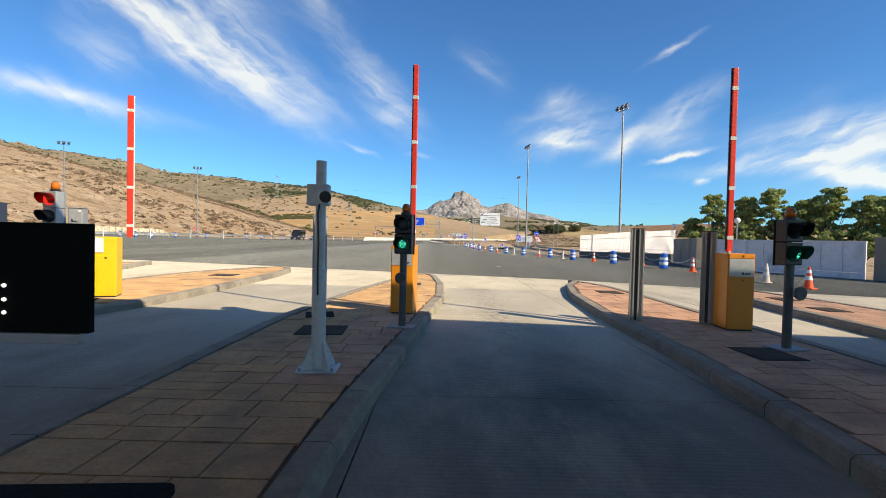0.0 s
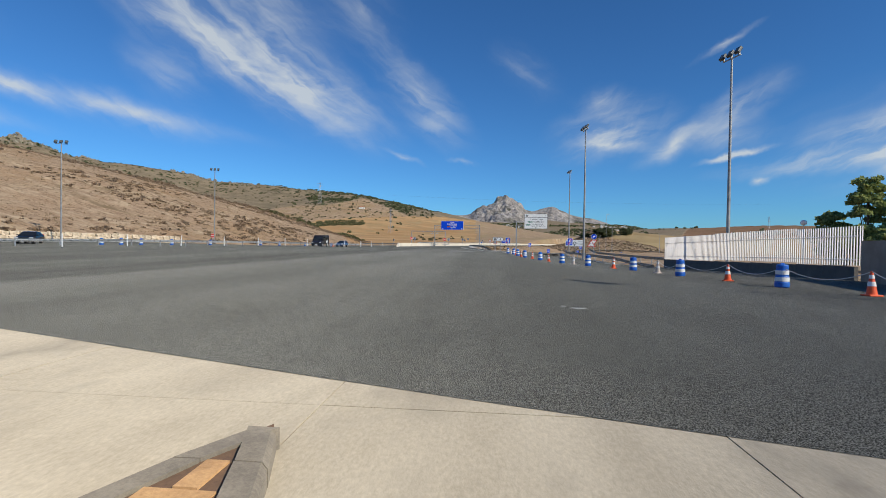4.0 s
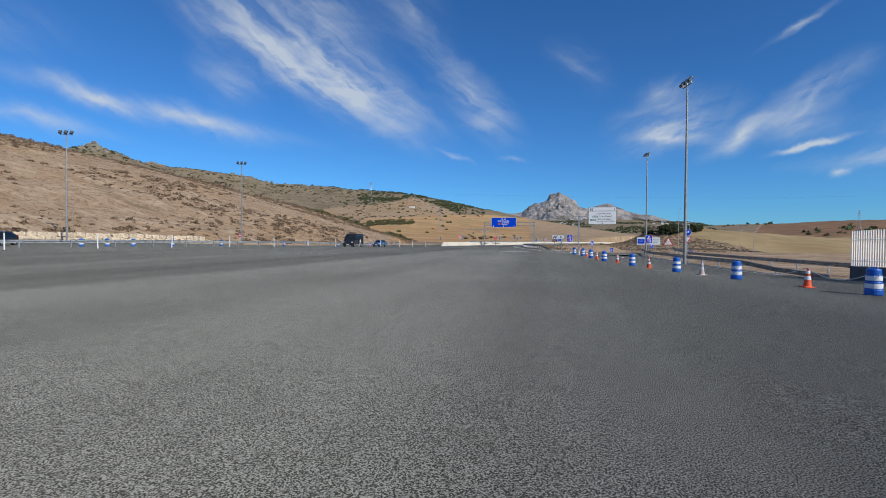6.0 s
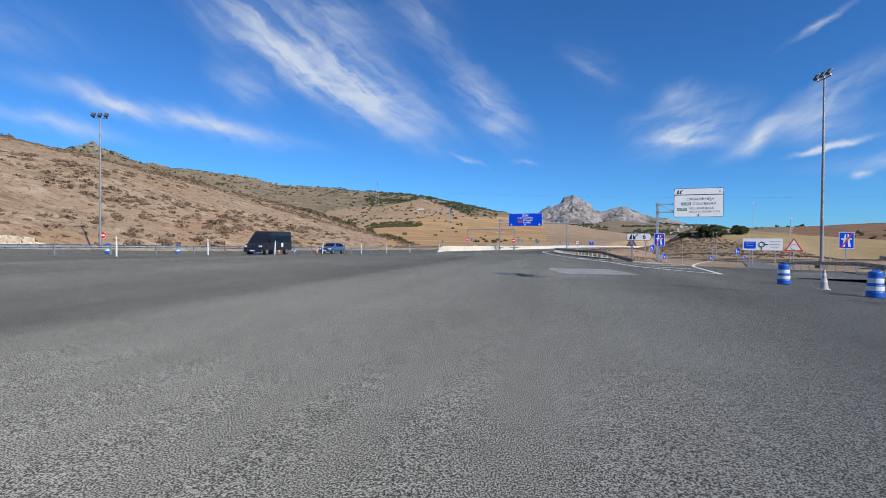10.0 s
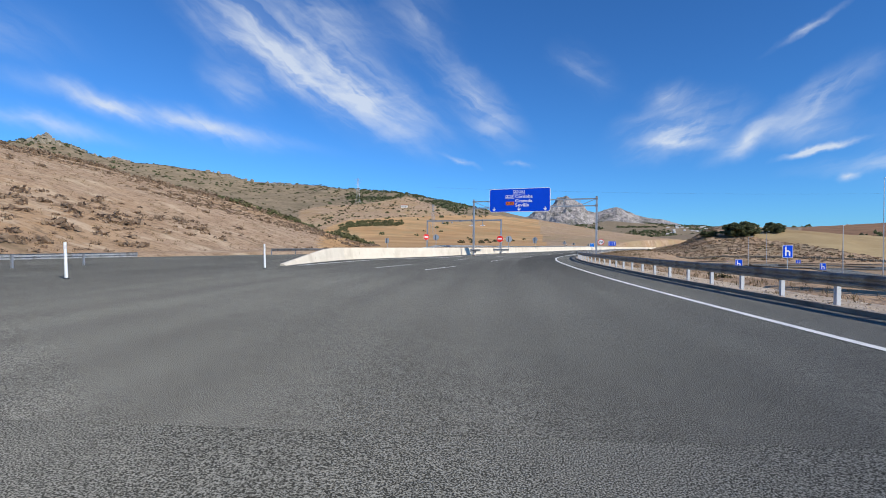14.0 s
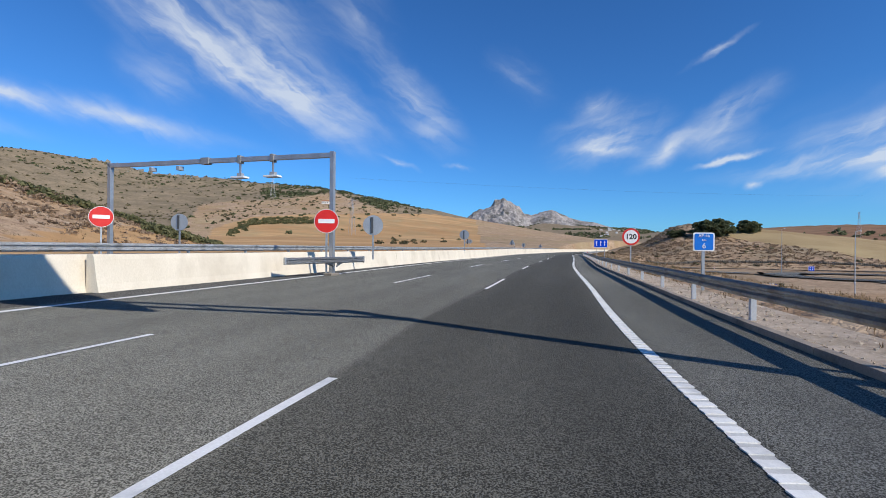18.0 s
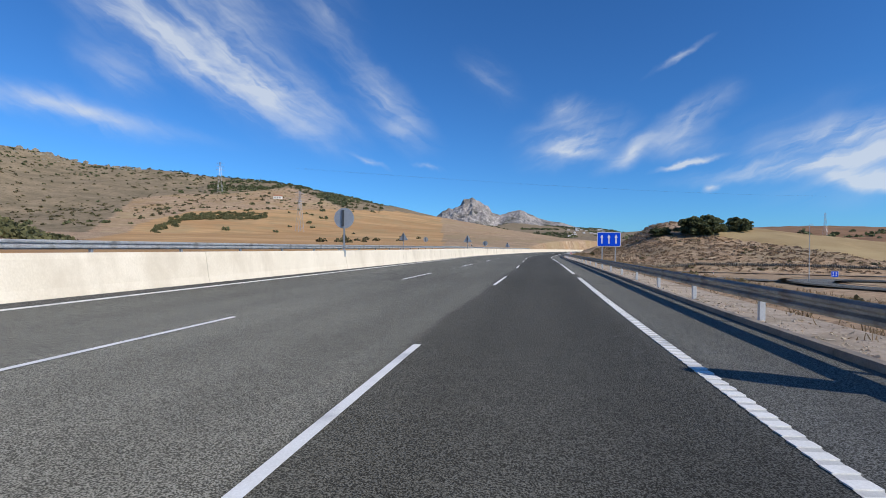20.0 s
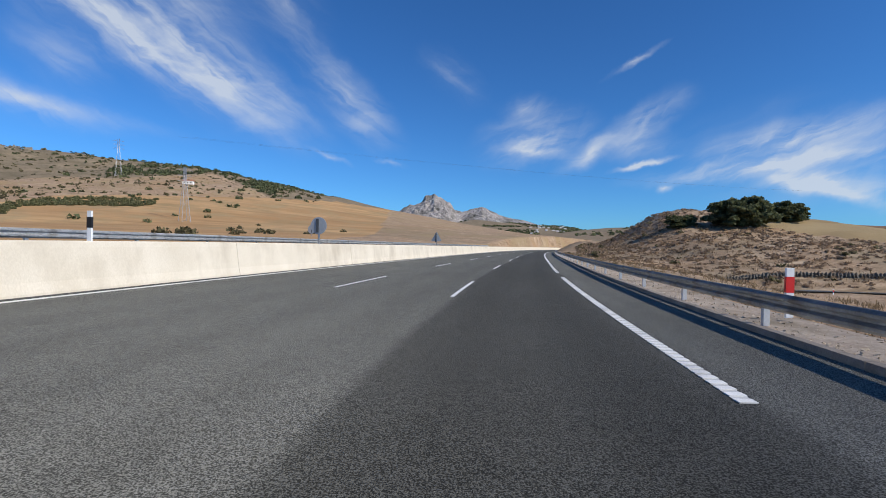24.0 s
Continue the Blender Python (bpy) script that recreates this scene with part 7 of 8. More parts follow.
sign_back(-15.15, 210.7, 2.75, 0.9, 6, "round", 0.6)
sign_back(-30.1, 214.7, 3.1, 0, 6, "round", 0.6)
sign_back(*beside(241.2, 13.65), 3.15, 1.1, -8, "round", 0.63, True)
sign_back(-11.9, 287.6, 2.95, 0, -10, "triangular", 0.72)
sign_back(*beside(290.8, 13.65), 2.85, 1.1, -12, "triangular", 0.72)
sign_back(*beside(308.8, 13.65), 2.45, 1.1, -14, "round", 0.5)
sign_back(*beside(340.5, 13.65), 2.4, 1.1, -16, "triangular", 0.7)
sign_back(-14.0, 386, 4.4, 0.5, -10, "round", 0.9)
sign_back(-37.5, 206, 2.3, 0.2, 6, "rectangular", 0.6)


def blue_sign(x, y, zc, base, turn, w, h, art, label, posts=(0,), face_mat=None):
    th = free_sign("information_sign", label, "traffic sign", x, y, base, turn)
    z = zc - base
    sign_posts(th, posts, -0.4, z + h / 2 - 0.05)
    p = part("plate", plate(round_rect(w, h, 0.06, 0, z), -0.004, 0.02), WHITESIGN, th)
    part("face", plate(round_rect(w - 0.08, h - 0.08, 0.05, 0, z), -0.010, -0.003), face_mat or BLUESIGN, p)
    y0, y1 = -0.016, -0.009
    if art == "exit":
        part("line", boxes((-w * 0.26, -w * 0.12, y0, y1, z - h * 0.36, z + h * 0.38)), WHITESIGN, p)
        part("branch", plate([(-w * 0.12, z - h * 0.02), (-w * 0.12, z + h * 0.09), (w * 0.10, z + h * 0.09), (w * 0.24, z - h * 0.02), (w * 0.24, z - h * 0.36), (w * 0.10, z - h * 0.36), (w * 0.10, z - h * 0.05), (w * 0.05, z - h * 0.02)], y0, y1), WHITESIGN, p)
    elif art == "motorway_end":
        part("carriageways", plate([(-w * 0.28, z - h * 0.38), (-w * 0.10, z - h * 0.38), (-w * 0.05, z + h * 0.36), (-w * 0.12, z + h * 0.36)], y0, y1), WHITESIGN, p)
        part("carriageways", plate([(w * 0.28, z - h * 0.38), (w * 0.10, z - h * 0.38), (w * 0.05, z + h * 0.36), (w * 0.12, z + h * 0.36)], y0, y1), WHITESIGN, p)
        part("bridge", boxes((-w * 0.34, w * 0.34, y0, y1, z + h * 0.04, z + h * 0.12)), WHITESIGN, p)
        part("slash", plate([(-w * 0.42, z - h * 0.44), (-w * 0.32, z - h * 0.46), (w * 0.42, z + h * 0.44), (w * 0.32, z + h * 0.46)], y0 - 0.006, y0), REDSIGN, p)
    elif art == "lanes":
        for u in (-0.3, 0.0, 0.3):
            c = u * w
            part("arrow", plate([(c - 0.05, z - h * 0.30), (c + 0.05, z - h * 0.30), (c + 0.05, z + h * 0.12), (c + 0.13, z + h * 0.12), (c, z + h * 0.34), (c - 0.13, z + h * 0.12), (c - 0.05, z + h * 0.12)], y0, y1), WHITESIGN, p)
    elif art == "dots":
        for u in (-0.2, 0.2):
            for v in (-0.2, 0.2):
                part("dot", plate(ring_points(w * 0.11, 12, u * w, z + v * h), y0, y1), WHITESIGN, p)
    return th, p, z


blue_sign(5.5, 120.4, 2.1, 0.0, -8, 1.0, 1.35, "motorway_end", "blue end-of-motorway sign with red slash")
blue_sign(17.7, 111.8, 2.0, -0.4, -8, 1.0, 1.35, "motorway_end", "blue end-of-motorway sign with red slash")
blue_sign(15.3, 175.2, 1.1, -2.4, -4, 0.9, 1.3, "exit", "blue lane sign with a forking white arrow")
blue_sign(32.6, 178.0, 0.5, -3.2, -10, 0.9, 1.3, "exit", "blue lane sign beside the slip road")
blue_sign(27.3, 220.5, -1.55, -4.4, -6, 1.2, 1.6, "exit", "small blue lane sign below the motorway")
blue_sign(38.8, 215.8, -1.7, -4.8, -10, 0.9, 1.2, "exit", "small blue lane sign below the motorway")
blue_sign(88.2, 330.8, -3.7, -5.0, -14, 1.5, 1.4, "dots", "small blue square sign near the roundabout")
blue_sign(9.3, 256.5, 2.35, -0.2, -11, 1.95, 1.25, "lanes", "blue sign with three white lane arrows on two posts", (-0.55, 0.55))
th, p, z = blue_sign(-1.27, 199.25, 1.70, -0.2, -2, 0.67, 0.62, "none", "small blue kilometre sign on a steel post", face_mat=KMBLUE)
lettering("AP-46", 0.145, 0, -0.017, z + 0.20, WHITESIGN, p)
lettering("km", 0.11, 0, -0.017, z + 0.06, WHITESIGN, p)
lettering("6", 0.25, 0, -0.017, z - 0.14, WHITESIGN, p)
th = free_sign("speed_limit_sign", "round speed limit sign reading 120 with red ring", "traffic sign", 2.2, 218.4, -0.2, -4)
sign_posts(th, (0,), -0.2, 2.9)
p = disc(th, 2.57, 0.62, WHITESIGN, REDSIGN, 0.13)
lettering("120", 0.52, 0, -0.012, 2.56, BLACKSIGN, p, bold=0.016)

chev = free_sign("chevron_board", "low blue and white chevron board at the roundabout", "traffic sign", 36.6, 262.0, -4.85, -20)
sign_posts(chev, (-1.2, 1.2), -0.3, 1.1, 0.04)
cp = part("plate", plate(round_rect(3.2, 0.7, 0.04, 0, 0.75), -0.004, 0.02), WHITESIGN, chev)
for k in range(4):
    c = -1.2 + 0.8 * k
    part("chevron", plate([(c - 0.2, 0.45), (c + 0.05, 0.45), (c + 0.25, 0.75), (c + 0.05, 1.05), (c - 0.2, 1.05), (c + 0.0, 0.75)], -0.012, -0.003), BLUESIGN, cp)

# turn and give-way signs beside the slip road
th = free_sign("give_way_sign", "blue right-turn disc above a white give-way triangle with red edge", "traffic sign", 18.3, 93.2, -0.5, -10)
sign_posts(th, (0,), -0.2, 3.6)
p = disc(th, 3.25, 0.45, BLUESIGN, WHITESIGN, 0.03)
part("arrow", plate([(-0.16, 3.0), (-0.07, 3.0), (-0.07, 3.25), (0.08, 3.25), (0.08, 3.15), (0.25, 3.31), (0.08, 3.47), (0.08, 3.36), (-0.16, 3.36)], -0.018, -0.011), WHITESIGN, p)
tri_p = part("triangle", plate([(-0.52, 2.72), (0.52, 2.72), (0, 1.85)], -0.004, 0.02), REDSIGN, th)
part("triangle_face", plate([(-0.36, 2.62), (0.36, 2.62), (0, 2.03)], -0.010, -0.003), WHITESIGN, tri_p)

# exit arrow board
th = free_sign("exit_board", "white exit board with black slip-road arrow and number 6", "traffic sign", 3.3, 119.2, 0.08, -10)
sign_posts(th, (-0.62, 0.62), -0.3, 2.6, 0.06)
p = part("plate", plate([(-1.15, 1.88), (1.0, 1.88), (1.25, 2.27), (1.0, 2.66), (-1.15, 2.66)], -0.004, 0.02), BLACKSIGN, th)
part("face", plate([(-1.11, 1.92), (0.98, 1.92), (1.2, 2.27), (0.98, 2.62), (-1.11, 2.62)], -0.010, -0.003), WHITESIGN, p)
for pts in ([(-0.95, 2.02), (-0.68, 2.02), (-0.66, 2.52), (-0.76, 2.52)], [(-0.56, 2.02), (-0.30, 2.02), (-0.36, 2.25), (-0.14, 2.45), (-0.08, 2.38), (-0.06, 2.56), (-0.24, 2.54), (-0.18, 2.49), (-0.46, 2.30), (-0.56, 2.52), (-0.60, 2.52)]):
    part("slip_arrow", plate(pts, -0.016, -0.009), BLACKSIGN, p)
lettering("6", 0.62, 0.5, -0.012, 2.27, BLACKSIGN, p, bold=0.016)


def warning(x, y, zc, base, turn, r=0.55):
    th = free_sign("warning_sign", "white warning triangle with red border and roundabout symbol", "traffic sign", x, y, base, turn, "warning triangles")
    z = zc - base
    sign_posts(th, (0,), -0.4, z + r * 0.6)
    p = part("plate", plate([(-r, z - r * 0.58), (r, z - r * 0.58), (0, z + r * 1.15)], -0.004, 0.02), REDSIGN, th)
    part("face", plate([(-r * 0.76, z - r * 0.44), (r * 0.76, z - r * 0.44), (0, z + r * 0.88)], -0.010, -0.003), WHITESIGN, p)
    bm = bmesh.new()
    for k in range(14):
        a, b = radians(20 + 20 * k), radians(40 + 20 * k)
        rod(bm, (0.17 * r / 0.5 * math.cos(a), -0.013, z - 0.03 + 0.17 * r / 0.5 * math.sin(a)), (0.17 * r / 0.5 * math.cos(b), -0.013, z - 0.03 + 0.17 * r / 0.5 * math.sin(b)), 0.022, seg=6)
    part("symbol", bm, BLACKSIGN, p)


warning(2.65, 119.6, 1.70, 0.0, -10, 0.53)
warning(29.6, 147.5, 1.5, -1.6, -12, 1.15)
ib = free_sign("roundabout_board", "white direction board with a black roundabout diagram and blue field", "traffic sign", 24.9, 146.0, -1.6, -10)
sign_posts(ib, (-1.6, 1.6), -0.4, 4.2, 0.07)
p = part("plate", plate(round_rect(5.0, 1.75, 0.08, 0, 3.4), -0.004, 0.03), WHITESIGN, ib)
part("blue_field", plate(round_rect(1.5, 1.05, 0.05, -1.6, 3.3), -0.010, -0.003), BLUESIGN, p)
part("text_bars", boxes((-2.15, -1.05, -0.016, -0.009, 3.55, 3.65), (-2.0, -1.2, -0.016, -0.009, 3.2, 3.3), (0.9, 2.2, -0.012, -0.003, 3.75, 3.87), (0.9, 2.1, -0.012, -0.003, 3.35, 3.47), (1.0, 2.0, -0.012, -0.003, 2.95, 3.07)), GALV, p)
bm = bmesh.new()
for k in range(16):
    a, b = radians(22.5 * k), radians(22.5 * (k + 1))
    rod(bm, (-0.1 + 0.36 * math.cos(a), -0.012, 3.4 + 0.36 * math.sin(a)), (-0.1 + 0.36 * math.cos(b), -0.012, 3.4 + 0.36 * math.sin(b)), 0.06, seg=6)
rod(bm, (-0.1, -0.012, 2.6), (-0.1, -0.012, 3.05), 0.06, seg=6)
rod(bm, (0.25, -0.012, 3.4), (0.7, -0.012, 3.4), 0.06, seg=6)
part("diagram", bm, BLACKSIGN, p)

# cantilever exit sign
ce = thing("cantilever_sign", "white cantilever exit sign with black place names on steel column", "direction sign", (8.3, 135.4, -0.6), -6)
part("column", boxes((-0.14, 0.14, -0.16, 0.16, -0.6, 7.85), bevel=0.015), GALV, ce)
part("column_base", boxes((-0.6, 0.6, -0.6, 0.6, -0.6, 0.15), bevel=0.04), KERB, ce)
for z in (7.60, 6.55):
    part("arm", boxes((0.1, 7.6, -0.07, 0.07, z - 0.08, z + 0.08), bevel=0.008), GALV, ce)
    part("flange", boxes((-0.2, 0.2, -0.22, 0.22, z - 0.15, z + 0.15), bevel=0.01), GALV_DULL, ce)
part("brace", rods(((0.2, 0, 7.5), (2.0, 0, 6.65), 0.04, 0.04), seg=8), GALV_DULL, ce)
wx0, ww, wz0, wh = 1.95, 5.75, 5.85, 3.75
wcx, wcz = wx0 + ww / 2, wz0 + wh / 2
wp = part("sign_panel", plate(round_rect(ww, wh, 0.2, wcx, wcz), -0.24, -0.17), BLACKSIGN, ce, "white sign panel with black border")
part("white_field", plate(round_rect(ww - 0.1, wh - 0.1, 0.16, wcx, wcz), -0.247, -0.238), WHITESIGN, wp)
part("rule", boxes((wx0 + 0.05, wx0 + ww - 0.05, -0.254, -0.246, wz0 + wh - 0.90, wz0 + wh - 0.80)), BLACKSIGN, wp)
part("slip_symbol", plate([(wx0 + 0.3, wz0 + wh - 0.72), (wx0 + 0.55, wz0 + wh - 0.72), (wx0 + 0.58, wz0 + wh - 0.2), (wx0 + 0.46, wz0 + wh - 0.2)], -0.254, -0.246), BLACKSIGN, wp)
part("slip_symbol", plate([(wx0 + 0.66, wz0 + wh - 0.72), (wx0 + 0.90, wz0 + wh - 0.72), (wx0 + 0.84, wz0 + wh - 0.48), (wx0 + 1.1, wz0 + wh - 0.2), (wx0 + 0.95, wz0 + wh - 0.2), (wx0 + 0.66, wz0 + wh - 0.45)], -0.254, -0.246), BLACKSIGN, wp)
lettering("6", 0.5, wx0 + ww - 0.4, -0.25, wz0 + wh - 0.45, BLACKSIGN, wp)
lettering("CASABERMEJA", 0.46, wcx + 0.2, -0.25, wz0 + 2.32, BLACKSIGN, wp, width=1.1)
lettering("COLMENAR", 0.46, wx0 + 2.2, -0.25, wz0 + 1.72, BLACKSIGN, wp, "LEFT", width=1.1)
lettering("VILLANUEVA", 0.46, wx0 + 1.75, -0.25, wz0 + 1.12, BLACKSIGN, wp, "LEFT", width=1.1)
lettering("DE LA CONCEPCIÓN", 0.36, wx0 + 1.75, -0.25, wz0 + 0.68, BLACKSIGN, wp, "LEFT", width=1.05)
GREENPLATE = surface("green_route_plate", (0.01, 0.16, 0.09), (0.015, 0.19, 0.11), 0.4, fine=8, bump=0.0)
for z, x in ((1.72, 1.45), (1.0, 0.95)):
    part("route_plate", plate(round_rect(1.15, 0.38, 0.04, wx0 + x, wz0 + z), -0.254, -0.246), GREENPLATE, wp)
    lettering("A-356" if z > 1.5 else "A-7075", 0.34, wx0 + x, -0.258, wz0 + z, WHITESIGN, wp, bold=0.008, fit=0.95)
part("arrow", plate([(wcx - 0.05, wz0 + 0.45), (wcx + 0.05, wz0 + 0.45), (wcx + 0.05, wz0 + 0.25), (wcx + 0.2, wz0 + 0.32), (wcx, wz0 + 0.08), (wcx - 0.2, wz0 + 0.32), (wcx - 0.05, wz0 + 0.25)], -0.254, -0.246), BLACKSIGN, wp)

# hectometre markers
for x, y, z, red in ((*beside(295.0, 13.68), 1.36, False), (70.0, 350.5, -4.9, True), (*beside(293.5, -3.1), 0.25, True)):
    mk_ = thing("marker_post", "white roadside marker post with a dark reflector band", "marker post", (x, y, z), along(250), group="marker posts")
    part("blade", boxes((-0.07, 0.07, -0.03, 0.03, -0.1, 0.85), bevel=0.01), WHITESIGN, mk_)
    part("reflector", boxes((-0.072, 0.072, -0.034, 0.034, 0.38, 0.68)), BLACK if not red else REDSIGN, mk_)

# ---- plants and stones ----
def scatter_mesh(name, label, category, pos, size, quads_each, material, seed, flat=0.7, leaf=0.35, parent=None, up=False):
    """Many loose leaf cards heaped into low clumps at the given places, as one mesh."""
    g = np.random.default_rng(seed)
    n = len(pos)
    k = quads_each
    d = g.normal(size=(n, k, 3))
    d /= np.linalg.norm(d, axis=2, keepdims=True)
    d[..., 2] = np.abs(d[..., 2])
    rad = g.random((n, k, 1)) ** 0.45
    s = np.asarray(size).reshape(n, 1, 1)
    c = d * rad * s * np.array([1, 1, flat]) + np.asarray(pos)[:, None, :]
    a = g.normal(size=(n, k, 3))
    if up:
        a = a * 0.35 + np.array([0, 0, 1.0])
    a /= np.linalg.norm(a, axis=2, keepdims=True)
    b = np.cross(a, g.normal(size=(n, k, 3)))
    b /= np.linalg.norm(b, axis=2, keepdims=True)
    w = s * leaf * (0.6 + 0.8 * g.random((n, k, 1)))
    wb = w * (0.09 if up else 0.8)
    v = np.stack([c - a * w - b * wb, c + a * w * 0.4 - b * wb * 1.1, c + a * w + b * wb * 0.3, c - a * w * 0.2 + b * wb], 2).reshape(-1, 3)
    me = bpy.data.meshes.new(name)
    me.vertices.add(len(v))
    me.vertices.foreach_set("co", v.astype(np.float32).ravel())
    f = n * k
    me.loops.add(f * 4)
    me.loops.foreach_set("vertex_index", np.arange(f * 4, dtype=np.int32))
    me.polygons.add(f)
    me.polygons.foreach_set("loop_start", np.arange(0, f * 4, 4, dtype=np.int32))
    me.polygons.foreach_set("loop_total", np.full(f, 4, dtype=np.int32))
    me.materials.append(material)
    me.update()
    me.validate()
    ob = new(name, me)
    if parent:
        ob.parent = parent
    else:
        tagged(ob, label, category, kind="stuff")
    return ob


def places(n, x0, x1, y0, y1, seed, keep):
    g = np.random.default_rng(seed)
    x, y = g.uniform(x0, x1, n), g.uniform(y0, y1, n)
    m_ = keep(x, y, g)
    x, y = x[m_], y[m_]
    return np.stack([x, y, ground_height(x, y)], 1), g


# the dry slope: thorn bushes, grass heaps
keep = lambda x, y, g: (x < hill_foot(y) - 1.0) & (value_noise(x, y, 26) + 0.6 * g.random(len(x)) > 0.05)
p, g = places(15000, -330, -52, 20, 340, 3, keep)
scatter_mesh("dry_bushes", "low brown thorn bushes scattered over the dry slope", "shrubs", p, 0.45 + 1.0 * g.random(len(p)) ** 2.4, 24, DRYBUSH, 4, 0.5, 0.25)
p, g = places(12000, -300, -50, 20, 330, 5, lambda x, y, g: x < hill_foot(y) - 0.5)
scatter_mesh("dry_grass", "clumps of dry straw-coloured grass on the slope", "grass", p, 0.25 + 0.35 * g.random(len(p)), 12, DRYGRASS, 6, 0.5, 0.42, up=True)
def crest_line(x0, y0, a0, a1, n, seed, spread):
    """Places on the brow of the dry slope as it stands against the hills behind, seen from (x0, y0)."""
    g = np.random.default_rng(seed)
    d = np.arange(40, 420, 3.0)
    out = []
    for a in np.radians(g.uniform(a0, a1, n)):
        x, y = x0 + d * math.sin(a), y0 + d * math.cos(a)
        z = ground_parts(x, y)[0]
        k = int(np.argmax((z - 1.4) / d))
        r = d[k] + g.uniform(-0.25, 1.0) * spread
        out.append((x0 + r * math.sin(a), y0 + r * math.cos(a)))
    q = np.array(out)
    return np.stack([q[:, 0], q[:, 1], ground_height(q[:, 0], q[:, 1])], 1), g


p, g = crest_line(-9.0, 172.0, -48, -19, 860, 7, 26)
scatter_mesh("olive_shrubs", "green-brown shrubs behind the brow of the slope", "shrubs", p, 0.9 + 1.4 * g.random(len(p)), 70, HEDGE, 8, 0.9, 0.2)
p, g = crest_line(-9.0, 165.0, -66, -38, 330, 9, 26)
scatter_mesh("brow_scrub", "bare brown scrub along the brow of the slope", "shrubs", p, 0.8 + 1.3 * g.random(len(p)), 60, DRYBUSH, 10, 0.9, 0.2)
p, g = crest_line(0.0, 45.0, -62, -53, 60, 49, 8)
scatter_mesh("skyline_scrub", "twiggy bare bushes on the skyline of the slope", "shrubs", p, 1.0 + 1.4 * g.random(len(p)), 70, DRYBUSH, 50, 0.9, 0.16)
g = np.random.default_rng(51)
rim = [polar(a, e, d) for a, e, d in zip(g.uniform(-55, -17, 420), [0] * 420, g.uniform(770, 880, 420))]
p = np.array([(x, y, float(ground_height(x, y))) for x, y, _ in rim])
scatter_mesh("rim_shrubs", "dark round shrubs along the stony rim of the far hill", "trees", p, 1.1 + 1.7 * g.random(len(p)) ** 2, 26, OAK, 52, 0.9, 0.3)
p = np.array([(x, y, float(ground_height(x, y)) + 1.5) for x, y, _ in (polar(a, 0, d) for a, d in zip(g.normal(-52.0, 1.3, 70), g.normal(866, 9, 70)))])
scatter_mesh("knoll_shrubs", "dark shrubs among the rocks of the knoll", "trees", p, 1.2 + 1.8 * g.random(len(p)), 30, OAK, 54, 0.9, 0.28)

# far hills: scattered trees, denser on the scrub
def bare(x, y):
    z = ground_height(x, y)
    a, e = np.degrees(np.arctan2(x, y - 107)), np.degrees(np.arctan2(z - 1.4, np.hypot(x, y - 107)))
    return e < np.interp(a, [-31, -29.2, -25.8, -22.9, -19.3, -16.8, -14.5, -12.7, -10], [-9, 4.0, 4.6, 4.7, 5.3, 5.8, 5.0, 4.4, 3.2])


def far_keep(x, y, g):
    sl, far, fi, ol, ri, mo = ground_parts(x, y)
    return (far > 12) & (far >= fi + 2) & (far > sl + 2) & ~bare(x, y) & (value_noise(x, y, 90) * 0.5 + 0.9 * g.random(len(x)) > 0.35)


p, g = places(9000, -1050, -80, 380, 1020, 11, far_keep)
scatter_mesh("hill_scrub", "low olive-brown scrub over the far hill", "shrubs", p, 1.0 + 1.5 * g.random(len(p)) ** 2, 14, SHRUB, 12, 0.55, 0.36)
p, g = places(1700, -1000, -80, 420, 1000, 43, lambda x, y, g: far_keep(x, y, g) & (g.random(len(x)) < 0.25 + 0.75 * (np.degrees(np.arctan2(x, y - 107)) > -24)))
scatter_mesh("hill_trees", "dark scattered holm oaks on the far hill", "trees", p, 1.4 + 2.2 * g.random(len(p)) ** 2, 18, OAK, 44, 0.8, 0.34)
p, g = places(2600, -330, -90, 480, 880, 13, lambda x, y, g: (ground_parts(x, y)[1] > 8) & bare(x, y) & (np.degrees(np.arctan2(ground_height(x, y) - 1.4, np.hypot(x, y - 107))) > np.interp(np.degrees(np.arctan2(x, y - 107)), [-27, -24, -18, -11.6], [1.6, 2.9, 3.3, 3.6])) & (value_noise(x, y, 40) * 0.6 + g.random(len(x)) > 0.55))
scatter_mesh("slope_shrubs", "round dark shrubs on the tan hillside", "shrubs", p, 0.6 + 1.6 * g.random(len(p)) ** 3, 18, SHRUB, 14, 0.85, 0.32)
p, g = places(2600, -330, -110, 640, 960, 45, lambda x, y, g: ~bare(x, y) & (ground_parts(x, y)[1] > 20) & (np.degrees(np.arctan2(x, y - 107)) > -24) & (value_noise(x, y, 45) * 0.5 + g.random(len(x)) > 0.45))
scatter_mesh("crest_trees", "dense dark trees along the crest of the tan hill", "trees", p, 1.6 + 2.0 * g.random(len(p)), 16, OAK, 46, 0.8, 0.34)
p, g = places(60, -260, -100, 500, 720, 47, lambda x, y, g: g.random(len(x)) > 0.3)
scatter_mesh("field_edge_trees", "clumps of olive trees at the edge of the field", "trees", p, 1.3 + 1.5 * g.random(len(p)), 26, OAK, 48, 0.9, 0.3)
tree_line = [polar(a, e, d) for a, e, d in [(-10 + 0.14 * k, float(np.interp(-10 + 0.14 * k, [-10, -7, -4, -2], [3.45, 3.4, 3.5, 3.2])), float(np.interp(-10 + 0.14 * k, [-10, -7, -4, -2], [1050, 1080, 1080, 1050]))) for k in range(56)]]
p = np.array([(x, y, float(ground_height(x, y))) for x, y, _ in tree_line if rnd.random() < 0.8])
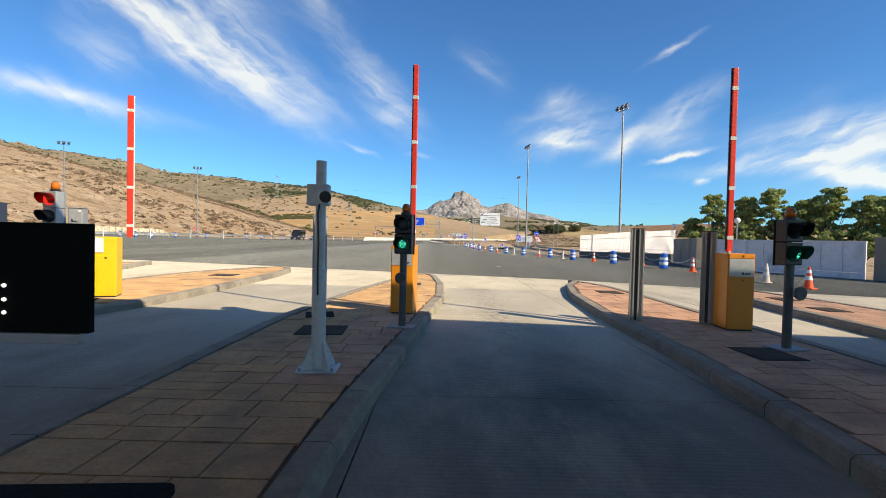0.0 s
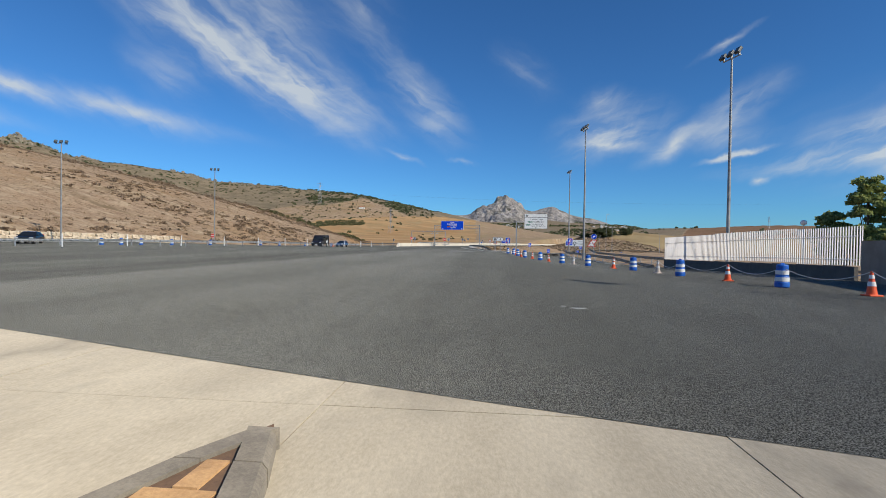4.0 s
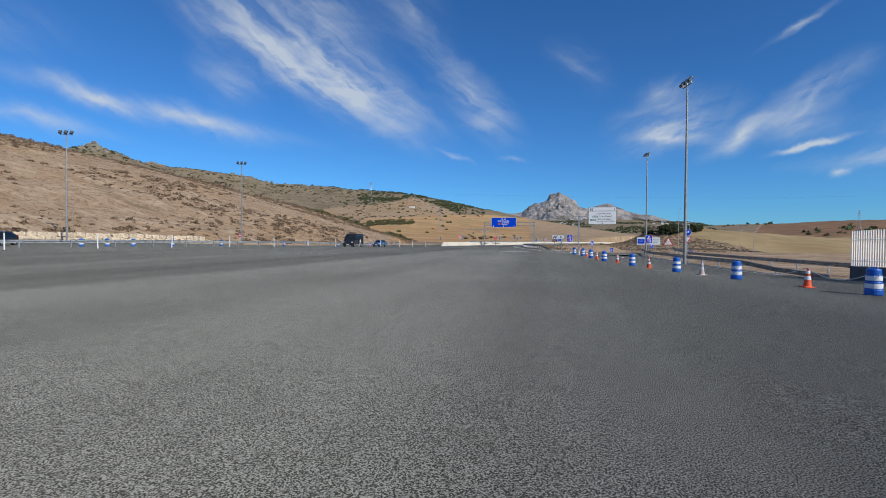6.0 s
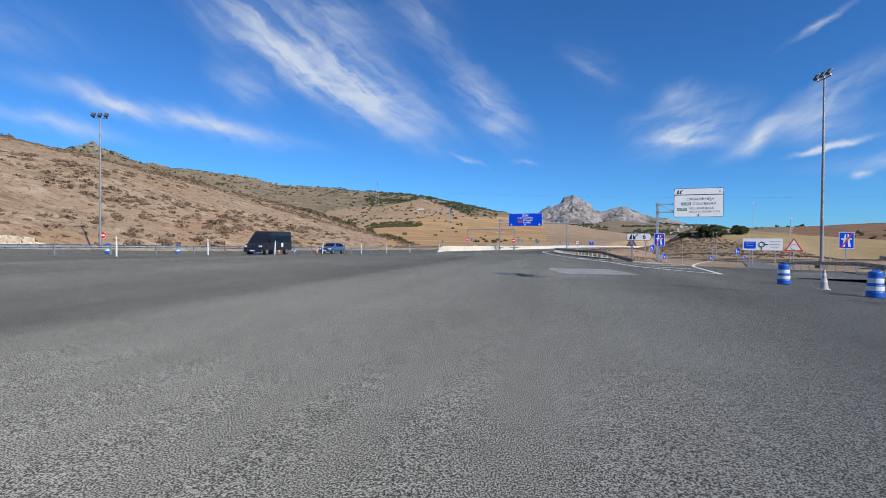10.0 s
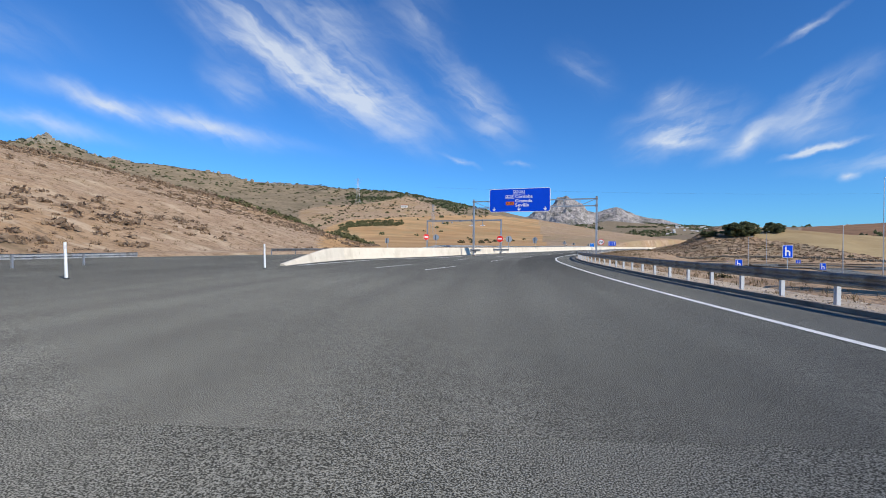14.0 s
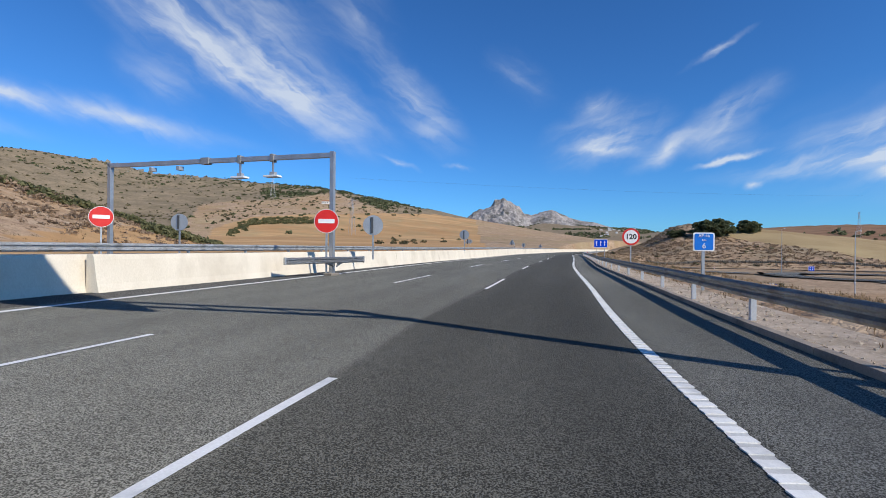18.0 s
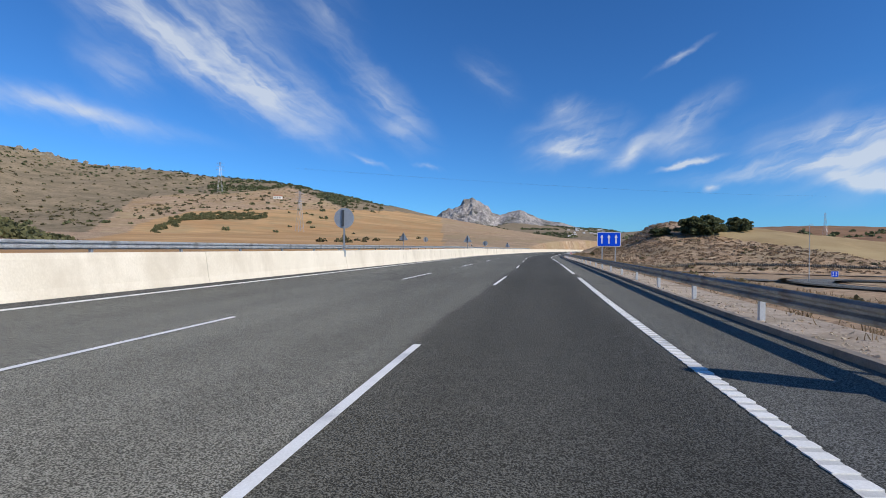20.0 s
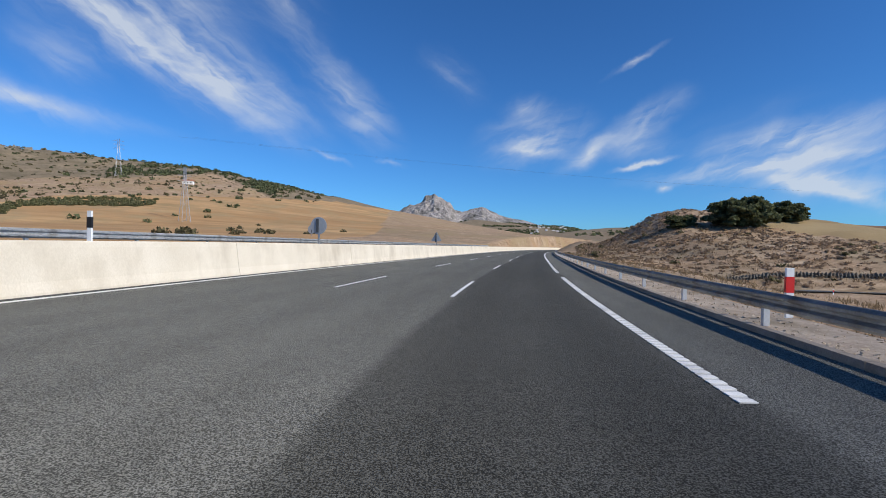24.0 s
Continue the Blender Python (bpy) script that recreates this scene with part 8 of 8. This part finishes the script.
scatter_mesh("ridge_trees", "line of dark trees on the field's crest", "trees", p, 2.0 + 2.2 * np.random.default_rng(15).random(len(p)), 24, OAK, 16, 0.9, 0.34)
p, g = places(16, -70, -25, 395, 520, 17, lambda x, y, g: g.random(len(x)) > 0.2)
scatter_mesh("field_bushes", "green bushes at the edge of the ochre field", "shrubs", p, 1.3 + 1.2 * g.random(len(p)), 50, SHRUB, 18, 0.85, 0.24)
p, g = places(6500, -150, 900, 1150, 2400, 19, lambda x, y, g: (ground_parts(x, y)[3] > 10) & (value_noise(x, y, 120) + 0.5 * g.random(len(x)) > 0.1))
scatter_mesh("olive_groves", "dark olive groves on the distant hills", "trees", p, 3 + 4.5 * g.random(len(p)), 8, OAK, 20, 0.6, 0.5)
p, g = places(900, 230, 1000, 700, 1400, 21, lambda x, y, g: (ground_parts(x, y)[4] > 9) & (value_noise(x, y, 100) > 0.15))
scatter_mesh("right_groves", "dark scrub on the far brown hill", "trees", p, 2 + 3 * g.random(len(p)), 8, OAK, 22, 0.6, 0.5)

# the mound beyond the slip road
on_mound = lambda x, y, g: (ground_parts(x, y)[5] > 0.4) & (x - edge_x(np.clip(y, 93, 729)) > 9) & (x < 97 + np.where(y < 404, 0.62 * (404 - y), 0.5 * (y - 404)))
p, g = places(15000, 25, 190, 345, 560, 23, on_mound)
scatter_mesh("mound_scrub", "dry brown scrub over the rough mound", "shrubs", p, 0.35 + 0.65 * g.random(len(p)) ** 2, 14, DRYBUSH, 24, 0.45, 0.32)
p, g = places(5000, 25, 190, 345, 560, 25, on_mound)
scatter_mesh("mound_grass", "dry grass heaps over the rough mound", "grass", p, 0.5 + 0.6 * g.random(len(p)), 9, DRYGRASS, 26, 0.5, 0.4, up=True)
p, g = places(300, 25, 170, 345, 520, 27, on_mound)
scatter_mesh("mound_shrubs", "low green shrubs on the mound", "shrubs", p, 0.6 + 0.7 * g.random(len(p)), 24, SHRUB, 28, 0.7, 0.28)

# verge beyond the crash barrier
def verge(x, y, g):
    d = x - edge_x(np.clip(y, 93, 729))
    return (d > 3.0) & (d < 3.4 + 16 * g.random(len(x)))


p, g = places(30000, -8, 60, 118, 420, 29, verge)
scatter_mesh("verge_grass", "dry grass and weeds on the motorway verge", "grass", p, 0.12 + 0.16 * g.random(len(p)), 16, DRYGRASS, 30, 0.9, 0.42, up=True)
p, g = places(260, -4, 60, 118, 420, 31, verge)
scatter_mesh("verge_weeds", "olive-brown weeds on the motorway verge", "shrubs", p, 0.2 + 0.3 * g.random(len(p)), 26, SHRUB, 32, 0.8, 0.26)
gr = np.random.default_rng(34)
vs, fs = [], []
for k in range(11000):
    y = gr.uniform(120, 330)
    x, y = beside(y, -edging_d(y) - 0.2 - 1.2 * gr.random() ** 1.4)
    s = 0.010 + 0.026 * gr.random() ** 2
    o = len(vs)
    q = gr.normal(size=(4, 3)) * s
    vs += [(x + q[i][0], y + q[i][1], 0.095 + q[i][2] * 0.6) for i in range(4)]
    fs += [(o, o + 1, o + 2), (o, o + 2, o + 3), (o, o + 3, o + 1), (o + 1, o + 3, o + 2)]
tagged(raw("verge_stones", vs, fs, ROCK), "loose pale stones along the verge", "stones", kind="stuff")


def leaf_tree(name, label, category, x, y, z, h, crown, material, seed, trunk_h, group, n_clumps=46, leafs=60, spread=1.0):
    """A tree: tapered trunk, forking limbs, crown of many loose leaf clumps with gaps."""
    th = thing(name, label, category, (x, y, z), rnd.uniform(0, 360), group)
    r = random.Random(seed)
    bm = rods(((0, 0, -0.3), (0.1, 0.05, trunk_h), 0.035 * h * 0.55 + 0.06, 0.03 * h * 0.5), seg=10)
    part("trunk", bm, BARK, th)
    bm = bmesh.new()
    centres = []
    for i in range(n_clumps):
        a, u = r.uniform(0, 2 * math.pi), r.random() ** 0.6
        zz = r.uniform(0, 1)
        lim = crown * spread * (0.45 + 0.75 * math.sin(math.pi * min(1, 0.18 + 0.80 * zz))) * (0.8 + 0.4 * r.random())
        centres.append((lim * u * math.cos(a), lim * u * math.sin(a), trunk_h * 0.75 + zz * (h - trunk_h * 0.75)))
        if i % 4 == 0:
            rod(bm, (0.05, 0.03, trunk_h * r.uniform(0.6, 1.0)), tuple(0.8 * c for c in centres[-1][:2]) + (centres[-1][2],), 0.05, 0.02, seg=6)
    part("limb", bm, BARK, th)
    sizes = [crown * r.uniform(0.20, 0.36) for _ in centres]
    scatter_mesh("crown", "", "", np.array(centres), np.array(sizes), leafs, material, seed, 0.85, 0.24, parent=th)
    return th


for i, (x, y, h, c) in enumerate(((31.6, 55.2, 7.2, 1.75), (34.3, 53.6, 6.9, 1.7), (36.4, 52.2, 7.7, 1.8), (38.5, 50.6, 6.6, 1.6), (40.3, 49.2, 7.8, 1.85), (42.6, 47.6, 6.6, 1.7), (45, 46, 7.4, 1.8), (47.5, 43.5, 7.0, 1.8), (37, 58, 6.6, 2.0), (42.5, 55, 6.8, 2.0), (47, 51, 6.9, 2.0), (30.4, 57.6, 4.6, 1.5))):
    leaf_tree("pine_tree", "rounded green pine tree behind the yard wall", "tree", x, y, -0.3, h, c, PINE, 100 + i, 1.2, "pines behind the yard", 80, 90, 0.85)
for i, (x, y) in enumerate(((29.4, 54.5), (31.2, 53.3), (33.4, 52.0), (36.0, 50.2), (38.6, 48.0), (41.2, 46.0), (43.6, 43.8))):
    leaf_tree("hedge_bush", "clipped green bush behind the yard gate", "bush", x, y, -0.3, 3.1, 1.25, PINE, 150 + i, 0.5, "bushes behind the yard", 40, 110, 1.0)
for i, (x, y, h, c) in enumerate(((90, 404, 6.6, 4.3), (95.5, 403, 7.2, 4.6), (100.5, 405.5, 6.0, 4.0), (112.5, 411, 5.4, 3.6), (116, 413, 4.6, 3.2), (79, 409, 3.6, 2.4), (82.5, 409, 3.0, 2.0))):
    leaf_tree("holm_oak", "dense dark evergreen oak on the crest of the mound", "tree", x, y, float(ground_height(x, y)) - 0.4, h, c, OAK, 200 + i, 0.6, "oaks on the mound", 80, 110, 0.95)

# limestone outcrops on the far hill
def outcrop(name, label, spots, seed):
    g = np.random.default_rng(seed)
    vs, fs = [], []
    for a, e, d, wide, n, lift in spots:
        cx, cy, _ = polar(a, e, d)
        for k in range(n):
            ox, oy = g.normal(0, wide, 2)
            s = (1.2 + 3.2 * g.random() ** 2)
            x, y = cx + ox, cy + oy
            z = float(ground_height(x, y)) + lift * math.exp(-(ox * ox + oy * oy) / (2 * (0.6 * wide) ** 2)) * g.uniform(0.2, 1.0)
            o = len(vs)
            q = np.array([(1, 0, -0.8), (-0.5, 0.9, -0.8), (-0.5, -0.9, -0.8), (0.1, 0.1, 0.8), (0.6, 0.6, 0.3), (-0.6, 0.1, 0.4)]) * s + g.normal(size=(6, 3)) * 0.3 * s
            vs += [tuple(q[i] + (x, y, z)) for i in range(6)]
            fs += [(o, o + 2, o + 3), (o, o + 3, o + 4), (o, o + 4, o + 1), (o + 1, o + 4, o + 5), (o + 4, o + 3, o + 5), (o + 1, o + 5, o + 2), (o + 2, o + 5, o + 3), (o, o + 1, o + 2)]
    tagged(raw(name, vs, fs, HILLROCK), label, "rocks", kind="stuff")


outcrop("hill_outcrop", "grey-tan limestone outcrops on the far hill crest", ((-52.0, 9, 868, 15, 190, 9.0), (-50.6, 8.5, 868, 14, 90, 3.0), (-54, 8.5, 875, 12, 40, 0.0), (-46.5, 8.4, 880, 9, 40, 0.0), (-36, 7.2, 890, 22, 110, 0.0), (-31, 7.0, 880, 20, 70, 0.0)), 41)

# rock revetment at the foot of the slope
rocks = thing("rock_revetment", "revetment of stacked pale limestone boulders", "rock wall", kind="structure")
shapes = []
for k in range(5):
    bm = bmesh.new()
    bmesh.ops.create_cube(bm, size=1.0, matrix=Matrix.Diagonal((0.9, 1.12, 0.92, 1)))
    bmesh.ops.subdivide_edges(bm, edges=bm.edges[:], cuts=2, use_grid_fill=True)
    for v in bm.verts:
        n_ = v.co.normalized()
        v.co += n_ * 0.26 * noise.noise(v.co * 1.9 + Vector((k * 7, k * 3, 0))) - n_ * 0.22 * max(0.0, v.co.length - 0.62)
    me = bpy.data.meshes.new("boulder")
    bm.to_mesh(me)
    bm.free()
    me.materials.append(ROCK)
    shapes.append(me)
line = smooth_path([(-100, 10), (-92, 40), (-84, 62), (-76, 86), (-66, 113)], 1.3)
for row in range(2):
    for i, (x, y) in enumerate(line):
        if row and i > len(line) - 2:
            continue
        b = new("boulder", shapes[(i * 3 + row) % 5])
        b.parent = rocks
        turn_b = math.degrees(math.atan2(line[min(i + 1, len(line) - 1)][1] - line[i - 1][1], line[min(i + 1, len(line) - 1)][0] - line[i - 1][0])) if i else 75
        b.matrix_basis = pose(x - 0.45 * row + rnd.uniform(-0.12, 0.12), y + 0.62 * row, float(plaza_z(x, y)) + 0.34 + 0.74 * row + rnd.uniform(-0.06, 0.06), rnd.uniform(-9, 9), rnd.uniform(-9, 9), turn_b - 90 + rnd.uniform(-14, 14)) @ Matrix.Diagonal((0.9, rnd.uniform(0.86, 1.12), rnd.uniform(0.70, 0.86), 1))
vs, fs = [], []
for x, y in smooth_path([(52, 362), (70, 361), (95, 354), (130, 345), (165, 335)], 0.55):
    for row in range(2):
        s = 0.40 + 0.24 * gr.random()
        o = len(vs)
        q = np.array([(1, 0, -0.5), (-0.5, 0.9, -0.5), (-0.5, -0.9, -0.5), (0.1, 0, 0.5), (0.5, 0.6, 0.35)]) * s + gr.normal(size=(5, 3)) * 0.07
        vs += [tuple(q[i] + (x, y, float(ground_height(x, y)) + 0.2 + 0.42 * row)) for i in range(5)]
        fs += [(o, o + 1, o + 2), (o, o + 4, o + 3), (o, o + 1, o + 4), (o + 1, o + 3, o + 4), (o + 1, o + 2, o + 3), (o, o + 3, o + 2)]
# the whole wall takes the stone darkened for its shaded side
tagged(raw("dry_stone_wall", vs, fs, ROCKSHADED), "low dry-stone wall in the dark tones of its shaded side along the country road", "stone wall", kind="stuff")


# electricity pylons and their wires
def pylon(x, y, h, turn):
    th = thing("pylon", "slender grey lattice electricity pylon", "pylon", (x, y, float(ground_height(x, y)) - 0.5), turn, group="pylons")
    bm = bmesh.new()
    w0, w1 = h * 0.075, h * 0.018
    lv = [i / 7 for i in range(8)]
    wid = lambda t: w0 + (w1 - w0) * min(1, t * 1.25)
    for a, b in zip(lv, lv[1:]):
        for sx, sy in ((1, 1), (1, -1), (-1, -1), (-1, 1)):
            rod(bm, (sx * wid(a), sy * wid(a), a * h), (sx * wid(b), sy * wid(b), b * h), 0.09, seg=4)
            tx, ty = (-sy, sx)
            rod(bm, (sx * wid(a), sy * wid(a), a * h), (tx * wid(b), ty * wid(b), b * h), 0.05, seg=4)
    part("lattice", bm, GALV, th)
    for t in (0.74, 0.84, 0.94):
        part("crossarm", rods(((-h * 0.13, 0, h * t), (h * 0.13, 0, h * t), 0.09, 0.09), ((-h * 0.13, 0, h * t), (0, 0, h * t + 1.2), 0.05, 0.05), ((h * 0.13, 0, h * t), (0, 0, h * t + 1.2), 0.05, 0.05), seg=4), GALV, th)
    return Vector((x, y, float(ground_height(x, y)))), h


for v in ((-256, 719, 34, 40), (-104, 520, 27, 50), (420, 760, 30, 30), (183, 288, 24, 60)):
    pylon(*v)
for a, b in (((-104, 520, 26), (420, 760, 40)), ((-256, 719, 78), (-104, 520, 30))):
    for o in (-3.2, 3.2):
        bm = bmesh.new()
        pts = []
        for k in range(17):
            t = k / 16
            pts.append((a[0] + (b[0] - a[0]) * t + o, a[1] + (b[1] - a[1]) * t, a[2] + (b[2] - a[2]) * t + 26 * (1 if a[2] < 40 and b[0] > 0 else 0) - 40 * 0.35 * t * (1 - t)))
        for p_, q_ in zip(pts, pts[1:]):
            rod(bm, p_, q_, 0.018, seg=4, caps=False)
        tagged(linked("power_line", bm, DARKGREY), "thin sagging power line between pylons", "power line", group="power lines")


# white farmhouses and the far village
def house(x, y, w, d, h, turn):
    z = float(ground_height(x, y))
    th = thing("farmhouse", "small whitewashed farmhouse with a clay tile roof", "house", (x, y, z - 0.3), turn, group="farmhouses")
    part("walls", boxes((-w / 2, w / 2, -d / 2, d / 2, 0, h)), WHITEWASH, th)
    bm = bmesh.new()
    v = [bm.verts.new(c) for c in ((-w / 2 - 0.3, -d / 2 - 0.3, h), (w / 2 + 0.3, -d / 2 - 0.3, h), (w / 2 + 0.3, d / 2 + 0.3, h), (-w / 2 - 0.3, d / 2 + 0.3, h), (-w / 2 - 0.3, 0, h + d * 0.28), (w / 2 + 0.3, 0, h + d * 0.28))]
    for f in ((0, 1, 5, 4), (2, 3, 4, 5), (0, 4, 3), (1, 2, 5), (0, 3, 2, 1)):
        bm.faces.new([v[i] for i in f])
    part("roof", bm, ROOFTILE, th)
    for k in (-1, 0, 1):
        part("window", boxes((k * w * 0.3 - 0.5, k * w * 0.3 + 0.5, -d / 2 - 0.04, -d / 2 + 0.02, h * 0.35, h * 0.7)), DARKGREY, th)


house(-182, 690, 8, 5, 2.8, 10)
p, g = places(620, 60, 620, 1400, 2250, 35, lambda x, y, g: (value_noise(x, y, 260) + 0.5 * g.random(len(x)) > 0.22) & (ground_parts(x, y)[3] > 12))
vs, fs = [], []
for c in p:
    w, d, h = 3 + 4 * gr.random(), 3 + 3 * gr.random(), 3.5 + 3 * gr.random()
    o = len(vs)
    vs += [(c[0] + sx * w, c[1] + sy * d, c[2] + sz * h - 1) for sz in (0, 1) for sx, sy in ((-1, -1), (1, -1), (1, 1), (-1, 1))]
    fs += [tuple(o + i for i in f) for f in ((0, 1, 5, 4), (1, 2, 6, 5), (2, 3, 7, 6), (3, 0, 4, 7), (4, 5, 6, 7))]
tagged(raw("far_village", vs, fs, WHITEWASH), "white houses of a distant hillside village", "houses", kind="stuff")
